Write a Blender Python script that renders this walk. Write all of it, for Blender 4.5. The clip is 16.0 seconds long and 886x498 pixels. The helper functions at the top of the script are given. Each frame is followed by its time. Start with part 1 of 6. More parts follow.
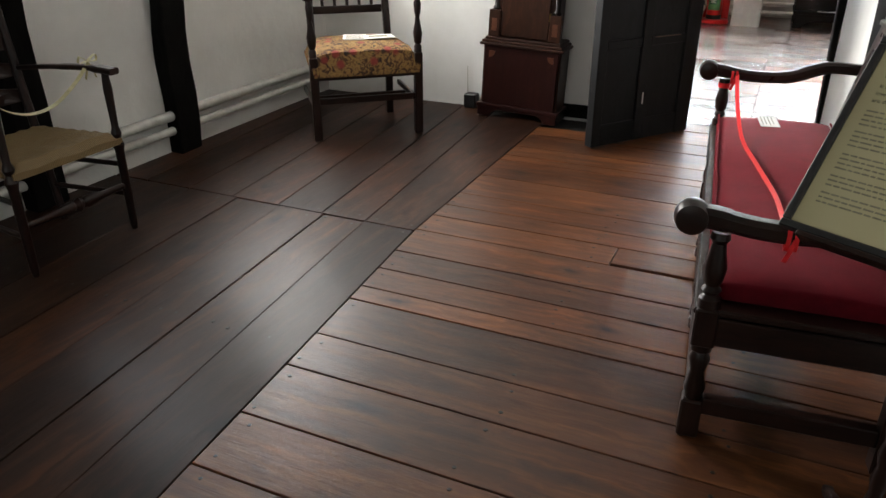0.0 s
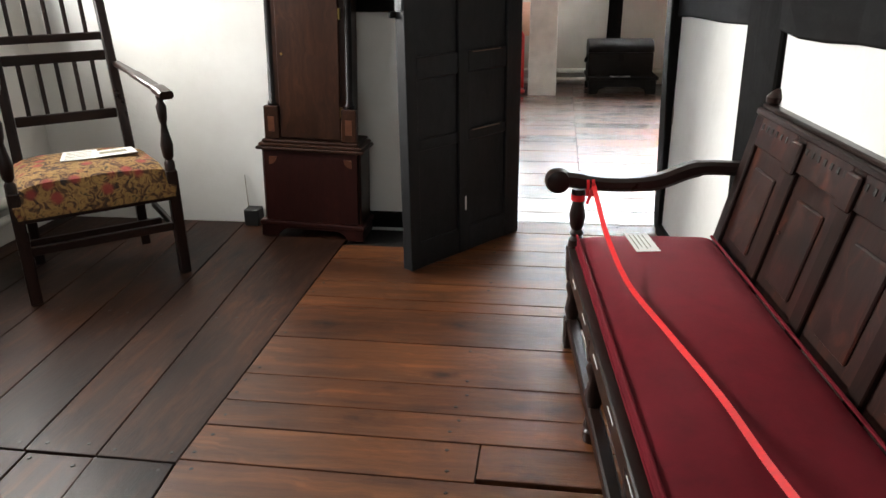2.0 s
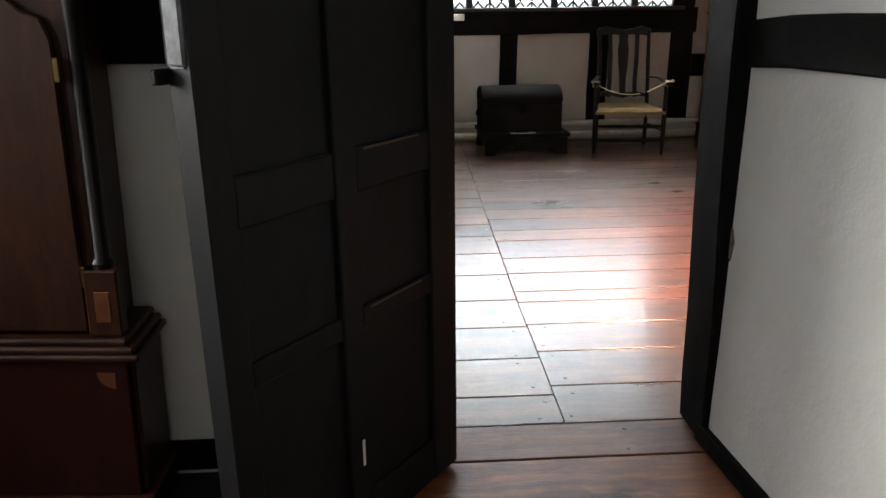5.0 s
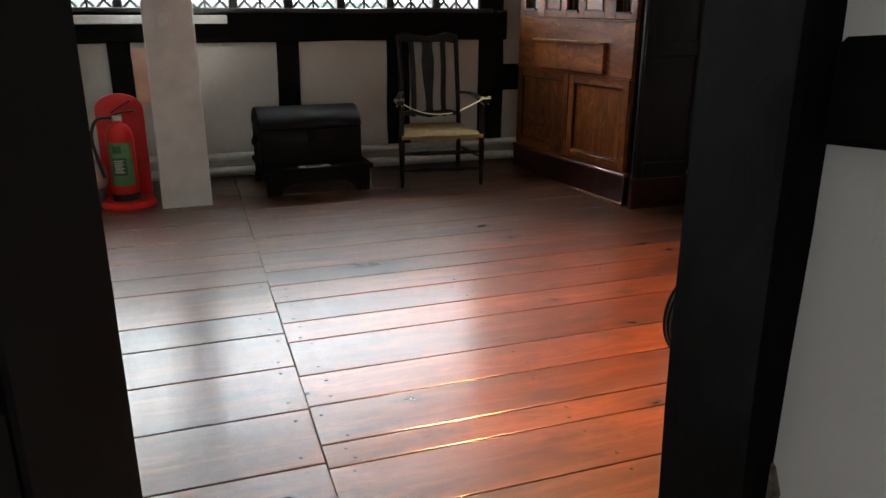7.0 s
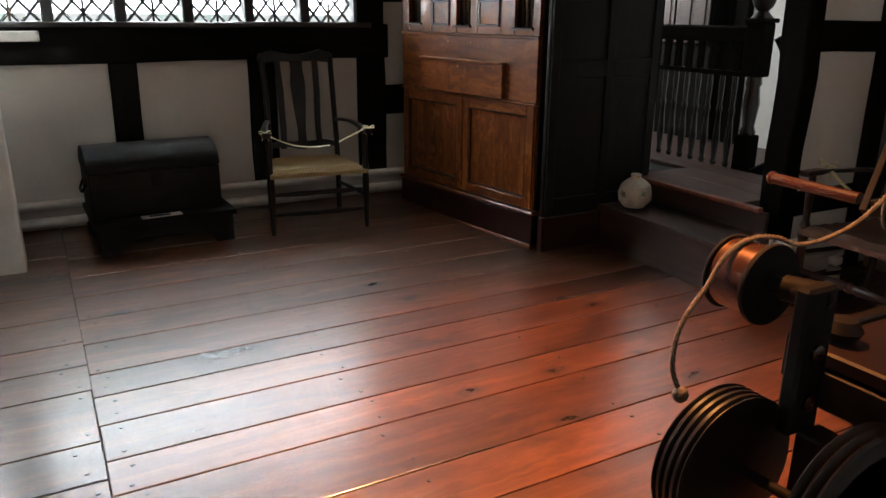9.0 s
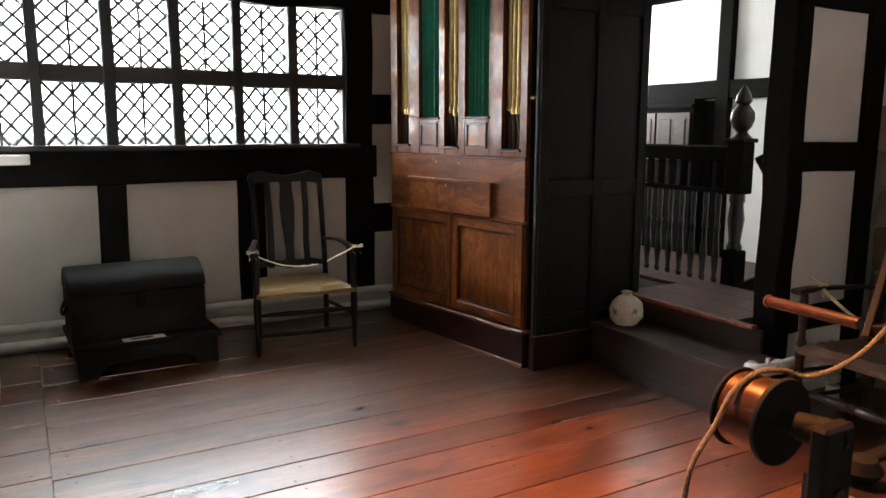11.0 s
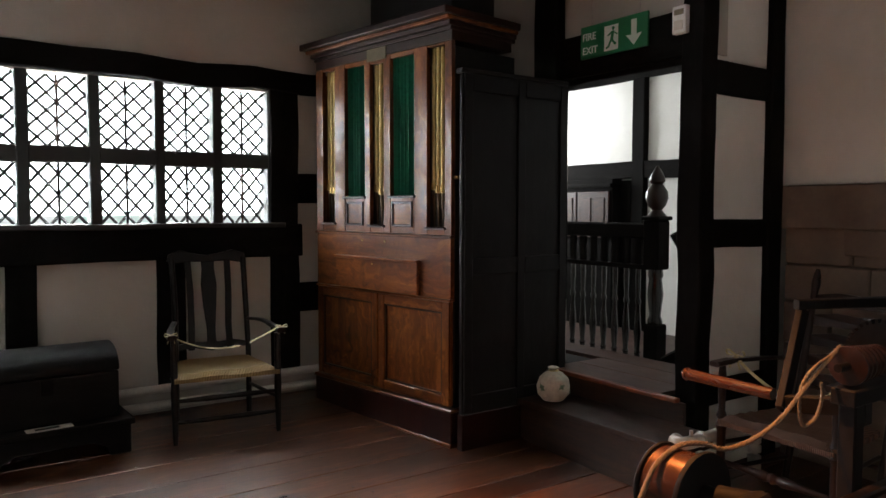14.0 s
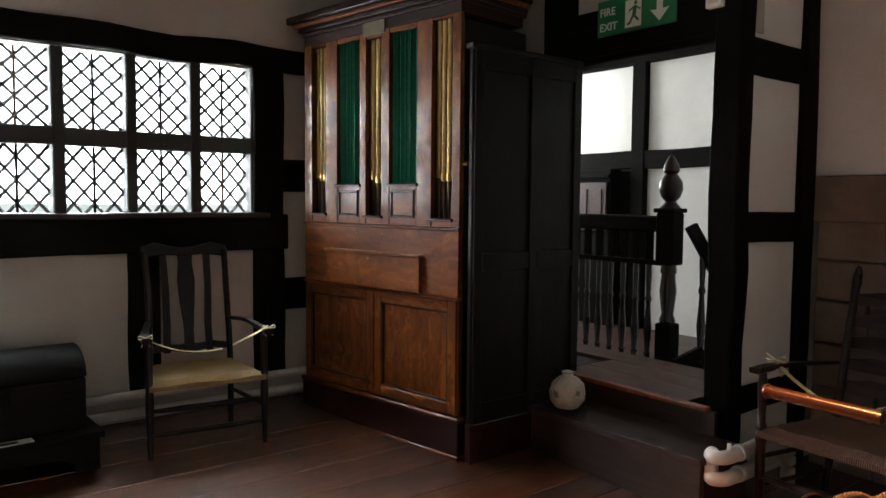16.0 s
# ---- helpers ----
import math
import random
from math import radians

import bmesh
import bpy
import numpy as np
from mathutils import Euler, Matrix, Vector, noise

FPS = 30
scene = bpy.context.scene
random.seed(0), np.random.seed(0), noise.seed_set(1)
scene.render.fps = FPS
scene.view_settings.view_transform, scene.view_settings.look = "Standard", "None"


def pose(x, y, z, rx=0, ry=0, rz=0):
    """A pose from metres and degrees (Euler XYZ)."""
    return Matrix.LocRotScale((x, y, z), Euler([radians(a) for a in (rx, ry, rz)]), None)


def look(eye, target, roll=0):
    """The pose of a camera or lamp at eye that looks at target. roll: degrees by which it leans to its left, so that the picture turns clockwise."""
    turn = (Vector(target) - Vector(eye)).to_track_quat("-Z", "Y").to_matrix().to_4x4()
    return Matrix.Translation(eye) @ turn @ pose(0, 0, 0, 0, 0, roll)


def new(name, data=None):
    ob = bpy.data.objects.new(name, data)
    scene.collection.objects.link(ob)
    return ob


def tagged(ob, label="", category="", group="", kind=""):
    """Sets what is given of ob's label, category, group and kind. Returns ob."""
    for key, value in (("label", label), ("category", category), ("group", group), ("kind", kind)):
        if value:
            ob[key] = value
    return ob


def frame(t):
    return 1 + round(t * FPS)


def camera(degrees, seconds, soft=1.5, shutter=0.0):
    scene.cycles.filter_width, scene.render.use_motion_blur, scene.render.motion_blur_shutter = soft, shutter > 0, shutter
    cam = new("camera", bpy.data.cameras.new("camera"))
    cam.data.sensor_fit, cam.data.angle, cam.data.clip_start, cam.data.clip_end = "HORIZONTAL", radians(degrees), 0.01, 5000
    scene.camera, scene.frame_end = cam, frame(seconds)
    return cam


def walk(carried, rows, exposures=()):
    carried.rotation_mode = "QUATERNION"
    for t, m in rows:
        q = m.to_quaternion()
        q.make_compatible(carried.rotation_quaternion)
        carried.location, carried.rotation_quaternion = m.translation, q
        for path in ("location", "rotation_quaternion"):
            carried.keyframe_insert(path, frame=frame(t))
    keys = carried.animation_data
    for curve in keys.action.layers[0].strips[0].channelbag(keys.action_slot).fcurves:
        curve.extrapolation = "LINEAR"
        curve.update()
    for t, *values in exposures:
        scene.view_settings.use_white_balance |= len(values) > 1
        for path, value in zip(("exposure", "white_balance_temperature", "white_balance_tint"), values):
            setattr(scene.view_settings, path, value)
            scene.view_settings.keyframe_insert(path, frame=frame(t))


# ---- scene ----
cam = camera(61.7, 16.0)
PATH = [
    (0, (0.677, 0.36, 1.586), (-0.067, 2.003, 0.722), 0.0),
    (0.5, (0.607, 0.614, 1.579), (0.075, 2.334, 0.708), -0.3),
    (1, (0.522, 0.898, 1.588), (0.04, 2.639, 0.73), -1.0),
    (1.5, (0.418, 1.221, 1.586), (0.015, 3.013, 0.793), -1.2),
    (2, (0.305, 1.579, 1.569), (0.026, 3.425, 0.853), -0.9),
    (2.5, (0.225, 1.957, 1.596), (-0.021, 3.828, 0.932), -0.9),
    (3, (0.072, 2.343, 1.585), (-0.087, 4.23, 0.943), -0.8),
    (3.5, (0.002, 2.685, 1.544), (-0.121, 4.578, 0.912), -1.0),
    (6, (-0.033, 4.555, 1.446), (0.322, 6.42, 0.815), 0.4),
    (6.5, (0.040, 4.889, 1.433), (0.538, 6.721, 0.805), 0.8),
    (7, (0.193, 5.24, 1.451), (0.82, 7.032, 0.822), 0.3),
    (7.5, (0.272, 5.56, 1.454), (1.022, 7.303, 0.821), 0.3),
    (8, (0.36, 5.784, 1.47), (1.237, 7.466, 0.837), 0.3),
    (8.5, (0.459, 5.976, 1.475), (1.367, 7.643, 0.845), 0.4),
    (11, (0.505, 6.114, 1.516), (1.484, 7.829, 1.198), 0.2),
    (11.5, (0.503, 6.119, 1.53), (1.505, 7.832, 1.286), 0.1),
    (12, (0.509, 6.11, 1.523), (1.526, 7.824, 1.359), 0.0),
    (12.5, (0.522, 6.105, 1.529), (1.556, 7.812, 1.402), 0.1),
    (13, (0.527, 6.094, 1.535), (1.599, 7.779, 1.424), 0.0),
    (13.5, (0.519, 6.099, 1.522), (1.638, 7.754, 1.414), 0.1),
    (14, (0.525, 6.108, 1.518), (1.675, 7.741, 1.408), 0.1),
    (14.5, (0.541, 6.118, 1.495), (1.701, 7.744, 1.391), 0.2),
    (15, (0.525, 6.167, 1.504), (1.703, 7.779, 1.389), 0.2),
    (15.5, (0.564, 6.321, 1.499), (1.766, 7.915, 1.377), 0.4),
    (16, (0.587, 6.564, 1.503), (1.807, 8.144, 1.372), 0.5),
]
EXPOSURES = [(0.0, 0.58), (1.0, 0.68), (2.5, 0.42), (3.5, 0.1), (5.0, -0.15), (6.0, -0.25), (8.5, -0.55), (11.0, 0.08), (12.5, -0.38), (14.0, -0.46), (16.0, -0.38)]
walk(cam, [(t, look(eye, target, roll)) for t, eye, target, roll in PATH], EXPOSURES)

# ---- daylight and lamps ----
world = bpy.data.worlds.new("sky")
scene.world = world
world.use_nodes = True
wn = world.node_tree
sky = wn.nodes.new("ShaderNodeTexSky")
sky.sky_type = "NISHITA"
sky.sun_disc = False
sky.sun_elevation = radians(38)
sky.sun_rotation = radians(20)
wn.nodes["Background"].inputs["Strength"].default_value = 0.12
wn.links.new(sky.outputs["Color"], wn.nodes["Background"].inputs["Color"])


def sun_lamp():
    data = bpy.data.lights.new("sun", "SUN")
    data.energy, data.angle, data.color = 1.0, radians(15), (1.0, 0.97, 0.92)
    new("sun", data).matrix_world = look((4, 20, 14), (0, 8, 0))


def window_light(name, place, target, width, height, power, colour=(1.0, 1.0, 1.0), spread=180):
    data = bpy.data.lights.new(name, "AREA")
    data.shape, data.size, data.size_y, data.energy, data.color = "RECTANGLE", width, height, power, colour
    data.spread = radians(spread)
    new(name, data).matrix_world = look(place, target)


def spot_light(name, place, target, power, colour, angle, blend=0.6, radius=0.04):
    data = bpy.data.lights.new(name, "SPOT")
    data.energy, data.color, data.spot_size, data.spot_blend, data.shadow_soft_size = power, colour, radians(angle), blend, radius
    new(name, data).matrix_world = look(place, target)


sun_lamp()
window_light("window_light_north", (0.45, 11.86, 2.05), (0.45, 8.6, 0.55), 4.8, 1.3, 1200, (0.94, 0.97, 1.0))
window_light("window_light_west", (-3.12, 5.15, 1.85), (1.0, 4.6, 0.75), 1.15, 0.8, 62, (1.0, 0.97, 0.93), 120)
# second, unseen west window, added to brighten the east wall past the door
window_light("window_light_west_near", (-3.12, 3.58, 1.85), (1.2, 4.6, 1.2), 0.85, 0.7, 20, (0.97, 0.98, 1.0), 130)
window_light("window_light_south", (-0.7, -1.72, 1.55), (-0.7, 5.0, 1.0), 2.6, 1.2, 4, (0.97, 0.98, 1.0))
window_light("window_light_stair", (5.6, 13.05, 2.1), (6.0, 10.0, 1.5), 1.3, 1.2, 130, (0.96, 0.98, 1.0))
spot_light("ceiling_spot_beam", (1.85, 7.95, 2.80), (2.0, 7.78, 0.0), 1550, (1.0, 0.36, 0.10), 72, 1.0)
# ---- materials ----
def nodes_of(name):
    m = bpy.data.materials.new(name)
    m.use_nodes = True
    nt = m.node_tree
    return m, nt, nt.nodes["Principled BSDF"]


def node(nt, kind, **values):
    n = nt.nodes.new(kind)
    for key, value in values.items():
        n.inputs[key.replace("_", " ")].default_value = value
    return n


def coords(nt, scale=(1, 1, 1), shift=None):
    tc = nt.nodes.new("ShaderNodeTexCoord")
    mp = nt.nodes.new("ShaderNodeMapping")
    mp.inputs["Scale"].default_value = scale
    nt.links.new(tc.outputs["Object"], mp.inputs["Vector"])
    if shift:
        info = nt.nodes.new("ShaderNodeObjectInfo")
        mul = nt.nodes.new("ShaderNodeVectorMath")
        mul.operation = "MULTIPLY"
        mul.inputs[1].default_value = (shift, shift * 0.7, shift * 1.3)
        nt.links.new(info.outputs["Random"], mul.inputs[0])
        nt.links.new(mul.outputs["Vector"], mp.inputs["Location"])
    return mp.outputs["Vector"]


def ramp(nt, fac, *stops):
    r = nt.nodes.new("ShaderNodeValToRGB")
    while len(r.color_ramp.elements) < len(stops):
        r.color_ramp.elements.new(0.5)
    for e, (p, c) in zip(r.color_ramp.elements, stops):
        e.position, e.color = p, (*c, 1)
    nt.links.new(fac, r.inputs["Fac"])
    return r.outputs["Color"]


def mixed(nt, fac, a, b, blend="MIX"):
    n = nt.nodes.new("ShaderNodeMix")
    n.data_type, n.blend_type = "RGBA", blend
    for key, v in ((0, fac), (6, a), (7, b)):
        if hasattr(v, "is_linked"):
            nt.links.new(v, n.inputs[key])
        elif key == 0:
            n.inputs[0].default_value = v
        else:
            n.inputs[key].default_value = (*v, 1)
    return n.outputs[2]


def noisy(nt, vec, scale, detail=5.0, rough=0.55, distortion=0.0):
    n = node(nt, "ShaderNodeTexNoise", Scale=scale, Detail=detail, Roughness=rough, Distortion=distortion)
    nt.links.new(vec, n.inputs["Vector"])
    return n.outputs["Fac"]


def bumped(nt, bsdf, height, strength, distance=0.01):
    b = node(nt, "ShaderNodeBump", Strength=strength, Distance=distance)
    nt.links.new(height, b.inputs["Height"])
    nt.links.new(b.outputs["Normal"], bsdf.inputs["Normal"])


def ranged(nt, fac, lo, hi):
    n = node(nt, "ShaderNodeMapRange", To_Min=lo, To_Max=hi)
    nt.links.new(fac, n.inputs["Value"])
    return n.outputs["Result"]


def wood(name, dark, mid, light, axis=0, rough=(0.25, 0.45), grain=1.0, vary=0.35, bump=0.15, coat=0.0, spots=False, spec=0.5, coat_rough=0.27):
    """Stained timber with long grain along one axis, two scales of tone and worn gloss."""
    m, nt, b = nodes_of(name)
    scale = [9.0 * grain] * 3
    scale[axis] = 0.7 * grain
    v = coords(nt, tuple(scale), 13.0)
    warp = noisy(nt, coords(nt, (1, 1, 1), 7.0), 2.6, 3)
    push = nt.nodes.new("ShaderNodeVectorMath")
    push.operation = "ADD"
    nt.links.new(v, push.inputs[0])
    nt.links.new(ranged(nt, warp, -0.9, 0.9), push.inputs[1])
    v = push.outputs["Vector"]
    w = coords(nt, (1, 1, 1), 5.0)
    g = noisy(nt, v, 3.0, 8, 0.62, 0.6)
    fine = noisy(nt, v, 14.0, 4, 0.6)
    big = noisy(nt, w, 1.7, 3)
    col = ramp(nt, g, (0.28, dark), (0.52, mid), (0.78, light))
    col = mixed(nt, ranged(nt, fine, 0.0, 0.45), col, dark)
    info = nt.nodes.new("ShaderNodeObjectInfo")
    tone = ramp(nt, info.outputs["Random"], (0.0, (1 - vary,) * 3), (1.0, (1 + vary * 0.0,) * 3))
    col = mixed(nt, 1.0, col, tone, "MULTIPLY")
    wear = ramp(nt, big, (0.3, (0.62, 0.6, 0.58)), (0.65, (1, 1, 1)))
    col = mixed(nt, 1.0, col, wear, "MULTIPLY")
    if spots:
        vor = node(nt, "ShaderNodeTexVoronoi", Scale=1.3)
        knot = list((1.0, 1.0, 1.0))
        knot[axis] = 0.42
        nt.links.new(coords(nt, tuple(knot), 9.0), vor.inputs["Vector"])
        k = ramp(nt, vor.outputs["Distance"], (0.012, (0.25, 0.2, 0.18)), (0.05, (1, 1, 1)))
        col = mixed(nt, 1.0, col, k, "MULTIPLY")
    nt.links.new(col, b.inputs["Base Color"])
    mid_big = noisy(nt, w, 5.0, 4)
    nt.links.new(ranged(nt, mid_big, *rough), b.inputs["Roughness"])
    b.inputs["Coat Weight"].default_value = coat
    b.inputs["Specular IOR Level"].default_value = spec
    b.inputs["Coat Roughness"].default_value = coat_rough
    bumped(nt, b, g, bump, 0.006)
    return m


def plaster(name, base, stain):
    m, nt, b = nodes_of(name)
    v = coords(nt)
    big = noisy(nt, v, 1.1, 5, 0.6)
    mid = noisy(nt, v, 6.0, 6, 0.6)
    fine = noisy(nt, v, 60.0, 3, 0.6)
    col = ramp(nt, big, (0.3, stain), (0.62, base))
    col = mixed(nt, ranged(nt, mid, 0.0, 0.22), col, stain)
    nt.links.new(col, b.inputs["Base Color"])
    b.inputs["Roughness"].default_value = 0.75
    add = nt.nodes.new("ShaderNodeMath")
    add.operation = "MULTIPLY_ADD"
    nt.links.new(fine, add.inputs[0])
    add.inputs[1].default_value = 0.12
    nt.links.new(mid, add.inputs[2])
    bumped(nt, b, add.outputs[0], 0.35, 0.02)
    return m


def plain(name, colour, rough=0.5, metal=0.0, speck=0.12, scale=30.0, bump=0.05):
    m, nt, b = nodes_of(name)
    v = coords(nt, (1, 1, 1), 3.0)
    n = noisy(nt, v, scale, 4)
    lo = tuple(c * (1 - speck * 2) for c in colour)
    hi = tuple(min(1, c * (1 + speck)) for c in colour)
    nt.links.new(ramp(nt, n, (0.3, lo), (0.7, hi)), b.inputs["Base Color"])
    nt.links.new(ranged(nt, n, rough * 0.8, min(1, rough * 1.2)), b.inputs["Roughness"])
    b.inputs["Metallic"].default_value = metal
    bumped(nt, b, n, bump, 0.004)
    return m


def floorwood(name, dark, mid, light, axis, rough, coat, coat_rough, relief=0.011):
    """Old waxed oak board: long grain, arched figure, knots, dark blots, scuffs and uneven polish."""
    m, nt, b = nodes_of(name)

    def along(a, l, shift):
        s = [a, a, a]
        s[axis] = l
        return coords(nt, tuple(s), shift)

    warp = noisy(nt, coords(nt, (1, 1, 1), 7.0), 3.1, 3)
    push = nt.nodes.new("ShaderNodeVectorMath")
    push.operation = "ADD"
    nt.links.new(along(8.0, 0.55, 13.0), push.inputs[0])
    nt.links.new(ranged(nt, warp, -0.45, 0.45), push.inputs[1])
    v = push.outputs["Vector"]
    g = noisy(nt, v, 2.4, 8, 0.6, 0.25)
    wave = node(nt, "ShaderNodeTexWave", Scale=1.1, Distortion=3.5, Detail=2.0)
    wave.wave_type, wave.bands_direction = "BANDS", "Y" if axis == 0 else "X"
    nt.links.new(v, wave.inputs["Vector"])
    soft = tuple(0.35 * a + 0.65 * c for a, c in zip(dark, mid))
    col = ramp(nt, g, (0.26, soft), (0.50, mid), (0.76, light))
    col = mixed(nt, ranged(nt, wave.outputs["Fac"], 0.10, 0.0), col, dark)
    patch = noisy(nt, along(1.6, 0.8, 31.0), 1.5, 3, 0.55)
    col = mixed(nt, 1.0, col, ramp(nt, patch, (0.30, (0.48, 0.44, 0.43)), (0.48, (0.92, 0.90, 0.90)), (0.66, (1.25, 1.15, 1.0))), "MULTIPLY")
    fine = noisy(nt, along(60.0, 1.4, 4.0), 3.0, 4, 0.7)
    pores = ramp(nt, fine, (0.36, (0.42, 0.38, 0.36)), (0.50, (1, 1, 1)))
    col = mixed(nt, 0.3, col, pores, "MULTIPLY")
    blot = noisy(nt, along(4.5, 1.5, 21.0), 1.4, 6, 0.68, 0.8)
    col = mixed(nt, 1.0, col, ramp(nt, blot, (0.30, (0.50, 0.46, 0.45)), (0.47, (1, 1, 1))), "MULTIPLY")
    info = nt.nodes.new("ShaderNodeObjectInfo")
    col = mixed(nt, 1.0, col, ramp(nt, info.outputs["Random"], (0.0, (0.50, 0.47, 0.46)), (0.35, (0.85, 0.82, 0.80)), (0.7, (1.0, 1.0, 1.0)), (1.0, (1.2, 1.12, 1.0))), "MULTIPLY")
    vor = node(nt, "ShaderNodeTexVoronoi", Scale=1.7)
    vor.voronoi_dimensions = "2D"
    jitter = nt.nodes.new("ShaderNodeVectorMath")
    jitter.operation = "ADD"
    nt.links.new(along(1.0, 0.45, 9.0), jitter.inputs[0])
    nt.links.new(ranged(nt, noisy(nt, coords(nt), 14.0, 3), -0.03, 0.03), jitter.inputs[1])
    nt.links.new(jitter.outputs["Vector"], vor.inputs["Vector"])
    col = mixed(nt, 1.0, col, ramp(nt, vor.outputs["Distance"], (0.014, (0.14, 0.11, 0.10)), (0.032, (0.50, 0.44, 0.42)), (0.075, (1, 1, 1))), "MULTIPLY")
    nt.links.new(col, b.inputs["Base Color"])
    worn = noisy(nt, along(7.0, 2.0, 17.0), 1.3, 6, 0.7, 0.4)
    nt.links.new(ranged(nt, worn, *rough), b.inputs["Roughness"])
    b.inputs["Coat Weight"].default_value = coat
    nt.links.new(ranged(nt, ramp(nt, worn, (0.36, (0, 0, 0)), (0.66, (1, 1, 1))), coat_rough - 0.015, coat_rough + 0.04), b.inputs["Coat Roughness"])
    add = nt.nodes.new("ShaderNodeMath")
    add.operation = "MULTIPLY_ADD"
    nt.links.new(fine, add.inputs[0])
    add.inputs[1].default_value = 0.25
    nt.links.new(noisy(nt, along(5.0, 1.6, 8.0), 1.7, 5, 0.6), add.inputs[2])
    height = b.inputs["Normal"]
    bump = node(nt, "ShaderNodeBump", Strength=0.35, Distance=relief)
    nt.links.new(add.outputs[0], bump.inputs["Height"])
    nt.links.new(bump.outputs["Normal"], height)
    nt.links.new(bump.outputs["Normal"], b.inputs["Coat Normal"])
    return m


FLOOR_X = floorwood("floor_oak_x", (0.018, 0.007, 0.003), (0.125, 0.044, 0.014), (0.26, 0.095, 0.028), 0, (0.40, 0.58), 0.30, 0.20)
# boards by the west wall: shade away from the light is in this darker tone
FLOOR_Y_SHADED = floorwood("floor_oak_y_shaded", (0.006, 0.003, 0.002), (0.036, 0.015, 0.008), (0.085, 0.033, 0.015), 1, (0.42, 0.60), 0.12, 0.18)
FLOOR_FAR = floorwood("floor_oak_far", (0.028, 0.010, 0.004), (0.110, 0.037, 0.012), (0.21, 0.075, 0.024), 0, (0.38, 0.54), 1.0, 0.185, 0.0055)
FLOOR_Y_SHADED.node_tree.nodes["Principled BSDF"].inputs["Specular IOR Level"].default_value = 0.18
FLOOR_X.node_tree.nodes["Principled BSDF"].inputs["Specular IOR Level"].default_value = 0.3
FLOOR_FAR.node_tree.nodes["Principled BSDF"].inputs["Coat IOR"].default_value = 2.3
OAK_X = wood("black_oak_x", (0.005, 0.0045, 0.0042), (0.0095, 0.0088, 0.0082), (0.018, 0.016, 0.0145), 0, (0.75, 0.92), 0.8, 0.3, 0.3, 0.0, False, 0.06)
OAK_Y = wood("black_oak_y", (0.005, 0.0045, 0.0042), (0.0095, 0.0088, 0.0082), (0.018, 0.016, 0.0145), 1, (0.75, 0.92), 0.8, 0.3, 0.3, 0.0, False, 0.06)
OAK_Z = wood("black_oak_z", (0.005, 0.0045, 0.0042), (0.0095, 0.0088, 0.0082), (0.018, 0.016, 0.0145), 2, (0.75, 0.92), 0.8, 0.3, 0.3, 0.0, False, 0.06)
PLASTER = plaster("limewash", (0.80, 0.80, 0.77), (0.66, 0.65, 0.61))
# darker limewash copy: the far room's dimness is put into the colour
PLASTER_DIM = plaster("aged_limewash_dim", (0.50, 0.475, 0.43), (0.39, 0.365, 0.325))
WHITE = plain("white_paint", (0.74, 0.74, 0.71), 0.5, 0, 0.06, 8)
DARKWOOD = wood("dark_stained_wood", (0.010, 0.006, 0.005), (0.026, 0.012, 0.009), (0.045, 0.018, 0.012), 2, (0.22, 0.4), 1.6, 0.25, 0.08, 0.0, False, 0.3)
DARKWOOD_X = wood("dark_stained_wood_x", (0.010, 0.006, 0.005), (0.026, 0.012, 0.009), (0.045, 0.018, 0.012), 0, (0.22, 0.4), 1.6, 0.25, 0.08, 0.0, False, 0.3)
DARKWOOD_Y = wood("dark_stained_wood_y", (0.010, 0.006, 0.005), (0.026, 0.012, 0.009), (0.045, 0.018, 0.012), 1, (0.22, 0.4), 1.6, 0.25, 0.08, 0.0, False, 0.3)
PANEL_RED = wood("settle_panel_oak", (0.010, 0.006, 0.005), (0.038, 0.014, 0.010), (0.15, 0.038, 0.018), 2, (0.22, 0.42), 0.7, 0.4, 0.15)
MAHOGANY = wood("mahogany", (0.042, 0.010, 0.003), (0.175, 0.050, 0.009), (0.42, 0.150, 0.028), 2, (0.30, 0.44), 0.6, 0.2, 0.02, 0.32, False, 0.2, 0.06)
MAHOGANY_Y = wood("mahogany_cross", (0.046, 0.011, 0.003), (0.185, 0.053, 0.010), (0.44, 0.155, 0.030), 0, (0.30, 0.44), 0.6, 0.2, 0.02, 0.32, False, 0.2, 0.06)
CLOCKWOOD = wood("clock_mahogany", (0.022, 0.009, 0.005), (0.045, 0.016, 0.008), (0.095, 0.034, 0.014), 2, (0.3, 0.46), 0.9, 0.2, 0.05, 0.0, False, 0.28)
CLOCKRED = wood("clock_red_mahogany", (0.020, 0.005, 0.004), (0.034, 0.008, 0.006), (0.060, 0.014, 0.009), 2, (0.28, 0.42), 0.9, 0.15, 0.04, 0.0, False, 0.3)
# mahogany darkened for the little window light that reaches the organ's top
CORNICE = wood("shaded_cornice_mahogany", (0.010, 0.004, 0.003), (0.022, 0.008, 0.005), (0.042, 0.014, 0.008), 0, (0.4, 0.55), 0.9, 0.15, 0.03, 0.0, False, 0.2)
PLATE = plain("tarnished_plate", (0.10, 0.085, 0.045), 0.45, 0.3, 0.2, 12)
PIPEFOOT = plain("dark_pipe_foot", (0.07, 0.045, 0.020), 0.42, 0.6, 0.2, 14)
INLAY = plain("inlay_shell", (0.11, 0.035, 0.014), 0.4)
DOORPAINT = wood("door_black_paint", (0.008, 0.008, 0.009), (0.013, 0.0133, 0.014), (0.021, 0.021, 0.022), 2, (0.5, 0.65), 0.7, 0.1, 0.25, 0.0, False, 0.2)
BARE = plain("worn_bare_edge", (0.10, 0.06, 0.035), 0.6)
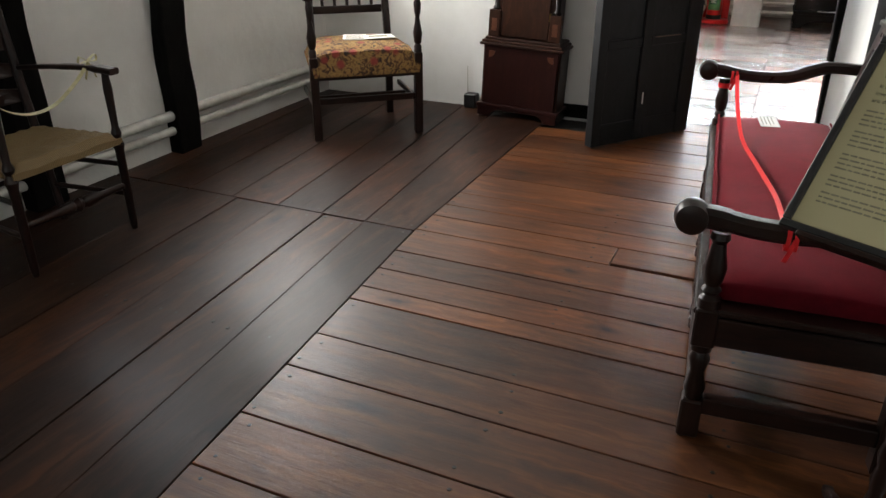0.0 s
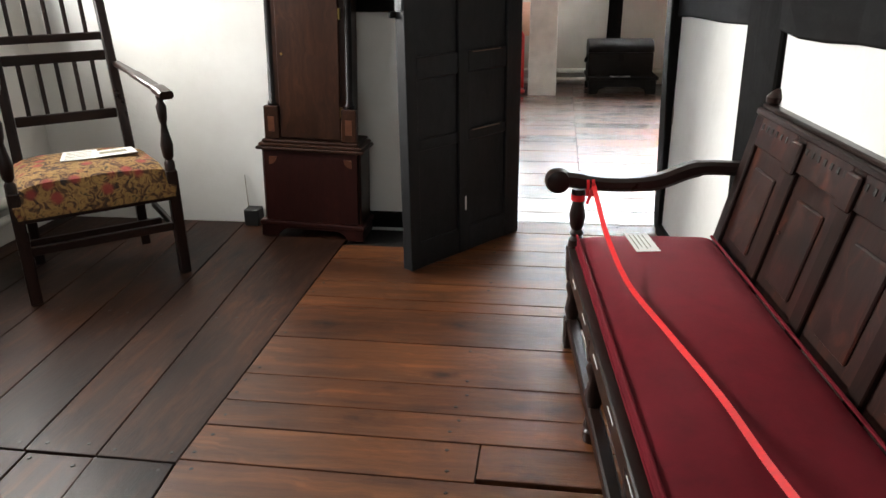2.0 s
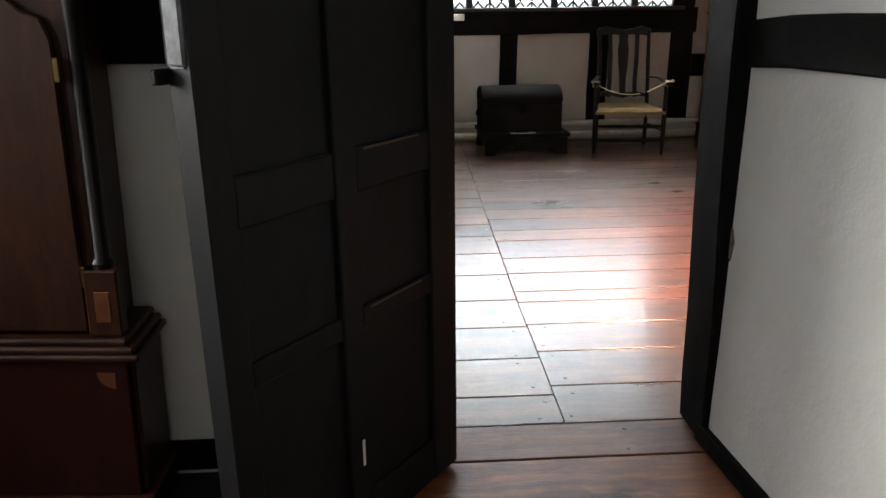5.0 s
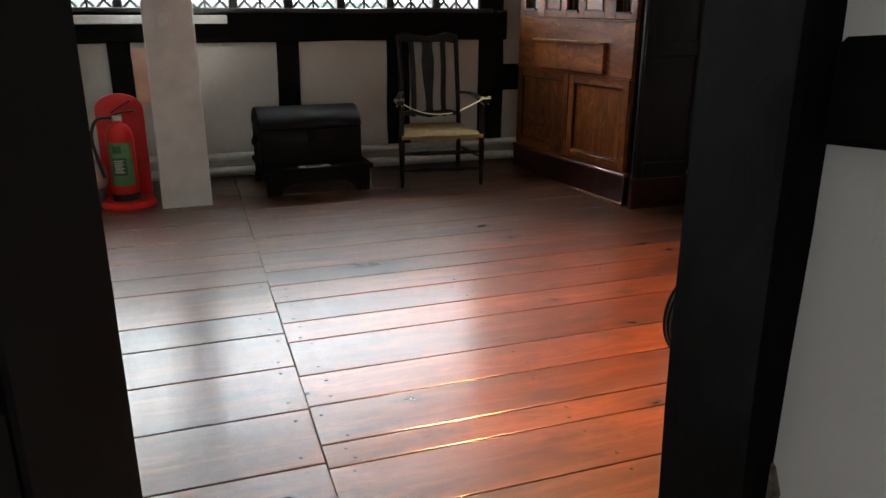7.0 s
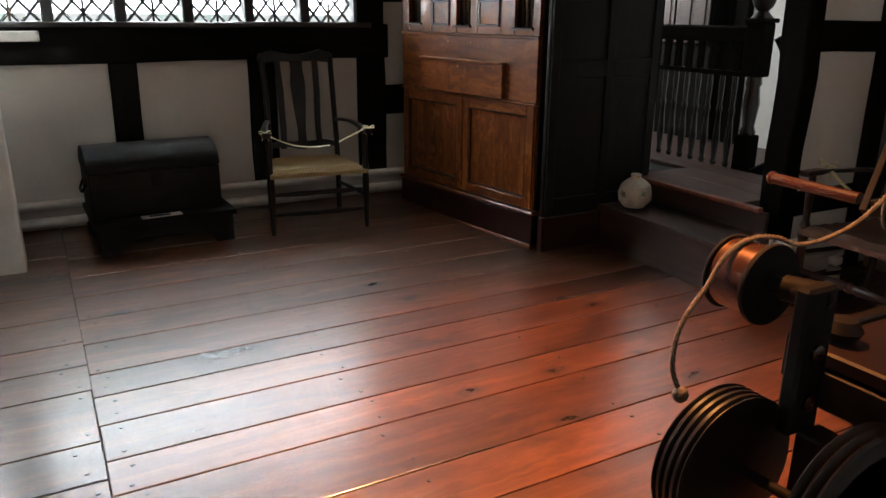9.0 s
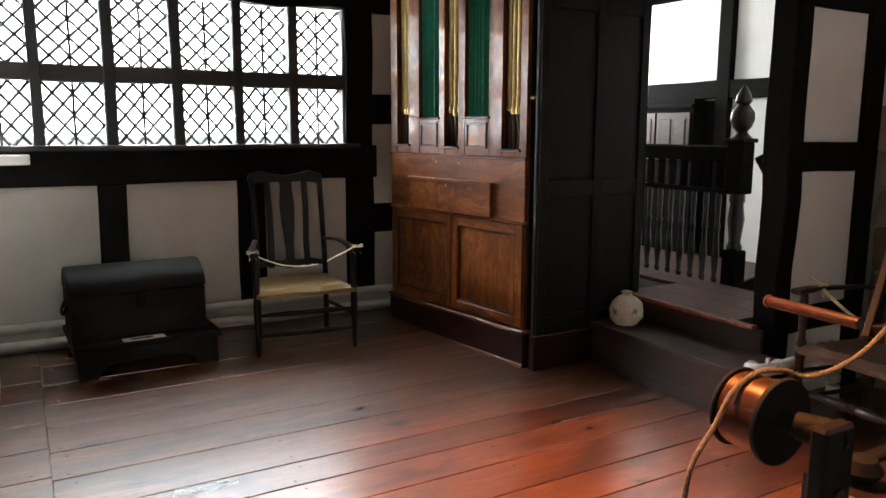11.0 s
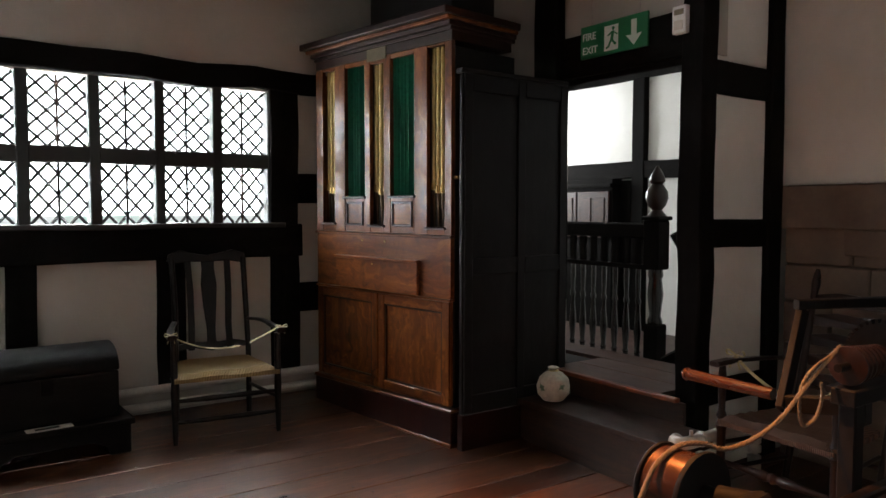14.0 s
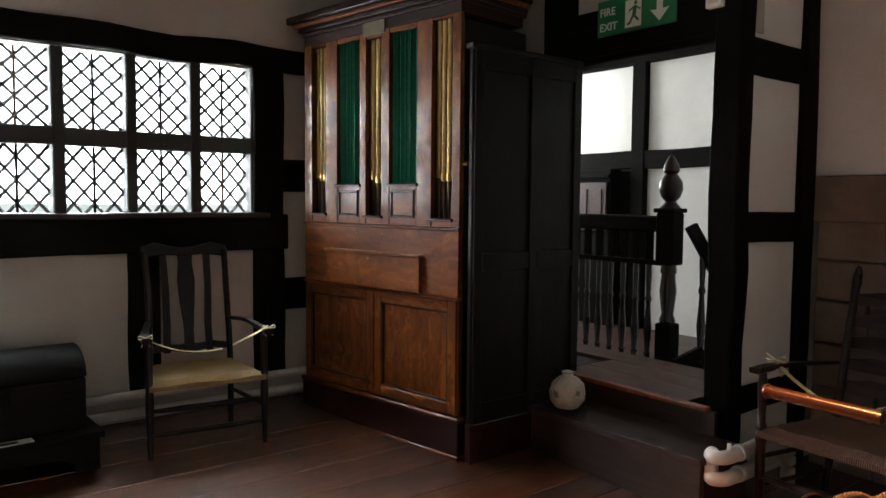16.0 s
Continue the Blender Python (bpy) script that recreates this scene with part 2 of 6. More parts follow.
GREYEDGE = plain("chipped_grey_paint", (0.16, 0.17, 0.18), 0.7, 0, 0.35, 25, 0.3)
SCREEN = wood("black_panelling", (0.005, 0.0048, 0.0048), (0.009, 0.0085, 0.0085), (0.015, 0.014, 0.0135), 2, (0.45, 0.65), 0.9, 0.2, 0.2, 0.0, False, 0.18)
TRUNK = wood("trunk_leather", (0.005, 0.0045, 0.0045), (0.009, 0.008, 0.0075), (0.015, 0.013, 0.012), 0, (0.55, 0.75), 1.5, 0.1, 0.25, 0.0, False, 0.18)
STEPWOOD = wood("step_oak", (0.018, 0.010, 0.008), (0.050, 0.022, 0.014), (0.10, 0.040, 0.022), 1, (0.32, 0.55), 1.2, 0.2, 0.12, 0.0, False, 0.35)
LANDING = wood("landing_oak", (0.045, 0.020, 0.013), (0.13, 0.052, 0.030), (0.23, 0.095, 0.055), 1, (0.4, 0.6), 1.2, 0.25, 0.12, 0.0, False, 0.4)
NOSING = plain("worn_nosing", (0.22, 0.05, 0.016), 0.4, 0, 0.3, 20)
RED_PLASTIC = plain("red_plastic", (0.62, 0.012, 0.012), 0.3, 0, 0.05, 10)
RED_RIBBON = plain("red_satin_ribbon", (0.78, 0.012, 0.016), 0.65, 0, 0.08, 60)
CREAM_RIBBON = plain("cream_satin_ribbon", (0.66, 0.60, 0.33), 0.4, 0, 0.1, 60)
GREEN_LABEL = plain("green_label", (0.10, 0.30, 0.12), 0.45)
DEEP_GREEN = plain("dark_green_label", (0.02, 0.12, 0.07), 0.45)
BLACK = plain("black_rubber", (0.012, 0.012, 0.012), 0.45)
BLACKWOOD = wood("black_stained_wood", (0.005, 0.004, 0.004), (0.010, 0.007, 0.006), (0.022, 0.012, 0.009), 2, (0.28, 0.45), 1.6, 0.2, 0.1, 0.0, False, 0.3)
REDBED = wood("dark_red_bed_board", (0.004, 0.002, 0.002), (0.010, 0.003, 0.003), (0.020, 0.005, 0.004), 0, (0.35, 0.5), 1.2, 0.2, 0.08, 0.0, False, 0.35)
GLOSSBLACK = wood("glossy_black_oak", (0.006, 0.005, 0.005), (0.012, 0.010, 0.009), (0.024, 0.018, 0.015), 2, (0.16, 0.30), 1.4, 0.2, 0.1, 0.3, False, 0.5, 0.12)
IRON = plain("black_iron", (0.008, 0.0075, 0.0075), 0.65, 0.0, 0.2, 40)
IRON.node_tree.nodes["Principled BSDF"].inputs["Specular IOR Level"].default_value = 0.08
STEEL = plain("steel", (0.45, 0.44, 0.42), 0.3, 1.0)
BRASS = plain("aged_brass", (0.36, 0.25, 0.09), 0.3, 1.0, 0.2, 18)
GILT = plain("gilded_pipe", (0.44, 0.33, 0.13), 0.40, 0.7, 0.14, 14)
# near-black that stands for shade in recesses
SHADOW = plain("recess_shadow", (0.010, 0.007, 0.005), 0.8)
PAPER = plain("paper", (0.80, 0.79, 0.75), 0.7, 0, 0.03, 6)
CARD = plain("cream_card", (0.50, 0.45, 0.26), 0.65, 0, 0.04, 4)
INK = plain("ink", (0.03, 0.03, 0.03), 0.7)
INKGREY = plain("grey_print", (0.24, 0.22, 0.15), 0.7)
SIGN_GREEN = plain("sign_green", (0.012, 0.19, 0.075), 0.4, 0, 0.05, 8)
SIGN_WHITE = plain("sign_white", (0.80, 0.82, 0.80), 0.45, 0, 0.03, 8)
PVC = plain("white_pipe", (0.66, 0.65, 0.60), 0.35, 0, 0.08, 14)
COPPERWOOD = wood("polished_red_wood", (0.016, 0.006, 0.003), (0.038, 0.013, 0.006), (0.07, 0.025, 0.010), 1, (0.18, 0.3), 1.6, 0.1, 0.05)
DARKTURN = wood("dark_turned_wood", (0.010, 0.005, 0.003), (0.024, 0.010, 0.006), (0.050, 0.020, 0.010), 0, (0.25, 0.4), 1.6, 0.1, 0.05, 0.0, False, 0.3)
COPPER = plain("varnished_copper", (0.060, 0.024, 0.012), 0.26, 0.6, 0.05, 9)
ROPE = plain("hemp_rope", (0.11, 0.085, 0.058), 0.8, 0, 0.3, 120, 0.6)
BOARD_TAN = plain("salmon_board", (0.50, 0.29, 0.20), 0.7, 0, 0.08, 5)
LEAD = plain("lead_came", (0.018, 0.020, 0.020), 0.5, 0.4)
WINDOWOAK = wood("window_oak", (0.010, 0.011, 0.010), (0.020, 0.022, 0.020), (0.040, 0.042, 0.038), 2, (0.5, 0.7), 0.9, 0.2, 0.5)
SILLOAK = wood("sill_oak", (0.012, 0.011, 0.010), (0.022, 0.020, 0.018), (0.042, 0.038, 0.034), 0, (0.3, 0.5), 0.9, 0.2, 0.5)


def cloth_red():
    m, nt, b = nodes_of("red_velvet")
    v = coords(nt)
    n = noisy(nt, v, 9, 6, 0.65)
    nt.links.new(ramp(nt, n, (0.25, (0.066, 0.0012, 0.005)), (0.75, (0.130, 0.0025, 0.009))), b.inputs["Base Color"])
    b.inputs["Roughness"].default_value = 0.85
    b.inputs["Sheen Weight"].default_value = 0.2
    b.inputs["Specular IOR Level"].default_value = 0.15
    b.inputs["Sheen Tint"].default_value = (1.0, 0.12, 0.16, 1)
    bumped(nt, b, noisy(nt, v, 300, 2), 0.25, 0.002)
    return m


def cloth_tapestry():
    m, nt, b = nodes_of("floral_tapestry")
    v = coords(nt)
    w = nt.nodes.new("ShaderNodeTexVoronoi")
    w.inputs["Scale"].default_value = 12
    nt.links.new(v, w.inputs["Vector"])
    n = noisy(nt, v, 24, 4, 0.6, 1.2)
    ground = ramp(nt, n, (0.36, (0.022, 0.013, 0.009)), (0.46, (0.10, 0.045, 0.015)), (0.56, (0.30, 0.17, 0.05)), (0.68, (0.06, 0.04, 0.016)))
    bloom = ramp(nt, w.outputs["Distance"], (0.22, (1, 1, 1)), (0.42, (0, 0, 0)))
    sep = nt.nodes.new("ShaderNodeSeparateColor")
    nt.links.new(w.outputs["Color"], sep.inputs["Color"])
    pick = ramp(nt, sep.outputs["Red"], (0.32, (0, 0, 0)), (0.42, (0.9, 0.9, 0.9)))
    fac = mixed(nt, 1.0, bloom, pick, "MULTIPLY")
    col = mixed(nt, fac, ground, (0.24, 0.028, 0.024))
    nt.links.new(col, b.inputs["Base Color"])
    b.inputs["Roughness"].default_value = 0.9
    bumped(nt, b, noisy(nt, v, 220, 2), 0.4, 0.003)
    return m


def rush(name, light, dark):
    m, nt, b = nodes_of(name)
    v = coords(nt)
    w = node(nt, "ShaderNodeTexWave", Scale=34.0, Distortion=2.5, Detail=2.0)
    w.bands_direction = "X"
    nt.links.new(v, w.inputs["Vector"])
    col = ramp(nt, w.outputs["Fac"], (0.1, dark), (0.7, light))
    col = mixed(nt, ranged(nt, noisy(nt, v, 7, 4), 0.0, 0.5), col, dark)
    nt.links.new(col, b.inputs["Base Color"])
    b.inputs["Roughness"].default_value = 0.6
    bumped(nt, b, w.outputs["Fac"], 0.6, 0.006)
    return m


def stone():
    m, nt, b = nodes_of("fireplace_stone")
    v = coords(nt, (1, 1, 1), 4.0)
    n = noisy(nt, v, 3, 6)
    f = noisy(nt, v, 40, 5)
    col = ramp(nt, n, (0.3, (0.13, 0.105, 0.085)), (0.7, (0.25, 0.20, 0.16)))
    col = mixed(nt, ranged(nt, f, 0.0, 0.35), col, (0.08, 0.065, 0.055))
    nt.links.new(col, b.inputs["Base Color"])
    b.inputs["Roughness"].default_value = 0.85
    bumped(nt, b, f, 0.5, 0.01)
    return m


def pane_glass():
    m, nt, b = nodes_of("old_window_glass")
    b.inputs["Base Color"].default_value = (0.96, 0.99, 0.97, 1)
    b.inputs["Transmission Weight"].default_value = 1.0
    b.inputs["Roughness"].default_value = 0.03
    b.inputs["IOR"].default_value = 1.1
    return m


def outside_glow():
    """The overcast sky and garden outside the windows."""
    m = bpy.data.materials.new("outside")
    m.use_nodes = True
    nt = m.node_tree
    nt.nodes.remove(nt.nodes["Principled BSDF"])
    e = nt.nodes.new("ShaderNodeEmission")
    v = coords(nt)
    n = noisy(nt, v, 1.6, 4, 0.6)
    col = ramp(nt, n, (0.36, (0.66, 0.86, 0.78)), (0.52, (0.96, 1.0, 1.0)), (0.7, (1.0, 1.0, 1.0)))
    nt.links.new(col, e.inputs["Color"])
    e.inputs["Strength"].default_value = 1.05
    nt.links.new(e.outputs["Emission"], nt.nodes["Material Output"].inputs["Surface"])
    return m


VELVET = cloth_red()
TAPESTRY = cloth_tapestry()
RUSH = rush("straw_rush", (0.50, 0.38, 0.17), (0.24, 0.16, 0.06))
RUSH_OLD = rush("old_brown_rush", (0.13, 0.058, 0.028), (0.045, 0.02, 0.011))
RUSH_DIM = rush("worn_rush", (0.36, 0.25, 0.11), (0.16, 0.10, 0.04))
STONE = stone()
GLASS = pane_glass()
OUTSIDE = outside_glow()
SILK = plain("green_silk", (0.012, 0.27, 0.165), 0.5, 0, 0.15, 50)
BAGCLOTH = plain("cream_cloth", (0.55, 0.53, 0.45), 0.85, 0, 0.1, 40, 0.2)
LEAFPRINT = plain("green_leaf_print", (0.16, 0.24, 0.17), 0.85)
# ---- building helpers ----
def thing(name, place=(0, 0, 0), turn=0.0, label="", category="", group="", kind=""):
    ob = new(name)
    ob.empty_display_size = 0.1
    ob.matrix_basis = pose(*place, 0, 0, turn)
    return tagged(ob, label, category, group, kind)


def part(name, bm, material, parent=None, label="", smooth=False, place=None):
    me = bpy.data.meshes.new(name)
    bm.normal_update()
    bm.to_mesh(me)
    bm.free()
    me.materials.append(material)
    if smooth:
        me.polygons.foreach_set("use_smooth", [True] * len(me.polygons))
        me.set_sharp_from_angle(angle=radians(38))
    ob = new(name, me)
    ob.parent = parent
    if place is not None:
        ob.matrix_basis = place
    return tagged(ob, label)


def box(bm, x0, x1, y0, y1, z0, z1, m=None):
    c = [(x, y, z) for z in (z0, z1) for y in (y0, y1) for x in (x0, x1)]
    v = [bm.verts.new(m @ Vector(p) if m else p) for p in c]
    for f in ((0, 2, 3, 1), (4, 5, 7, 6), (0, 1, 5, 4), (2, 6, 7, 3), (0, 4, 6, 2), (1, 3, 7, 5)):
        bm.faces.new([v[i] for i in f])
    return v


def bevelled(bm, width=0.004, segments=1):
    bmesh.ops.bevel(bm, geom=bm.edges[:], offset=width, segments=segments, affect="EDGES", profile=0.6)
    return bm


def slab(x0, x1, y0, y1, z0, z1, bevel=0.0, m=None, segments=1):
    bm = bmesh.new()
    box(bm, min(x0, x1), max(x0, x1), min(y0, y1), max(y0, y1), min(z0, z1), max(z0, z1), m)
    if bevel:
        bevelled(bm, bevel, segments)
    return bm


def hewn(x0, x1, y0, y1, z0, z1, rough=0.012, step=0.22, seed=0):
    """A hand-hewn timber: a box cut along its length and wobbled, edges softened."""
    bm = bmesh.new()
    box(bm, x0, x1, y0, y1, z0, z1)
    size = (x1 - x0, y1 - y0, z1 - z0)
    long = size.index(max(size))
    cuts = max(1, int(size[long] / step))
    edges = [e for e in bm.edges if abs((e.verts[0].co - e.verts[1].co)[long]) > size[long] * 0.9]
    bmesh.ops.subdivide_edges(bm, edges=edges, cuts=cuts, use_grid_fill=True)
    for v in bm.verts:
        for a in range(3):
            if a != long:
                v.co[a] += rough * noise.noise(Vector((v.co.x * 2.1 + seed * 3.7, v.co.y * 2.1 + a * 9.1, v.co.z * 2.1 + seed)))
    sharp = [e for e in bm.edges if e.is_manifold and e.calc_face_angle(0) > 0.8]
    bmesh.ops.bevel(bm, geom=sharp, offset=0.008, segments=1, affect="EDGES", profile=0.6)
    return bm


def lathe(profile, segs=14, m=None, bm=None):
    """Turned work: rows of (radius, height) round the z axis."""
    bm = bm or bmesh.new()
    rings = []
    for r, z in profile:
        rings.append([bm.verts.new((m or Matrix()) @ Vector((r * math.cos(2 * math.pi * i / segs), r * math.sin(2 * math.pi * i / segs), z))) for i in range(segs)])
    for a, b in zip(rings, rings[1:]):
        for i in range(segs):
            bm.faces.new((a[i], a[(i + 1) % segs], b[(i + 1) % segs], b[i]))
    bm.faces.new(rings[0][::-1])
    bm.faces.new(rings[-1])
    return bm


def between(a, b):
    """The pose that takes the z axis from a towards b, and the length."""
    a, b = Vector(a), Vector(b)
    return Matrix.Translation(a) @ (b - a).to_track_quat("Z", "Y").to_matrix().to_4x4(), (b - a).length


def rod(a, b, r, r2=None, segs=12, bm=None):
    m, n = between(a, b)
    return lathe([(r, 0), (r if r2 is None else r2, n)], segs, m, bm)


def turned(a, b, shape, segs=14, bm=None):
    """Turned piece from a to b; shape rows: share of the length, radius."""
    m, n = between(a, b)
    return lathe([(r, s * n) for s, r in shape], segs, m, bm)


def curve_points(pts, n=8):
    """Catmull-Rom through the given points."""
    p = [Vector(q) for q in pts]
    p = [p[0] * 2 - p[1], *p, p[-1] * 2 - p[-2]]
    out = []
    for i in range(1, len(p) - 2):
        for k in range(n):
            t = k / n
            out.append(0.5 * (2 * p[i] + (p[i + 1] - p[i - 1]) * t + (2 * p[i - 1] - 5 * p[i] + 4 * p[i + 1] - p[i + 2]) * t * t
                              + (3 * p[i] - p[i - 1] - 3 * p[i + 1] + p[i + 2]) * t ** 3))
    out.append(p[-2])
    return out


def sweep(pts, section, up=(0, 0, 1), bm=None, scales=None):
    """A section of (side, up) rows drawn along points."""
    bm = bm or bmesh.new()
    rings = []
    for i, q in enumerate(pts):
        d = (pts[min(i + 1, len(pts) - 1)] - pts[max(i - 1, 0)]).normalized()
        side = d.cross(Vector(up)).normalized()
        top = side.cross(d)
        k = scales[i] if scales else 1.0
        rings.append([bm.verts.new(q + side * (s * k) + top * (u * k)) for s, u in section])
    n = len(section)
    for a, b in zip(rings, rings[1:]):
        for i in range(n):
            bm.faces.new((a[i], a[(i + 1) % n], b[(i + 1) % n], b[i]))
    bm.faces.new(rings[0][::-1])
    bm.faces.new(rings[-1])
    return bm


def circle(r, n=8):
    return [(r * math.cos(2 * math.pi * i / n), r * math.sin(2 * math.pi * i / n)) for i in range(n)]


def rect(w, h, c=0.15):
    a, b = w / 2, h / 2
    k = min(a, b) * c
    return [(-a + k, -b), (a - k, -b), (a, -b + k), (a, b - k), (a - k, b), (-a + k, b), (-a, b - k), (-a, -b + k)]


def outline(rows, depth, m=None, bm=None):
    """A flat board cut to an outline of (x, z) rows, with thickness along y."""
    bm = bm or bmesh.new()
    m = m or Matrix()
    a = [bm.verts.new(m @ Vector((x, 0, z))) for x, z in rows]
    b = [bm.verts.new(m @ Vector((x, depth, z))) for x, z in rows]
    bm.faces.new(a)
    bm.faces.new(b[::-1])
    n = len(rows)
    for i in range(n):
        bm.faces.new((a[i], b[i], b[(i + 1) % n], a[(i + 1) % n]))
    bmesh.ops.recalc_face_normals(bm, faces=bm.faces[:])
    return bm


# ---- the house: walls, ceilings ----
def rise(y):
    """The far room's floor climbs towards its window."""
    return max(0.0, (y - 7.3) * 0.033)


def structure(name, bm, material, label, category):
    return tagged(part(name, bm, material), label, category, "", "structure")


# first room
bm = bmesh.new()
box(bm, -3.15, -3.0, -1.6, 3.13, -0.1, 2.7)
box(bm, -3.15, -3.0, 4.03, 4.55, -0.1, 2.7)
box(bm, -3.15, -3.0, 3.13, 4.03, -0.1, 1.42)
box(bm, -3.15, -3.0, 3.13, 4.03, 2.28, 2.7)
box(bm, -3.15, -3.0, 5.75, 6.0, -0.1, 2.7)
box(bm, -3.15, -3.0, 4.55, 5.75, -0.1, 1.42)
box(bm, -3.15, -3.0, 4.55, 5.75, 2.28, 2.7)
wall_w = structure("wall_west", bm, PLASTER, "cream limewashed wall with black timber posts", "wall")
wall_m = structure("wall_middle", slab(-3.15, 0.0, 6.0, 6.14, -0.1, 2.7), PLASTER, "white limewashed partition wall between the rooms", "wall")
over = slab(0.0, 0.87, 6.0, 6.14, 2.12, 2.7)
part("lintel_wall", over, PLASTER, wall_m)
wall_e = structure("wall_east", slab(0.0, 0.15, -7.75, 0.02, -0.1, 2.7), PLASTER, "white limewashed wall framed in black timber", "wall")
wall_e.matrix_basis = pose(0.985, 6.04, 0, 0, 0, 4.86)
bm = bmesh.new()
box(bm, -3.15, -2.0, -1.75, -1.6, -0.1, 2.7)
box(bm, 0.6, 1.85, -1.75, -1.6, -0.1, 2.7)
box(bm, -2.0, 0.6, -1.75, -1.6, -0.1, 0.95)
box(bm, -2.0, 0.6, -1.75, -1.6, 2.15, 2.7)
wall_s = structure("wall_south", bm, PLASTER, "white limewashed end wall with a wide window", "wall")
structure("ceiling_front", slab(-3.15, 1.85, -1.75, 6.14, 2.7, 2.8), PLASTER, "white plaster ceiling of the first room", "ceiling")

# far room
NORTH = 11.3
bm = bmesh.new()
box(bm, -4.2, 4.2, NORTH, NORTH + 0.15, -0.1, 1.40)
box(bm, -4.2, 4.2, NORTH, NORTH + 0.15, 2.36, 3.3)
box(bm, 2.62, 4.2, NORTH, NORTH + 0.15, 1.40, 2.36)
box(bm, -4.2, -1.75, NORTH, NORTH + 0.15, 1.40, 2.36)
wall_n = structure("wall_north", bm, PLASTER_DIM, "aged white wall, dimmed in its colour, in black timber framing under a long window", "wall")
structure("wall_far_west", slab(-4.2, -4.05, 6.14, NORTH, -0.1, 3.3), PLASTER_DIM, "aged white plaster wall, dimmed in its colour", "wall")
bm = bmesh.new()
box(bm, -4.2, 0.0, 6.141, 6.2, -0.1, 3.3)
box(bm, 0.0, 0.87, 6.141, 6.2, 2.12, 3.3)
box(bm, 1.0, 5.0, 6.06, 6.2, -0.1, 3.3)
structure("wall_far_south", bm, PLASTER_DIM, "aged white plaster wall with the door opening, dimmed in its colour", "wall")
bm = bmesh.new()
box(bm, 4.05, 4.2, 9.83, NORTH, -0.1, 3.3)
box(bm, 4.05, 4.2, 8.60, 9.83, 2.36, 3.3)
wall_f = structure("wall_far_east", bm, PLASTER_DIM, "aged white wall with an opening to the stair landing, dimmed in its colour", "wall")
wall_r = structure("wall_return", slab(4.06, 4.9, 8.61, 8.75, -0.1, 3.3), PLASTER, "aged white plaster infill between black timbers", "wall")
bm = bmesh.new()
box(bm, 4.78, 4.95, 6.2, 8.6, 1.66, 3.3)
wall_c = structure("wall_chimney", bm, PLASTER, "aged white plaster above the stone fireplace", "wall")
structure("ceiling_far", slab(-4.2, 5.0, 6.0, NORTH + 0.15, 3.3, 3.4), PLASTER_DIM, "aged white plaster ceiling of the far room, dimmed in its colour", "ceiling")

# stair hall behind the opening
structure("wall_stair_east", slab(6.4, 6.55, 8.75, 13.0, -1.6, 3.3), PLASTER, "white limewashed stair wall in black timber framing", "wall")
structure("wall_stair_south", slab(4.2, 6.4, 8.751, 8.85, -1.6, 3.3), PLASTER, "white limewashed stair wall", "wall")
structure("wall_stair_west", slab(4.06, 4.2, NORTH, 13.0, -0.1, 3.3), PLASTER, "white limewashed stair wall", "wall")
bm = bmesh.new()
box(bm, 4.2, 4.9, 12.85, 13.0, -1.6, 3.3)
box(bm, 6.3, 6.4, 12.85, 13.0, -1.6, 3.3)
box(bm, 4.9, 6.3, 12.85, 13.0, -1.6, 1.4)
box(bm, 4.9, 6.3, 12.85, 13.0, 2.8, 3.3)
structure("wall_stair_north", bm, PLASTER, "white limewashed stair wall with a window", "wall")
structure("ceiling_stair", slab(4.06, 6.55, 8.75, 13.0, 3.3, 3.4), PLASTER, "white plaster stair ceiling", "ceiling")
# ---- floors ----
def board(name, x0, x1, y0, y1, z0, z1, material, parent, tip=0.0, far=None, end=0.0022):
    """One floorboard with eased edges; z0 and z1 are its heights at y0 and y1, far its edges at y1."""
    g, t = 0.0032, 0.028
    bm = bmesh.new()
    box(bm, x0 + end, x1 - end, y0 + g, y1 - g, -t, 0.0)
    for v in bm.verts:
        s = (v.co.y - y0) / (y1 - y0)
        if far is not None:
            q = (v.co.x - x0) / (x1 - x0)
            v.co.x += s * ((far[0] - x0) * (1 - q) + (far[1] - x1) * q)
        r = (v.co.x - x0) / (x1 - x0) - 0.5
        v.co.z += z0 + (z1 - z0) * s + tip * r
    top = [e for e in bm.edges if all(v.co.z > (z0 + z1) / 2 - t / 2 for v in e.verts)]
    bmesh.ops.bevel(bm, geom=top, offset=0.0030, segments=2, affect="EDGES", profile=0.5)
    return part(name, bm, material, parent)


def nails(name, spots, material, parent):
    bm = bmesh.new()
    for x, y, z in spots:
        lathe([(0.0085, 0), (0.0066, 0.0024)], 7, Matrix.Translation((x, y, z - 0.0008)), bm)
    return tagged(part(name, bm, material, parent), "small iron nail heads in the boards", "", "", "stuff")


CHIP = plain("bare_daub", (0.20, 0.165, 0.125), 0.9, 0, 0.4, 40, 0.6)
NAIL = plain("nail_iron", (0.035, 0.03, 0.028), 0.4, 0.6)
GAP = plain("gap_dust", (0.008, 0.006, 0.005), 0.95)
floor_a = structure("floor_front", slab(-3.15, 1.85, -1.75, 6.17, -0.2, -0.03), GAP, "dark polished oak floorboards running two ways", "floor")
rng = random.Random(5)
spots = []
CROSS = [-1.75, -1.35, -0.95, -0.6, -0.25, 0.1, 0.42, 0.78, 1.08, 1.38, 1.66, 1.93, 2.23, 2.46, 2.76, 2.88, 3.07, 3.27, 3.54, 3.75, 3.92, 4.12, 4.45, 4.79, 4.90, 5.11, 5.415, 5.64, 5.955, 6.17]
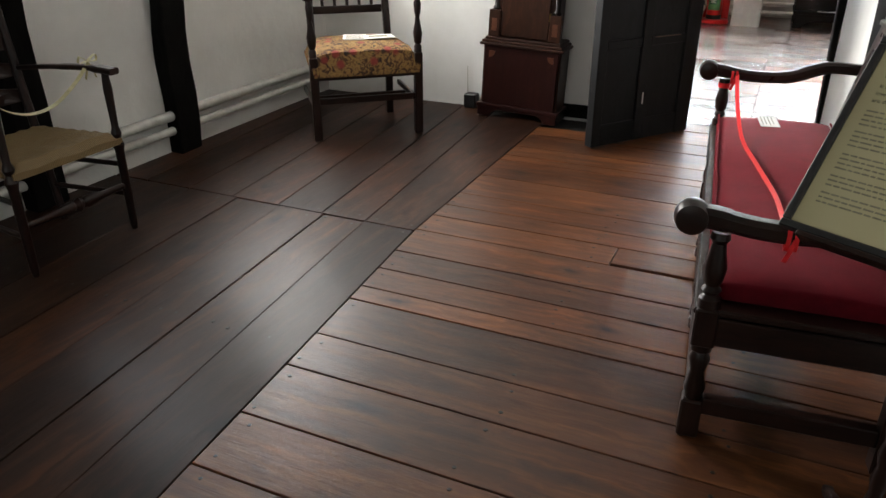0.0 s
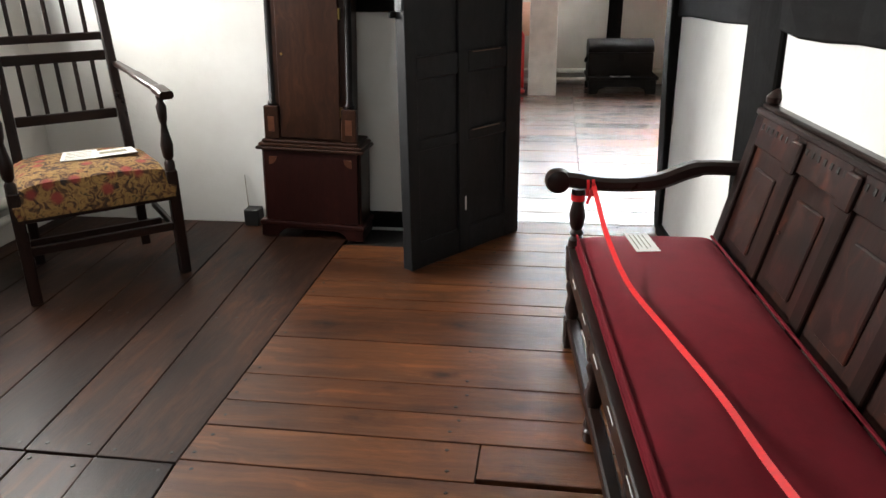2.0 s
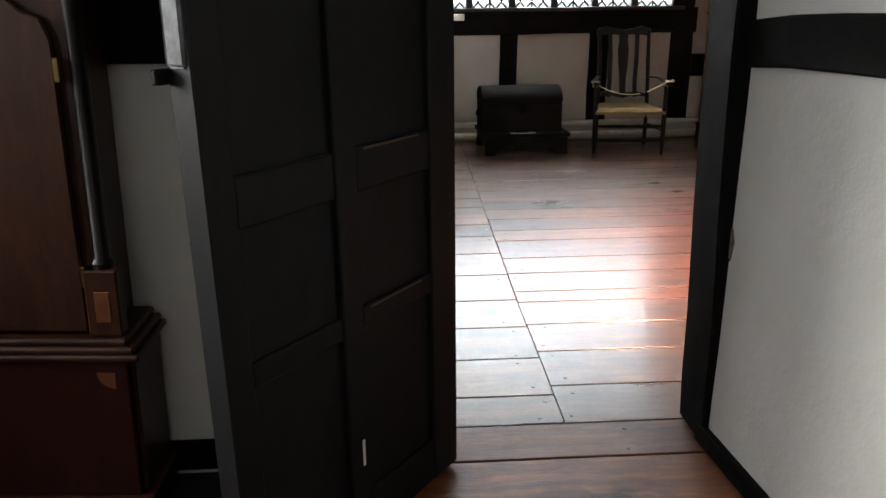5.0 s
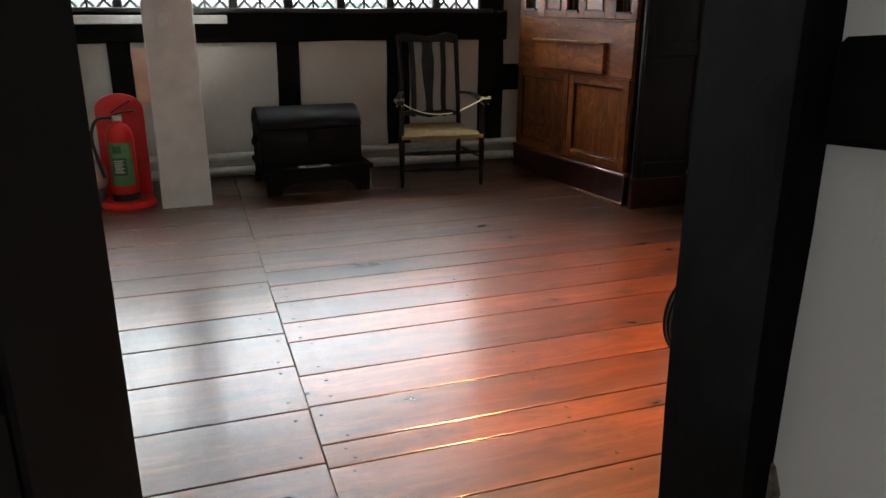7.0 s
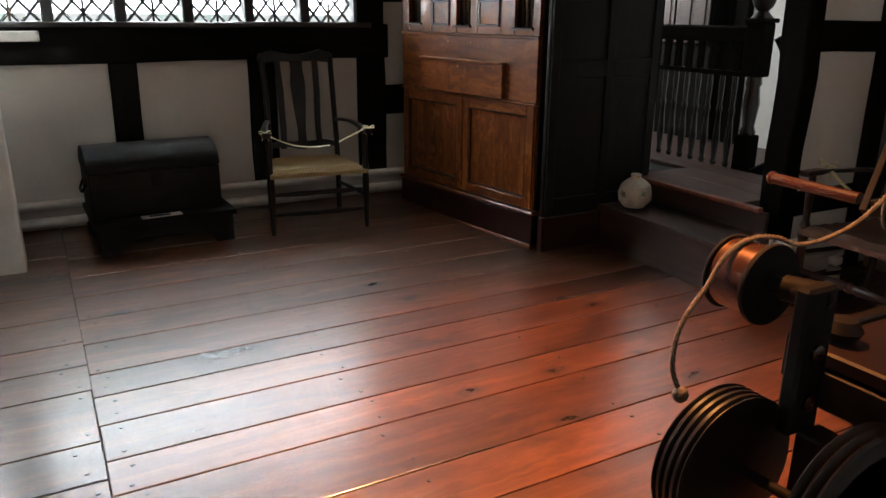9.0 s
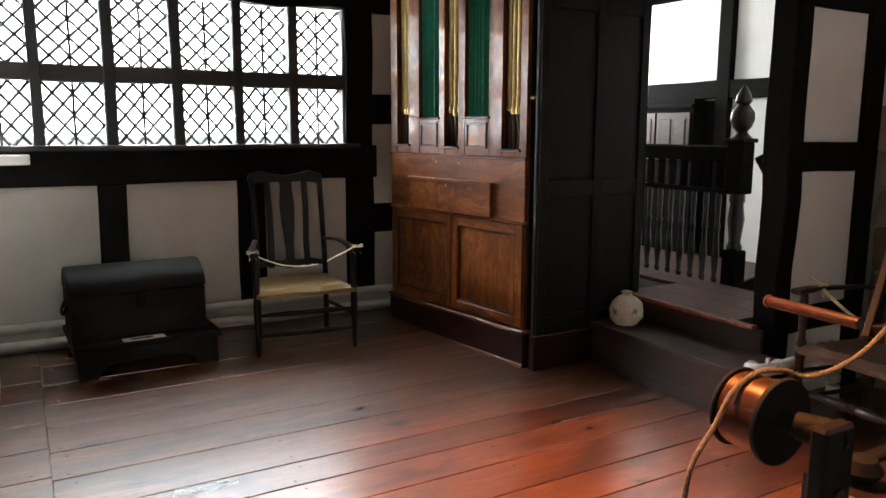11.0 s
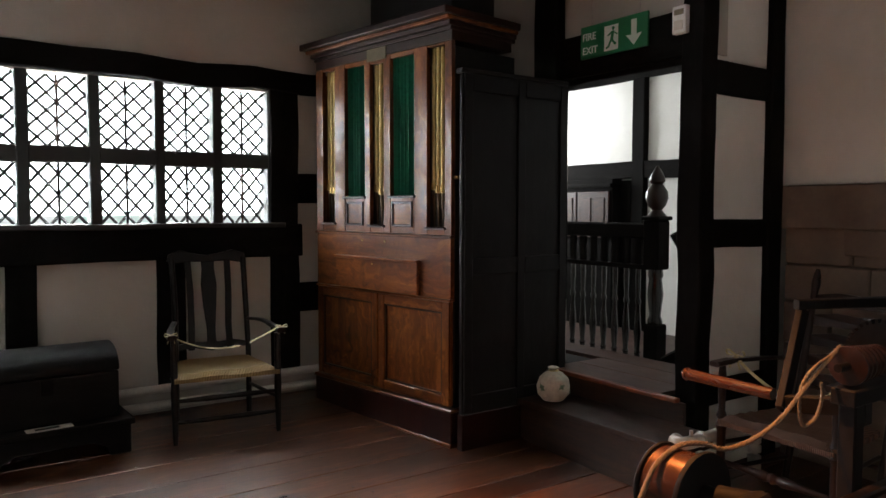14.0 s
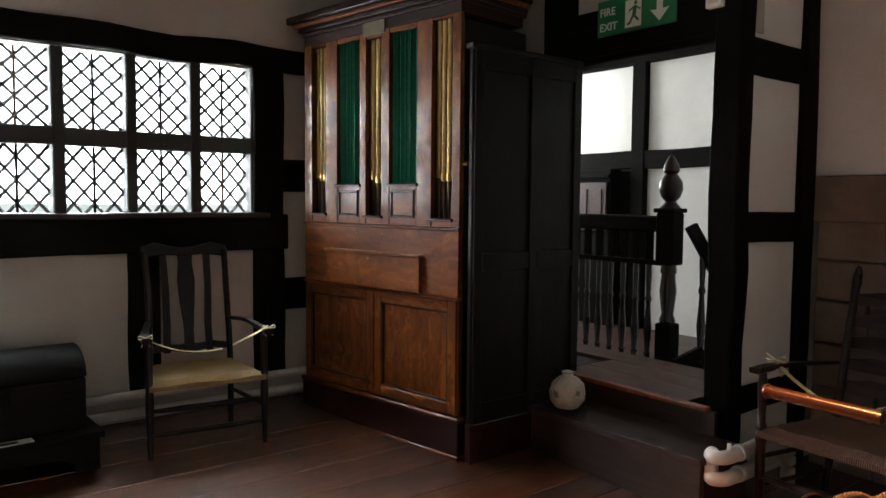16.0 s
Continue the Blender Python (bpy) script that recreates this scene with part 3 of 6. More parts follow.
for a, b in zip(CROSS, CROSS[1:]):
    east = 1.0 if a > 5.9 else 1.75
    if 3.5 < a < 3.6:
        board("floorboard", -0.92, 0.10, a, b, 0.0, 0.0, FLOOR_X, floor_a)
        board("floorboard", 0.10, east, a + 0.02, b, 0.0, 0.0, FLOOR_X, floor_a)
    else:
        west = lambda y: -0.92 + max(0.0, 3.515 - y) * 0.0825
        board("floorboard", west(a) if b < 5.9 else -0.3, east, a, b, rng.uniform(-0.0015, 0.0015), rng.uniform(-0.0015, 0.0015), FLOOR_X, floor_a, 0.0, (west(b) if b < 5.9 else -0.3, east))
    for x in (-0.88 + max(0.0, 3.515 - a) * 0.0825, 0.0, 0.72):
        for y in (a + 0.05, b - 0.05):
            if rng.random() < 0.8 and b - a > 0.14:
                spots.append((x + rng.uniform(-0.02, 0.02), y + rng.uniform(-0.015, 0.015), 0.0))
LONG = [-3.1, -2.75, -2.42, -2.1, -1.78, -1.49, -1.215, -0.92]
LONG_FAR = [-3.1, -2.9, -2.62, -2.32, -2.0, -1.68, -1.385, -0.92]
SKEW = [-3.1, -2.72, -2.4, -2.06, -1.76, -1.47, -1.217, -0.92]
SKEW_NEAR = [-3.1, -2.45, -2.05, -1.7, -1.38, -1.08, -0.74, -0.49]
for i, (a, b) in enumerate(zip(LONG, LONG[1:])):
    board("floorboard", a, b, 3.52, 5.99, 0.0, 0.0, FLOOR_Y_SHADED, floor_a, rng.uniform(-0.002, 0.002), (LONG_FAR[i], LONG_FAR[i + 1]))
    board("floorboard", SKEW_NEAR[i], SKEW_NEAR[i + 1], -1.7, 3.515, 0.0, 0.0, FLOOR_Y_SHADED, floor_a, rng.uniform(-0.002, 0.002), (SKEW[i], SKEW[i + 1]))
    for y in (3.47, 3.57, 2.35, 1.3, 4.6):
        for x in (a + 0.05, b - 0.05):
            spots.append((x + rng.uniform(-0.015, 0.015), y + rng.uniform(-0.012, 0.012), 0.0))
nails("nail_heads", spots, NAIL, floor_a)

bm = bmesh.new()
v = [bm.verts.new(p) for p in ((-4.05, 6.17, -0.03), (4.95, 6.17, -0.03), (4.95, 7.3, -0.03), (-4.05, 7.3, -0.03), (4.95, NORTH, rise(NORTH) - 0.03), (-4.05, NORTH, rise(NORTH) - 0.03))]
bm.faces.new((v[0], v[1], v[2], v[3]))
bm.faces.new((v[3], v[2], v[4], v[5]))
floor_b = structure("floor_far", bm, GAP, "wide dark polished oak floorboards with a butt joint", "floor")
EASTERN = [6.17, 6.45, 6.76, 7.05, 7.325, 7.46, 7.716, 7.954, 8.26, 8.46, 8.70, 8.92, 9.12, 9.42, 9.70, 10.0, 10.3, 10.62, 10.95, 11.29]
WESTERN = [6.17, 6.38, 6.70, 7.027, 7.36, 7.705, 8.046, 8.36, 8.60, 8.99, 9.22, 9.46, 9.76, 10.08, 10.4, 10.7, 11.0, 11.29]
spots = []
for rows, x0, x1, nail_x in ((EASTERN, 0.53, 4.9, (0.60, 1.45, 2.35, 3.2)), (WESTERN, -4.05, 0.53, (0.46, -0.35, -1.2))):
    for a, b in zip(rows, rows[1:]):
        off = rng.uniform(-0.002, 0.002)
        board("floorboard", x0 + off * (x1 > 1), x1 + off * (x1 < 1), a, b, rise(a), rise(b), FLOOR_FAR, floor_b, 0.0, None, 0.0015)
        for x in nail_x:
            for y in (a + 0.05, b - 0.05):
                spots.append((x + rng.uniform(-0.035, 0.035), y + rng.uniform(-0.02, 0.02), rise(y)))
nails("nail_heads", spots, NAIL, floor_b)

# ---- timber framing ----
def timber(parent, axis, x0, x1, y0, y1, z0, z1, seed, rough=0.012):
    return part("timber", hewn(x0, x1, y0, y1, z0, z1, rough, 0.2, seed), (OAK_X, OAK_Y, OAK_Z)[axis], parent)


# west wall of the first room
for k, y in enumerate((1.7, 3.02, 4.15)):
    timber(wall_w, 2, -3.01, -2.90, y - 0.15, y + 0.06, 0, 2.7, k, 0.03)
# partition: beam and post behind the clock and the door
timber(wall_m, 0, -1.0, 0.02, 5.975, 6.02, 1.32, 1.56, 21)
timber(wall_m, 2, -0.06, 0.08, 5.98, 6.16, 0, 2.12, 22)
timber(wall_m, 0, -0.06, 0.93, 5.965, 6.16, 2.05, 2.25, 23)
part("skirting", slab(-0.86, -0.07, 5.97, 6.01, 0, 0.10, 0.004), OAK_X, wall_m)
# east wall of the first room
jamb = timber(wall_m, 2, 0.932, 1.09, 5.992, 6.206, 0, 2.7, 24, 0.010)
for v in jamb.data.vertices:
    v.co.x += 0.028 * max(0.0, 1.3 - v.co.z)
timber(wall_e, 2, -0.030, 0.1, -1.575, -1.255, 0, 2.7, 25, 0.03)
rail = timber(wall_e, 1, -0.02, 0.1, -1.26, -0.06, 1.285, 1.42, 26, 0.02)
for v in rail.data.vertices:
    v.co.z -= 0.030 * (v.co.y + 0.06)
timber(wall_e, 1, -0.03, 0.1, -3.7, -1.57, 1.33, 1.52, 27, 0.03)
timber(wall_e, 2, -0.03, 0.1, -3.92, -3.69, 0, 2.7, 28, 0.02)
timber(wall_e, 2, -0.03, 0.1, -5.6, -5.38, 0, 2.7, 29, 0.02)
part("plaster_chip", outline([(-0.028, 0.012), (-0.012, 0.052), (0.004, 0.060), (0.018, 0.03), (0.014, 0.0), (0.022, -0.028), (0.006, -0.05), (-0.006, -0.038), (-0.016, -0.052), (-0.022, -0.02)], 0.006, pose(0.002, -0.045, 0.735, 0, 0, 90)), CHIP, wall_e, "broken patch of bare grey-brown plaster")
part("skirting", slab(-0.025, 0.004, -1.205, 0.0, 0, 0.07, 0.004), OAK_Y, wall_e)

# window wall of the far room
for k, (x0, x1) in enumerate(((-1.08, -0.86), (0.93, 1.10), (1.81, 2.0), (2.62, 2.845))):
    timber(wall_n, 2, x0, x1, NORTH - 0.03, NORTH + 0.02, 0.30, 1.20 if x1 < 2.5 else 2.5, k + 30, 0.014)
timber(wall_n, 2, -0.28, -0.12, NORTH - 0.03, NORTH + 0.02, 0.30, 1.2, 41, 0.012)
timber(wall_n, 0, -4.0, 2.86, NORTH - 0.05, NORTH + 0.02, 1.165, 1.40, 35, 0.014)
timber(wall_n, 0, -4.0, 3.3, NORTH - 0.05, NORTH + 0.02, 2.36, 2.52, 36, 0.03)
for k, (z0, z1) in enumerate(((0.74, 0.955), (1.555, 1.775))):
    timber(wall_n, 0, 2.84, 4.0, NORTH - 0.03, NORTH + 0.02, z0, z1, 37 + k, 0.008)
timber(wall_n, 2, 3.75, 4.04, NORTH - 0.03, NORTH + 0.02, 0.1, 3.2, 39)
# wall of the stair opening
timber(wall_f, 2, 3.97, 4.09, 9.712, 9.93, 0.0, 3.3, 50, 0.008)
timber(wall_f, 2, 3.955, 4.085, 8.575, 8.722, 0.0, 3.3, 51, 0.014)
timber(wall_f, 1, 4.0, 4.21, 8.70, 9.80, 2.36, 2.62, 52, 0.01)
timber(wall_f, 1, 4.04, 4.21, 8.70, 9.80, 2.325, 2.366, 53, 0.008)
# return wall
for k, (z0, z1) in enumerate(((0.42, 0.56), (1.30, 1.46), (2.15, 2.335))):
    timber(wall_r, 0, 4.075, 4.64, 8.585, 8.64, z0, z1, 55 + k, 0.012)
timber(wall_r, 2, 4.60, 4.74, 8.57, 8.66, 0.0, 3.3, 59, 0.014)
timber(wall_r, 0, 4.075, 4.64, 8.585, 8.64, 2.92, 3.1, 60, 0.012)
# stair hall wall
far = bpy.data.objects["wall_stair_east"]
timber(far, 2, 6.33, 6.42, 10.945, 11.10, -0.2, 3.3, 61, 0.008)
timber(far, 1, 6.34, 6.42, 8.3, 12.8, 1.815, 1.985, 62)
timber(far, 1, 6.34, 6.42, 8.3, 12.8, 2.80, 2.95, 63)
timber(far, 2, 6.35, 6.42, 11.11, 11.24, 0.3, 1.80, 64, 0.008)
hatch = thing("panelled_cupboard", (6.2, 11.24, 0.30), 0, "dark cupboard with brown panelled doors on the stair wall", "cupboard")
part("body", slab(0.02, 0.17, 0, 1.5, 0, 1.515, 0.006), OAK_Z, hatch)
part("cornice", slab(-0.02, 0.17, -0.01, 1.52, 1.43, 1.47, 0.008), OAK_Y, hatch)
for k in range(3):
    y0 = 0.03 + 0.45 * k
    leafd = part("door", slab(-0.004, 0.018, y0, y0 + 0.43, 0.92, 1.39, 0.004), STEPWOOD, hatch, "brown panelled door")
    for a in (0.05, 0.235):
        part("field", slab(-0.012, -0.003, y0 + a, y0 + a + 0.145, 0.98, 1.33, 0.006), STEPWOOD, leafd)
# ---- the far room: window ----
def lattice(x0, x1, z0, z1, y, cols, rows):
    """Lead cames in a diamond lattice, clipped to one light."""
    bm = bmesh.new()
    w, h = (x1 - x0) / cols, (z1 - z0) / rows
    r = 0.0098
    for sign in (1, -1):
        for k in range(-rows, cols + rows + 1):
            xs = x0 + k * w if sign > 0 else x1 - k * w
            ts = sorted(((x0 - xs) / (sign * w), (x1 - xs) / (sign * w)))
            t0, t1 = max(0.0, ts[0]), min(float(rows), ts[1])
            if t1 - t0 > 0.05:
                rod((xs + sign * w * t0, y, z0 + h * t0), (xs + sign * w * t1, y, z0 + h * t1), r, None, 4, bm)
    return bm


window = tagged(new("window_1"), "long leaded window in two tiers of diamond panes, black oak mullions", "window", "", "structure")
LIGHTS = [(-1.75, -1.43), (-1.36, -1.02), (-0.955, -0.615), (-0.55, -0.21), (-0.145, 0.195), (0.262, 0.60), (0.666, 1.008), (1.079, 1.418), (1.488, 1.825), (1.889, 2.211), (2.281, 2.61)]
for i, (a, b) in enumerate(LIGHTS):
    right = LIGHTS[i + 1][0] if i + 1 < len(LIGHTS) else b + 0.02
    part("mullion", hewn(b, right, NORTH - 0.01, NORTH + 0.13, 1.40, 2.36, 0.006, 0.2, i), WINDOWOAK, window)
    for z0, z1 in ((1.40, 1.80), (1.905, 2.352)):
        pane = part("pane", slab(a - 0.01, b + 0.01, NORTH + 0.088, NORTH + 0.092, z0 - 0.005, z1 + 0.005), GLASS, window)
        pane.visible_shadow = False
        part("lead_lattice", lattice(a, b, z0, z1, NORTH + 0.082, 3, 4 if z0 > 1.5 else 3), LEAD, window)
        part("glazing_bar", slab((a + b) / 2 - 0.007, (a + b) / 2 + 0.007, NORTH + 0.066, NORTH + 0.08, z0, z1, 0.002), BARE if (i * 2 + (z0 > 1.5)) % 5 == 0 else IRON, window)
part("transom", hewn(-1.76, 2.625, NORTH - 0.004, NORTH + 0.125, 1.80, 1.905, 0.008, 0.2, 8), SILLOAK, window)
part("sill", hewn(-1.76, 2.72, NORTH - 0.07, NORTH + 0.12, 1.375, 1.412, 0.010, 0.18, 9), SILLOAK, window)
bm = bmesh.new()
vs = [bm.verts.new(p) for p in ((-7, 13.8, -3), (9, 13.8, -3), (9, 13.8, 8), (-7, 13.8, 8))]
bm.faces.new(vs)
tagged(part("backdrop_north", bm, OUTSIDE), "bright overcast daylight outside the window", "backdrop", "", "structure")
bm = bmesh.new()
vs = [bm.verts.new(p) for p in ((-6, -4.2, -3), (-6, -4.2, 6), (5, -4.2, 6), (5, -4.2, -3))]
bm.faces.new(vs)
tagged(part("backdrop_south", bm, OUTSIDE), "bright overcast daylight outside the window", "backdrop", "", "structure")

ledge = tagged(part("window_ledge", slab(-1.7, 0.57, NORTH - 0.16, NORTH - 0.051, 1.30, 1.36, 0.006), WHITE), "white painted window ledge board", "ledge", "", "structure")


def skirting_pipes(name, parts_at, material, label):
    root = tagged(new(name), label, "pipes", "", "structure")
    for a, b, r in parts_at:
        part("pipe", rod(a, b, r, None, 10), material, root, "", True)
    return root


z = rise(NORTH)
skirting_pipes("heating_pipe", [((-4.0, NORTH - 0.05, z + 0.165), (3.2, NORTH - 0.05, z + 0.165), 0.028), ((-4.0, NORTH - 0.05, z + 0.055), (3.2, NORTH - 0.05, z + 0.055), 0.028)], PVC, "pair of white heating pipes along the wall foot")
skirting_pipes("heating_pipe", [((-2.955, -1.5, 0.255), (-2.955, 5.98, 0.255), 0.034), ((-2.955, -1.5, 0.155), (-2.955, 5.98, 0.155), 0.028)], PVC, "pair of white heating pipes along the wall foot")

# white post
bm = bmesh.new()
box(bm, 0.02, 0.31, 10.5, 10.74, rise(10.6) - 0.012, 3.3)
for v in bm.verts:
    if v.co.z < 1:
        v.co.x += -0.02 if v.co.x < 0.2 else 0.02
bevelled(bm, 0.012, 2)
pillar = structure("pillar", bm, WHITE, "white painted square timber post with chipped foot", "post")
switch = thing("light_switch", (0.14, 10.5, 1.34), 0, "white square light switch on the painted post", "switch")
part("plate", slab(-0.043, 0.043, -0.012, 0.001, -0.043, 0.043, 0.005, None, 2), SIGN_WHITE, switch)
part("rocker", slab(-0.02, 0.02, -0.017, -0.011, -0.02, 0.02, 0.003), SIGN_WHITE, switch)

# ---- fire extinguisher on its stand ----
def extinguisher(place):
    z0 = rise(place[1])
    stand = thing("extinguisher_stand", (place[0], place[1], z0), 0, "red moulded plastic stand for a fire extinguisher", "stand")
    rows = [(0.155 * math.cos(a), 0.64 + 0.11 * math.sin(a)) for a in [i * math.pi / 12 for i in range(13)]]
    rows = [(-0.155, 0.01), (0.155, 0.01)] + rows
    part("backboard", bevelled(outline(rows, 0.03, Matrix.Translation((0, 0.11, 0))), 0.006, 2), RED_PLASTIC, stand, "", True)
    m = Matrix.Diagonal((1.0, 0.85, 1.0, 1))
    part("base", lathe([(0.175, 0), (0.18, 0.02), (0.165, 0.045), (0.12, 0.05)], 28, m), RED_PLASTIC, stand, "", True)
    ext = thing("fire_extinguisher", (place[0] - 0.01, place[1] - 0.02, z0 + 0.05), 0, "red fire extinguisher with green label and black hose", "extinguisher")
    part("foot_ring", lathe([(0.088, 0), (0.092, 0.01), (0.092, 0.045), (0.086, 0.05)], 24), BLACK, ext, "black plastic foot", True)
    part("cylinder", lathe([(0.086, 0.05), (0.09, 0.07), (0.09, 0.42), (0.084, 0.46), (0.062, 0.5), (0.03, 0.52), (0.026, 0.54)], 28), RED_PLASTIC, ext, "", True)
    bm = bmesh.new()
    for s0, s1 in ((-2.45, -0.7),):
        ring = [(0.0912 * math.cos(s0 + (s1 - s0) * i / 12), 0.0912 * math.sin(s0 + (s1 - s0) * i / 12)) for i in range(13)]
        lo = [bm.verts.new((x, y, 0.11)) for x, y in ring]
        hi = [bm.verts.new((x, y, 0.40)) for x, y in ring]
        for i in range(12):
            bm.faces.new((lo[i], lo[i + 1], hi[i + 1], hi[i]))
    lab = part("label", bm, GREEN_LABEL, ext, "green printed label", True)
    bm = bmesh.new()
    for s0, s1, za, zb in ((-2.2, -1.2, 0.18, 0.30), (-2.1, -1.5, 0.33, 0.38)):
        ring = [(0.0918 * math.cos(s0 + (s1 - s0) * i / 8), 0.0918 * math.sin(s0 + (s1 - s0) * i / 8)) for i in range(9)]
        lo = [bm.verts.new((x, y, za)) for x, y in ring]
        hi = [bm.verts.new((x, y, zb)) for x, y in ring]
        for i in range(8):
            bm.faces.new((lo[i], lo[i + 1], hi[i + 1], hi[i]))
    part("print_block", bm, DEEP_GREEN, lab, "", True)
    bm = bmesh.new()
    for k in range(7):
        za = 0.20 + 0.013 * k
        ring = [(0.0922 * math.cos(-2.1 + 0.7 * i / 6), 0.0922 * math.sin(-2.1 + 0.7 * i / 6)) for i in range(7)]
        lo = [bm.verts.new((x, y, za)) for x, y in ring]
        hi = [bm.verts.new((x, y, za + 0.005)) for x, y in ring]
        for i in range(6 - k % 2):
            bm.faces.new((lo[i], lo[i + 1], hi[i + 1], hi[i]))
    part("print_line", bm, SIGN_WHITE, lab)
    part("valve", slab(-0.03, 0.03, -0.02, 0.02, 0.53, 0.575, 0.006), STEEL, ext)
    part("lever", sweep(curve_points([(-0.03, 0, 0.57), (0.03, -0.01, 0.59), (0.12, -0.02, 0.60)]), rect(0.022, 0.01)), BLACK, ext, "black squeeze lever")
    part("lever", sweep(curve_points([(-0.03, 0, 0.59), (0.03, -0.01, 0.63), (0.10, -0.02, 0.67)]), rect(0.022, 0.01)), BLACK, ext, "black squeeze lever")
    part("hose", sweep(curve_points([(-0.03, -0.01, 0.56), (-0.12, -0.03, 0.55), (-0.165, -0.03, 0.45), (-0.15, -0.02, 0.3), (-0.12, -0.02, 0.16)]), circle(0.011)), BLACK, ext, "black rubber hose", True)


extinguisher((-0.215, 10.66))

# cream pot on the floor by the extinguisher
pot = thing("pot", (-0.47, 10.72, rise(10.72)), 0, "cream glazed pot with a grey foot on the floor", "pot")
part("foot", lathe([(0.085, 0.0), (0.10, 0.01), (0.115, 0.10), (0.12, 0.13)], 24), GREYEDGE, pot, "dull grey lower half", True)
part("bowl", lathe([(0.12, 0.131), (0.135, 0.15), (0.14, 0.20), (0.13, 0.26), (0.10, 0.29), (0.105, 0.30), (0.095, 0.30), (0.09, 0.285), (0.05, 0.20)], 24), BAGCLOTH, pot, "", True)

# framed notice on a wooden stand, seen past the door
notice2 = thing("notice_stand", (-0.87, 10.15, rise(10.15)), 8, "framed printed notice on a dark wooden stand", "notice")
lean = pose(0, 0, 1.02, -12)
part("frame", bevelled(outline([(-0.27, -0.2), (0.27, -0.2), (0.27, 0.2), (-0.27, 0.2)], 0.025, lean), 0.005), BLACK, notice2)
part("sheet", outline([(-0.245, -0.175), (0.245, -0.175), (0.245, 0.175), (-0.245, 0.175)], 0.004, lean @ Matrix.Translation((0, -0.003, 0))), PAPER, notice2, "printed paper sheet")
bm = bmesh.new()
for k in range(12):
    box(bm, -0.22, 0.20 - 0.05 * (k % 4 == 3), -0.006, -0.0035, 0.13 - 0.025 * k, 0.138 - 0.025 * k, lean)
part("print_line", bm, INKGREY, notice2)
part("post", turned((0, 0.03, 0.02), (0, 0.03, 0.86), [(0, 0.03), (0.2, 0.02), (0.5, 0.028), (0.8, 0.018), (1, 0.02)]), DARKWOOD, notice2, "", True)
part("foot", slab(-0.2, 0.2, 0.0, 0.06, 0.0, 0.035, 0.008), DARKWOOD_X, notice2)
part("foot", slab(-0.03, 0.03, -0.17, 0.23, 0.0, 0.03, 0.008), DARKWOOD_X, notice2)

panel = thing("wall_board", (-0.13, NORTH, 0.72), 0, "salmon coloured board leaning on the wall", "board")
part("board", outline([(-0.10, 0), (0.12, 0), (0.12, 0.40), (-0.15, 0.40)], -0.02), BOARD_TAN, panel)

# ---- domed trunk on a low plinth ----
trunk_z = rise(10.8)
bench = thing("trunk_plinth", (1.06, 10.87, trunk_z), 2, "low dark wooden plinth with shaped feet under a trunk", "plinth")
part("top", slab(-0.38, 0.43, -0.33, 0.30, 0.165, 0.20, 0.008, None, 2), TRUNK, bench)
apron = [(-0.36, 0.0), (-0.26, 0.0), (-0.24, 0.05), (-0.17, 0.085), (0.21, 0.085), (0.28, 0.05), (0.30, 0.0), (0.41, 0.0), (0.41, 0.165), (-0.36, 0.165)]
part("apron", bevelled(outline(apron, 0.03, Matrix.Translation((0, -0.31, 0))), 0.004), TRUNK, bench)
for x in (-0.36, 0.38):
    part("end_board", slab(x, x + 0.03, -0.279, 0.28, 0.085, 0.164, 0.004), TRUNK, bench)
    for y in (0.20,):
        part("foot", slab(x - 0.01, x + 0.04, y, y + 0.06, 0, 0.084, 0.005), TRUNK, bench)
trunk = thing("trunk", (1.06, 10.84, trunk_z + 0.20), 2, "dark leather domed travelling trunk with iron handles", "trunk")
part("body", slab(-0.37, 0.37, -0.20, 0.22, 0, 0.265, 0.010, None, 2), TRUNK, trunk)
rows = [(0.21 * math.cos(i * math.pi / 16), 0.27 + 0.14 * math.sin(i * math.pi / 16)) for i in range(17)]
lid = part("lid", bevelled(outline(rows, 0.75, Matrix.Translation((-0.375, 0.01, 0)) @ pose(0, 0, 0, 0, 0, -90)), 0.006), TRUNK, trunk, "domed lid", True)
part("handle", sweep(curve_points([(-0.372, -0.06, 0.20), (-0.395, -0.05, 0.15), (-0.395, 0.07, 0.15), (-0.372, 0.08, 0.20)]), circle(0.009)), IRON, trunk, "iron carrying handle", True)
part("handle_plate", slab(-0.376, -0.369, -0.09, 0.11, 0.18, 0.235, 0.002), IRON, trunk)
part("lock_plate", slab(-0.03, 0.03, -0.206, -0.199, 0.17, 0.262, 0.003), IRON, trunk)
card = thing("caption_card", (1.065, 10.59, trunk_z + 0.201), 4, "small white caption card lying on the plinth", "card")
part("sheet", slab(-0.115, 0.115, -0.035, 0.035, 0, 0.003), PAPER, card)
part("print_block", slab(-0.07, 0.05, -0.02, 0.02, 0.003, 0.0036), INK, card)


# ---- splat-back armchair with rush seat ----
def ribbon(pts, width, material, parent, name="ribbon", up=(0, 0, 1)):
    return part(name, sweep(curve_points(pts, 10), rect(0.002, width, 0.3), up), material, parent, "", True)


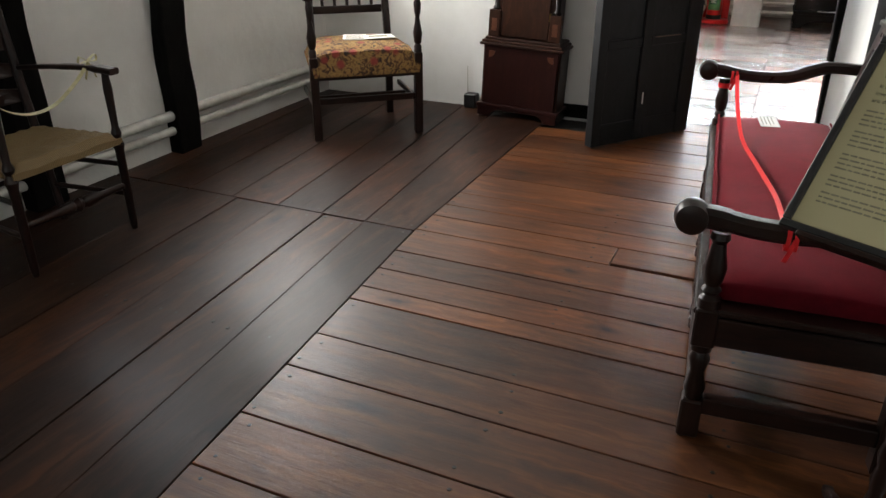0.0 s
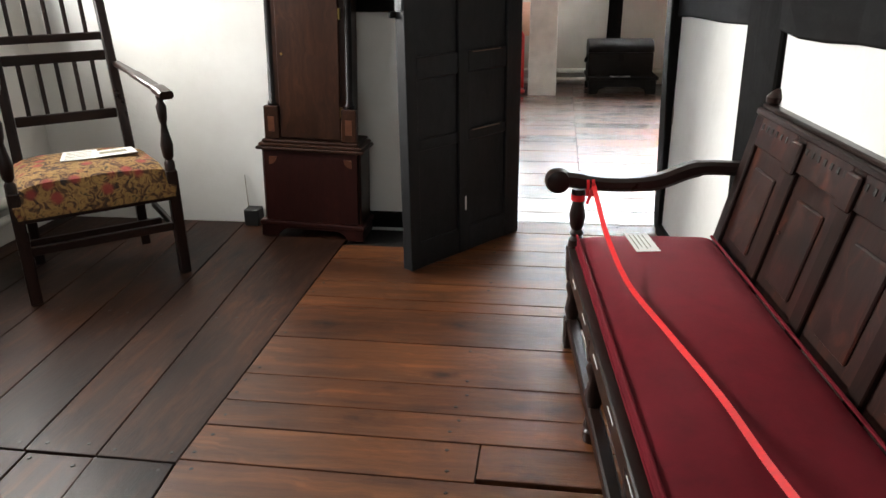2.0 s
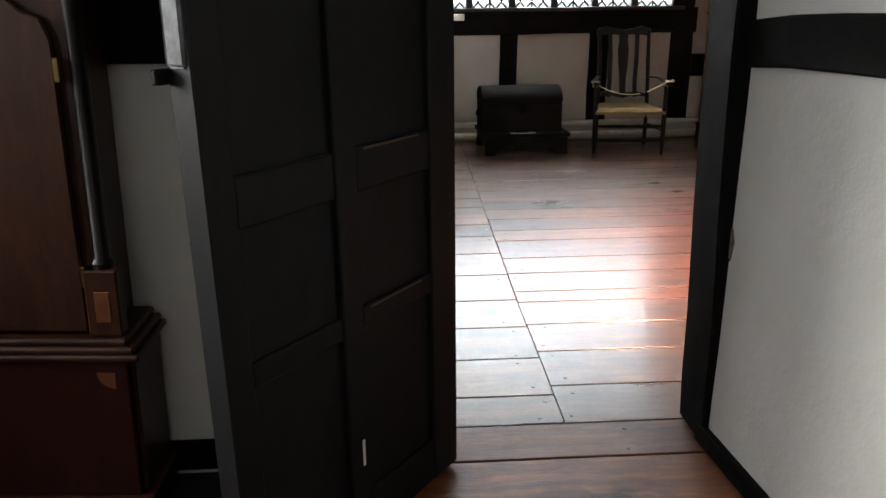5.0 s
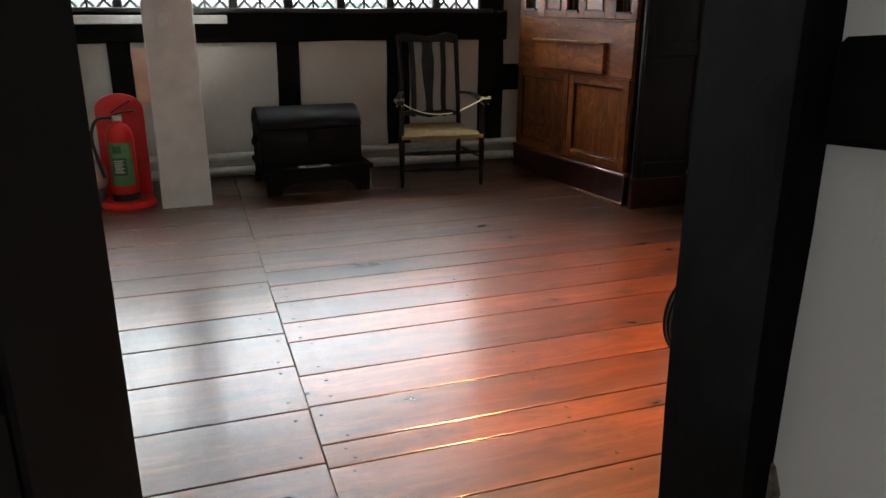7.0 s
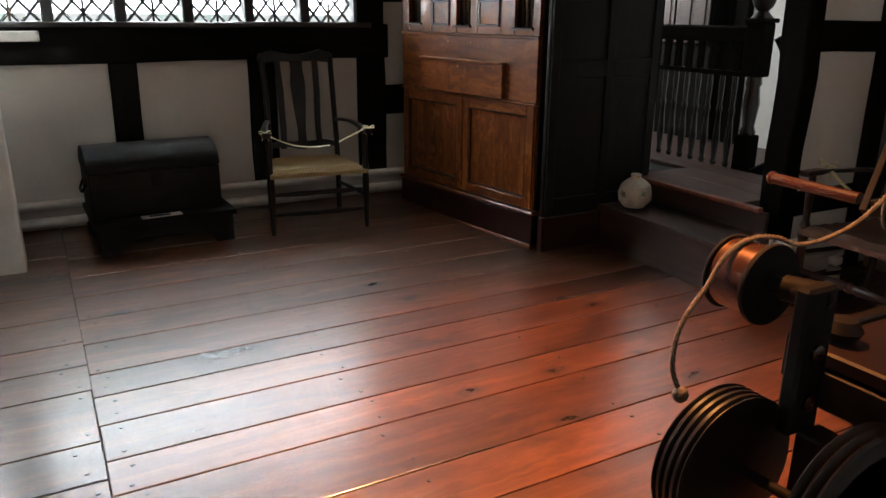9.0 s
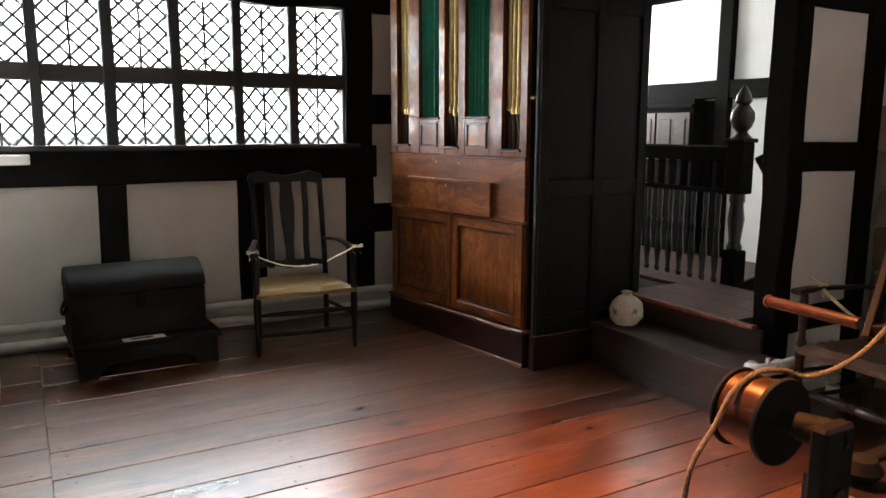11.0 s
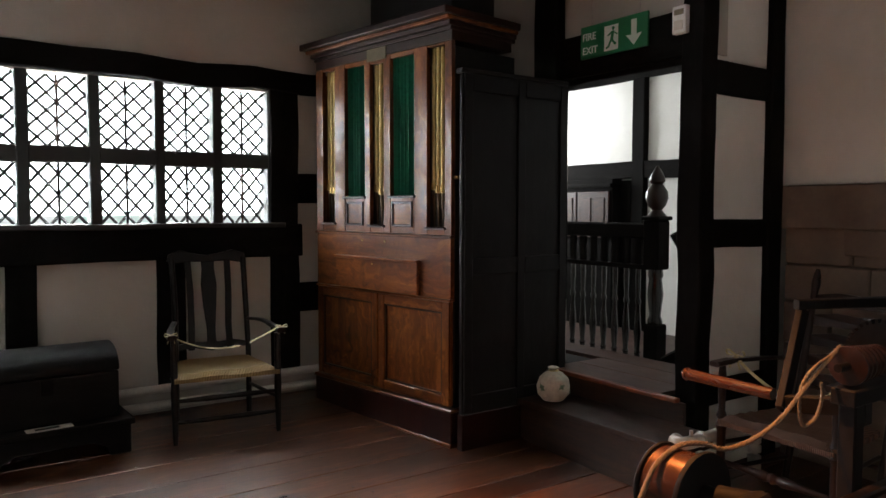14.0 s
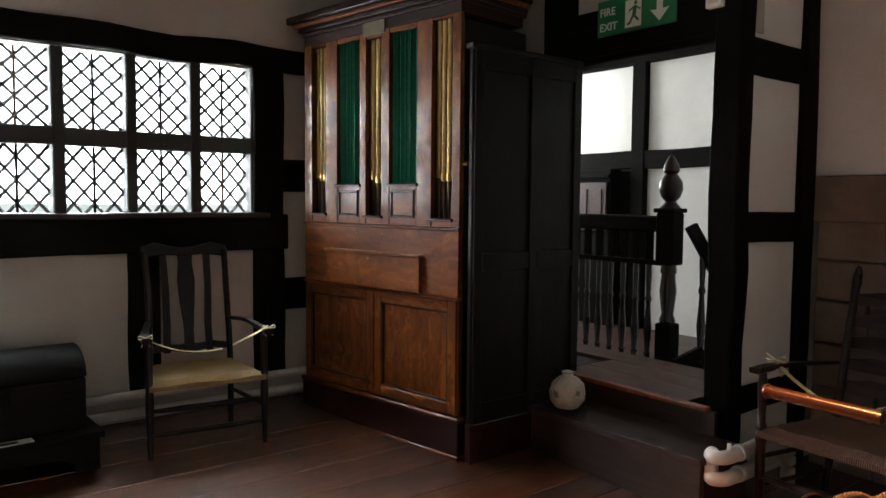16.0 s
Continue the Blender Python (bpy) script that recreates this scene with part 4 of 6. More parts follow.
def splat_chair(place, turn):
    ch = thing("armchair", place, turn, "dark wooden splat-back armchair with a pale rush seat", "chair")
    w, d = 0.31, 0.46
    leg = [(0, 0.014), (0.1, 0.018), (0.5, 0.023), (0.62, 0.019), (0.64, 0.026), (0.66, 0.020), (0.9, 0.018), (1.0, 0.02)]
    for s in (-1, 1):
        part("leg", turned((s * w, 0, 0), (s * w, 0.01, 0.625), leg), BLACKWOOD, ch, "", True)
        part("back_post", sweep(curve_points([(s * 0.235, d, 0), (s * 0.235, d, 0.42), (s * 0.23, d + 0.05, 0.8), (s * 0.235, d + 0.13, 1.07)]), circle(0.019, 10)), BLACKWOOD, ch, "", True)
        part("arm", sweep(curve_points([(s * 0.235, d + 0.03, 0.66), (s * 0.28, 0.26, 0.675), (s * 0.32, 0.08, 0.65), (s * 0.325, -0.04, 0.645)]), rect(0.042, 0.026, 0.5), (0, 0, 1), None, [0.8] * 12 + [1.0] * 8 + [1.25] * 5), BLACKWOOD, ch, "", True)
        part("stretcher", turned((s * 0.305, 0.01, 0.22), (s * 0.237, d, 0.22), [(0, 0.01), (0.5, 0.014), (1, 0.01)]), BLACKWOOD, ch, "", True)
        bend = [(s * 0.125 - 0.028, 0.47), (s * 0.12 - 0.026, 0.62), (s * 0.125 - 0.018, 0.85), (s * 0.13 - 0.022, 1.05)]
        slat = bend + [(x + 0.042, zz) for x, zz in bend[::-1]]
        part("slat", bevelled(outline(slat, 0.012, Matrix(((1, 0, 0, 0), (0, 1, 0.22, d - 0.09), (0, 0, 1, 0), (0, 0, 0, 1)))), 0.003), BLACKWOOD, ch)
    for zz in (0.13, 0.26):
        part("stretcher", turned((-0.305, 0.0, zz), (0.305, 0.0, zz), [(0, 0.010), (0.3, 0.017), (0.5, 0.014), (0.7, 0.017), (1, 0.010)]), BLACKWOOD, ch, "", True)
    tilt = Matrix(((1, 0, 0, 0), (0, 1, 0.22, d - 0.09), (0, 0, 1, 0), (0, 0, 0, 1)))
    half = [(0.030, 0.50), (0.028, 0.60), (0.045, 0.78), (0.052, 0.90), (0.040, 1.0), (0.045, 1.06)]
    part("splat", bevelled(outline([(-x, zz) for x, zz in half] + [(x, zz) for x, zz in half[::-1]], 0.012, tilt), 0.003), BLACKWOOD, ch)
    top = [(-0.262, 1.05), (-0.23, 1.035), (-0.13, 1.05), (0, 1.045), (0.13, 1.05), (0.23, 1.035), (0.262, 1.05), (0.25, 1.10), (0.17, 1.125), (0.09, 1.105), (0, 1.09), (-0.09, 1.105), (-0.17, 1.125), (-0.25, 1.10)]
    part("crest_rail", bevelled(outline(top, 0.022, tilt @ Matrix.Translation((0, -0.006, 0))), 0.004), BLACKWOOD, ch)
    low = [(-0.235, 0.44), (-0.12, 0.455), (0, 0.43), (0.12, 0.455), (0.235, 0.44), (0.235, 0.475), (0.14, 0.495), (0.05, 0.485), (0, 0.495), (-0.05, 0.485), (-0.14, 0.495), (-0.235, 0.475)]
    part("lower_rail", bevelled(outline([(x, zz + 0.03) for x, zz in low], 0.02, tilt), 0.003), BLACKWOOD, ch)
    rush_seat(ch, w, d, 0.40, RUSH)
    part("ribbon", sweep(curve_points([(-0.325, 0.0, 0.66), (-0.26, 0.06, 0.61), (-0.13, 0.10, 0.555), (0.0, 0.12, 0.535), (0.10, 0.10, 0.545)], 10), rect(0.002, 0.016, 0.3), (0, 1, 0.3)), CREAM_RIBBON, ch, "cream satin ribbon tied across the arms", True)
    part("ribbon", sweep(curve_points([(0.325, -0.02, 0.675), (0.27, 0.03, 0.63), (0.2, 0.08, 0.585), (0.16, 0.1, 0.56)], 10), rect(0.002, 0.018, 0.3), (0, 1, 0.3)), CREAM_RIBBON, ch, "cream satin ribbon tied across the arms", True)
    bow(ch, (0.33, -0.02, 0.665), CREAM_RIBBON)
    bow(ch, (-0.33, -0.02, 0.66), CREAM_RIBBON)
    return ch


def bow(parent, at, material, size=0.03):
    x, y, zz = at
    bm = bmesh.new()
    for s in (-1, 1):
        sweep(curve_points([(x, y, zz), (x + s * size, y - 0.006, zz + size * 0.5), (x + s * size * 1.1, y, zz - 0.002), (x, y, zz)], 6), rect(0.002, 0.014, 0.3), (0, 1, 0.2), bm)
        sweep(curve_points([(x, y, zz), (x + s * size * 0.4, y - 0.008, zz - size * 0.7), (x + s * size * 0.7, y - 0.004, zz - size * 1.5)], 6), rect(0.002, 0.012, 0.3), (0, 1, 0.2), bm)
    return part("bow", bm, material, parent, "ribbon bow", True)


def rush_seat(parent, w, d, z, material):
    """Woven seat: four triangular fields meeting along diagonals, with a soft dip and rounded rails."""
    bm = bmesh.new()
    n = 14
    back = 0.78
    for i in range(n + 1):
        for j in range(n + 1):
            u, q = i / n * 2 - 1, j / n
            x = u * w * (1 + (back - 1) * q) * 1.02
            y = -0.025 + (d + 0.03) * q
            edge = max(abs(u), abs(q * 2 - 1))
            zz = z + 0.025 - 0.022 * (1 - edge) - 0.03 * max(0, edge - 0.86) / 0.14
            zz += 0.0035 * math.sin((x if abs(u) < abs(q * 2 - 1) else y) * 260)
            bm.verts.new((x, y, zz))
    bm.verts.ensure_lookup_table()
    for i in range(n):
        for j in range(n):
            a = i * (n + 1) + j
            bm.faces.new([bm.verts[k] for k in (a, a + n + 1, a + n + 2, a + 1)])
    low = bmesh.ops.extrude_face_region(bm, geom=bm.faces[:])
    for v in [g for g in low["geom"] if isinstance(g, bmesh.types.BMVert)]:
        v.co.z = z - 0.03
    bmesh.ops.recalc_face_normals(bm, faces=bm.faces[:])
    return part("seat", bm, material, parent, "woven rush seat", True)


splat_chair((2.035, 10.535, rise(10.55)), -7)
# ---- chamber organ ----
# local axes: x along the front from its near corner, y into the case, z up
organ = thing("chamber_organ", (3.09, 9.665, rise(9.7)), math.degrees(math.atan2(0.989, -0.148)) - 180 + 180, "polished mahogany chamber organ with gilt pipes and green silk", "organ")
ORG_Z = -rise(9.7)
W, D = 1.40, -0.56


def oz(z):
    return z + ORG_Z


def opart(name, x0, x1, y0, y1, z0, z1, material, bevel=0.004, label="", parent=None, m=None):
    return part(name, slab(x0, x1, y0, y1, oz(z0), oz(z1), bevel, m), material, parent or organ, label)


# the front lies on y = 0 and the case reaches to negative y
# near side turned from the window: black wood carries its shade, far side stays mahogany
opart("side_panel", 0.0, 0.03, -0.56, -0.03, 0.10, 2.47, SCREEN, 0.003, "near side of the case, its shade put into the colour")
opart("side_panel", W - 0.03, W, -0.56, -0.03, 0.10, 2.47, MAHOGANY)
opart("back_panel", 0.03, W - 0.03, -0.56, -0.54, 0.10, 2.47, SCREEN)
# solid dark block in place of the shade behind pipes and silk
opart("case_core", 0.03, W - 0.03, -0.54, -0.09, 0.34, 2.40, SHADOW, 0.0, "dark core standing for the shade inside the case")
# plinth
opart("plinth", -0.012, W + 0.012, -0.57, 0.012, 0.08, 0.29, CLOCKRED, 0.006)
opart("moulding", -0.02, W + 0.02, -0.575, 0.022, 0.29, 0.315, MAHOGANY_Y, 0.008)
opart("moulding", -0.016, W + 0.016, -0.57, 0.02, 0.075, 0.105, MAHOGANY_Y, 0.006)
# lower doors with sunk panels
def sunk_door(x0, x1, z0, z1):
    d = opart("door", x0, x1, -0.032, -0.012, z0, z1, MAHOGANY, 0.003)
    t = 0.062
    for a, b, c, e, n, mat in ((x0, x0 + t, z0, z1, "stile", MAHOGANY), (x1 - t, x1, z0, z1, "stile", MAHOGANY), (x0 + t, x1 - t, z1 - t, z1, "rail", MAHOGANY_Y), (x0 + t, x1 - t, z0, z0 + t, "rail", MAHOGANY_Y)):
        opart(n, a, b, -0.012, 0.006, c, e, mat, 0.003, "", d)
    bm = bmesh.new()
    for a, b, c, e in ((x0 + t, x0 + t + 0.012, z0 + t, z1 - t), (x1 - t - 0.012, x1 - t, z0 + t, z1 - t), (x0 + t, x1 - t, z1 - t - 0.012, z1 - t), (x0 + t, x1 - t, z0 + t, z0 + t + 0.012)):
        box(bm, a, b, -0.013, 0.0, oz(c), oz(e))
    part("bead", bm, CLOCKRED, d)


opart("carcase_front", 0.03, W - 0.03, -0.09, -0.034, 0.315, 1.33, MAHOGANY, 0.0)
sunk_door(0.015, 0.688, 0.325, 0.955)
sunk_door(0.696, W - 0.015, 0.325, 0.955)
# fall front
opart("moulding", 0.0, W, -0.03, 0.014, 0.958, 0.972, MAHOGANY_Y, 0.004)
fall = opart("fall_front", 0.005, W - 0.005, -0.033, 0.0, 0.973, 1.338, MAHOGANY_Y, 0.003)
opart("key_flap", 0.28, 1.13, -0.001, 0.028, 0.976, 1.178, MAHOGANY_Y, 0.004, "projecting keyboard flap", fall)
opart("flap_moulding", 0.27, 1.14, -0.001, 0.042, 1.178, 1.195, MAHOGANY_Y, 0.005, "", fall)
for x, z in ((0.62, 1.30), (0.86, 1.30), (0.72, 1.15)):
    y = 0.0005 if z > 1.2 else 0.0285
    part("keyhole", lathe([(0.008, 0), (0.007, 0.003)], 10, Matrix.Translation((x, y, oz(z))) @ pose(0, 0, 0, -90)), BRASS, fall, "brass keyhole", True)
# upper front: frame with five openings (near to far)
opart("moulding", -0.004, W + 0.004, -0.03, 0.012, 1.338, 1.355, MAHOGANY_Y, 0.004)
BAYS = [("pipes", 0.062, 0.215, 1.402, 2.485), ("silk", 0.335, 0.565, 1.598, 2.47), ("pipes", 0.634, 0.775, 1.408, 2.46), ("silk", 0.835, 1.055, 1.598, 2.47), ("pipes", 1.172, 1.318, 1.415, 2.48)]
edges = [0.0] + [e for b in BAYS for e in b[1:3]] + [W]
for i in range(0, len(edges), 2):
    opart("stile", edges[i], edges[i + 1], -0.03, 0.0, 1.356, 2.50, MAHOGANY, 0.003)
for kind, x0, x1, z0, z1 in BAYS:
    opart("rail", x0, x1, -0.03, -0.002, 1.356, z0 - 0.002, MAHOGANY_Y, 0.003)
    opart("rail", x0, x1, -0.03, -0.002, z1, 2.50, MAHOGANY_Y, 0.003)
    opart("bay_sill", x0 - 0.015, x1 + 0.015, -0.02, 0.016, z0 - 0.016, z0, CLOCKRED, 0.004)
    if kind == "silk":
        bm = bmesh.new()
        n = 64
        lo, hi = [], []
        for i in range(n + 1):
            x = x0 + (x1 - x0) * i / n
            y = -0.028 + 0.009 * math.sin(i / n * 2 * math.pi * 7 + 0.8 * math.sin(i * 0.37)) + 0.004 * math.sin(i * 1.7)
            lo.append(bm.verts.new((x, y, oz(z0))))
            hi.append(bm.verts.new((x, y * 0.9, oz(z1))))
        for i in range(n):
            bm.faces.new((lo[i], lo[i + 1], hi[i + 1], hi[i]))
        sol = bmesh.ops.solidify(bm, geom=bm.faces[:], thickness=0.003)
        part("curtain", bm, SILK, organ, "pleated green silk curtain", True)
        # sunk panel under the silk
        bm = bmesh.new()
        for a, b, c, e in ((x0 + 0.015, x0 + 0.03, 1.40, 1.56), (x1 - 0.03, x1 - 0.015, 1.40, 1.56), (x0 + 0.015, x1 - 0.015, 1.545, 1.56), (x0 + 0.015, x1 - 0.015, 1.40, 1.415)):
            box(bm, a, b, -0.003, 0.006, oz(c), oz(e))
        part("panel_moulding", bevelled(bm, 0.002), CLOCKRED, organ)
    else:
        n = 4 if x1 - x0 > 0.145 else 3
        for k in range(n):
            x = x0 + (x1 - x0) * (k + 0.5) / n
            r = (x1 - x0) / n * 0.40
            mouth = z0 + 0.20 + 0.02 * abs(k - (n - 1) / 2)
            p = part("organ_pipe", lathe([(r * 0.9, oz(mouth - 0.004)), (r, oz(mouth)), (r, oz(z1))], 14, Matrix.Translation((x, -0.045, 0))), GILT, organ, "gilded display pipe", True)
            part("foot", lathe([(r * 0.28, oz(z0)), (r * 0.5, oz(z0 + 0.10)), (r * 0.92, oz(mouth - 0.012)), (r * 0.9, oz(mouth - 0.005))], 14, Matrix.Translation((x, -0.047, 0))), PIPEFOOT, p, "dark brownish conical pipe foot", True)
            part("mouth", bevelled(outline([(-r * 0.7, 0), (r * 0.7, 0), (r * 0.5, 0.035), (0, 0.05), (-r * 0.5, 0.035)], 0.004, Matrix.Translation((x, -0.045 + r * 0.95, oz(mouth)))), 0.001), BRASS, p)
plate = opart("name_plate", 0.60, 0.80, -0.001, 0.006, 2.478, 2.56, PLATE, 0.003, "tarnished plate over the middle pipes")
opart("frieze", 0.0, W, -0.53, -0.001, 2.501, 2.56, CORNICE, 0.003)
# cornice in steps, most of them in the shade-darkened mahogany
for k, (o, z0, z1) in enumerate(((0.012, 2.56, 2.585), (0.03, 2.585, 2.615), (0.055, 2.615, 2.64), (0.085, 2.64, 2.685))):
    opart("cornice", -o * 0.35, W + o, -0.56 - o * 0.3, o, z0, z1, MAHOGANY_Y if k == 2 else CORNICE, 0.006)
opart("top_box", 0.12, 0.92, -0.5, -0.12, 2.686, 2.95, SCREEN, 0.006, "dark box on top of the case")
part("side_knob", rod((-0.035, -0.03, oz(1.70)), (0.002, -0.03, oz(1.70)), 0.012), BRASS, organ, "", True)

# dark panelling between the organ and the stair opening
screen = thing("panelled_screen", (0, 0, 0), 0, "black panelled oak screen beside the organ", "screen")
part("board", slab(3.12, 3.955, 9.60, 9.63, 0.06, 2.30, 0.004), SCREEN, screen)
part("side_board", slab(3.93, 3.955, 9.63, 10.2, 0.06, 2.30, 0.004), SCREEN, screen)
for x0, x1, z0, z1 in ((3.13, 3.19, 0.28, 2.30), (3.54, 3.60, 0.28, 2.30), (3.895, 3.955, 0.28, 2.30), (3.19, 3.54, 2.20, 2.30), (3.60, 3.895, 2.20, 2.30), (3.19, 3.54, 1.12, 1.22), (3.60, 3.895, 1.12, 1.22), (3.19, 3.54, 0.28, 0.40), (3.60, 3.895, 0.28, 0.40)):
    part("stile", slab(x0, x1, 9.585, 9.602, z0, z1, 0.003), SCREEN, screen)
part("plinth", slab(3.11, 3.56, 9.58, 9.63, 0.06, 0.29, 0.004), CLOCKRED, screen)
part("moulding", slab(3.10, 3.957, 9.575, 9.64, 2.30, 2.33, 0.006), SCREEN, screen)
# ---- steps, landing and balustrade ----
steps = thing("entry_steps", (0, 0, 0), 0, "dark worn oak steps up to the stair landing", "steps")
part("riser", slab(3.56, 3.59, 8.47, 9.575, 0.05, 0.30, 0.003), STEPWOOD, steps)
part("tread", slab(3.535, 3.90, 8.455, 9.575, 0.30, 0.335, 0.007, None, 2), STEPWOOD, steps)
part("end_board", slab(3.59, 3.96, 8.47, 8.50, 0.04, 0.30, 0.003), STEPWOOD, steps)
part("riser", slab(3.89, 3.915, 8.61, 9.57, 0.335, 0.455, 0.002), STEPWOOD, steps)
part("nosing", slab(3.855, 3.90, 8.64, 9.57, 0.456, 0.482, 0.008, None, 2), NOSING, steps, "worn reddish nosing")
landing = structure("landing", slab(3.902, 4.62, 8.86, 12.8, 0.30, 0.452), GAP, "worn oak boards of the stair landing", "floor")
structure("stair_floor", slab(4.62, 6.4, 8.86, 12.8, 0.2, 0.30), STEPWOOD, "dark worn boards beside the stairs", "floor")
for a in (3.902, 4.15, 4.39):
    b = {3.902: 4.15, 4.15: 4.39, 4.39: 4.63}[a]
    y0 = 8.78 if a < 4.2 else 8.87
    y1 = 9.67 if a < 4.2 else 12.7
    board("floorboard", a, b, y0, y1, 0.478, 0.478, LANDING, landing)

balus = thing("balustrade", (4.87, 0, 0.30), 0, "black oak stair balustrade with turned balusters", "balustrade")
BAL = [(0.0, 0.020), (0.05, 0.028), (0.10, 0.018), (0.12, 0.027), (0.14, 0.018), (0.35, 0.030), (0.45, 0.024), (0.62, 0.016), (0.66, 0.026), (0.70, 0.016), (0.90, 0.022), (1.0, 0.02)]
part("handrail", sweep([Vector((0, 9.58, 1.055)), Vector((0, 12.6, 1.055))], rect(0.085, 0.11, 0.3)), OAK_Y, balus)
part("bottom_rail", slab(-0.035, 0.035, 9.6, 12.6, 0.0, 0.06, 0.006), OAK_Y, balus)
part("middle_rail", slab(-0.028, 0.028, 9.6, 12.6, 0.77, 0.805, 0.004), OAK_Y, balus)
y = 9.76
while y < 11.6:
    part("baluster", turned((0, y, 0.06), (0, y, 0.77), BAL, 12), GLOSSBLACK, balus, "", True)
    part("slat", slab(-0.012, 0.012, y - 0.030, y + 0.030, 0.805, 1.005, 0.004), OAK_Z, balus)
    y += 0.112
newel = thing("newel_post", (4.87, 9.60, 0.30), 0, "black oak newel post with turned acorn finial", "newel")
part("shaft", slab(-0.06, 0.06, -0.06, 0.06, 0.0, 0.38, 0.008), OAK_Z, newel)
part("turning", lathe([(0.05, 0.38), (0.055, 0.40), (0.04, 0.44), (0.058, 0.60), (0.045, 0.71), (0.055, 0.73), (0.05, 0.778)], 18), GLOSSBLACK, newel, "", True)
part("block", slab(-0.068, 0.068, -0.068, 0.068, 0.778, 1.133, 0.01), OAK_Z, newel)
part("cap", slab(-0.082, 0.082, -0.082, 0.082, 1.133, 1.163, 0.008), OAK_Z, newel)
part("finial", lathe([(0.075, 1.163), (0.05, 1.188), (0.035, 1.208), (0.062, 1.238), (0.080, 1.288), (0.076, 1.338), (0.05, 1.378), (0.038, 1.393), (0.056, 1.413), (0.05, 1.448), (0.03, 1.488), (0.008, 1.523)], 20), DARKWOOD, newel, "carved acorn finial", True)
stairrail = thing("stair_rail", (4.87, 9.5, 0.478), 0, "black oak handrail falling with the stairs", "rail")
part("handrail", sweep([Vector((0.02, -0.05, 0.87)), Vector((0.48, -0.44, -0.20))], rect(0.075, 0.08, 0.3)), OAK_X, stairrail)
part("string", sweep([Vector((0.02, -0.05, 0.02)), Vector((0.48, -0.44, -1.05))], rect(0.05, 0.2, 0.1)), OAK_X, stairrail)
for q in (0.14, 0.30, 0.46, 0.62):
    x, y, z = 0.02 + 0.46 * q, -0.05 - 0.39 * q, -1.07 * q
    part("baluster", turned((x, y, z + 0.08), (x, y, z + 0.85), BAL, 12), GLOSSBLACK, stairrail, "", True)

# cloth bag with a leaf print
bag = thing("cloth_ball", (3.675, 9.40, 0.335), 20, "round cream cloth bag printed with green leaves on the step", "bag")
bm = lathe([(0.02, 0.0), (0.065, 0.010), (0.096, 0.05), (0.101, 0.095), (0.088, 0.145), (0.055, 0.178), (0.03, 0.188), (0.024, 0.196), (0.036, 0.210), (0.02, 0.216)], 28)
for v in bm.verts:
    v.co += Vector((v.co.x, v.co.y, 0)).normalized() * 0.006 * noise.noise(v.co * 18)
part("sack", bm, BAGCLOTH, bag, "", True)
lr = random.Random(11)
for k in range(9):
    a, h = lr.uniform(0, 6.28), lr.uniform(0.05, 0.14)
    r = 0.104 - 0.40 * max(0.0, h - 0.10)
    m = pose(0, 0, h, 0, 0, math.degrees(a)) @ pose(r, 0, 0, 0, 0, 90) @ pose(0, 0, 0, 0, lr.uniform(0, 360), 0)
    leaf = [(0, -0.022), (0.008, -0.004), (0.022, 0.002), (0.01, 0.008), (0, 0.024), (-0.01, 0.008), (-0.022, 0.002), (-0.008, -0.004)]
    part("leaf_print", outline(leaf, 0.002, m), LEAFPRINT, bag)
part("tie", lathe([(0.030, 0.186), (0.032, 0.192), (0.030, 0.198)], 16), CREAM_RIBBON, bag, "", True)


# ---- fire exit sign and alarm box ----
def lettering(name, text, size, m, material, parent, extrude=0.0008, bold=0.0):
    data = bpy.data.curves.new(name, "FONT")
    data.body, data.size, data.extrude, data.offset, data.resolution_u = text, size, extrude, bold, 3
    tmp = new(name + "_outline", data)
    dg = bpy.context.evaluated_depsgraph_get()
    me = bpy.data.meshes.new_from_object(tmp.evaluated_get(dg))
    bpy.data.objects.remove(tmp)
    me.materials.clear()
    me.materials.append(material)
    ob = new(name, me)
    ob.parent = parent
    ob.matrix_basis = m
    return ob


sign = thing("fire_exit_sign", (3.985, 8.97, 2.455), -90, "green hanging fire exit sign with white lettering", "sign")
# local x runs along the wall towards the opening's near post, local -y faces the room
SW, SH = 0.53, 0.20
part("panel", slab(-SW, 0, -0.008, 0.008, 0, SH, 0.002), SIGN_GREEN, sign)
lettering("letters", "FIRE", 0.062, pose(-SW + 0.018, -0.0095, 0.112, 90), SIGN_WHITE, sign, 0.0008, 0.001)
lettering("letters", "EXIT", 0.062, pose(-SW + 0.018, -0.0095, 0.028, 90), SIGN_WHITE, sign, 0.0008, 0.001)
mm = Matrix.Translation((-0.27, -0.0095, 0.02))
part("door_symbol", outline([(-0.06, 0), (0.05, 0), (0.05, 0.15), (-0.06, 0.15)], 0.001, mm), SIGN_WHITE, sign)
bm = bmesh.new()
m2 = Matrix.Translation((-0.27, -0.0105, 0.02))
lathe([(0.011, 0), (0.011, 0.001)], 12, m2 @ Matrix.Translation((0.012, 0, 0.13)) @ pose(0, 0, 0, 90), bm)
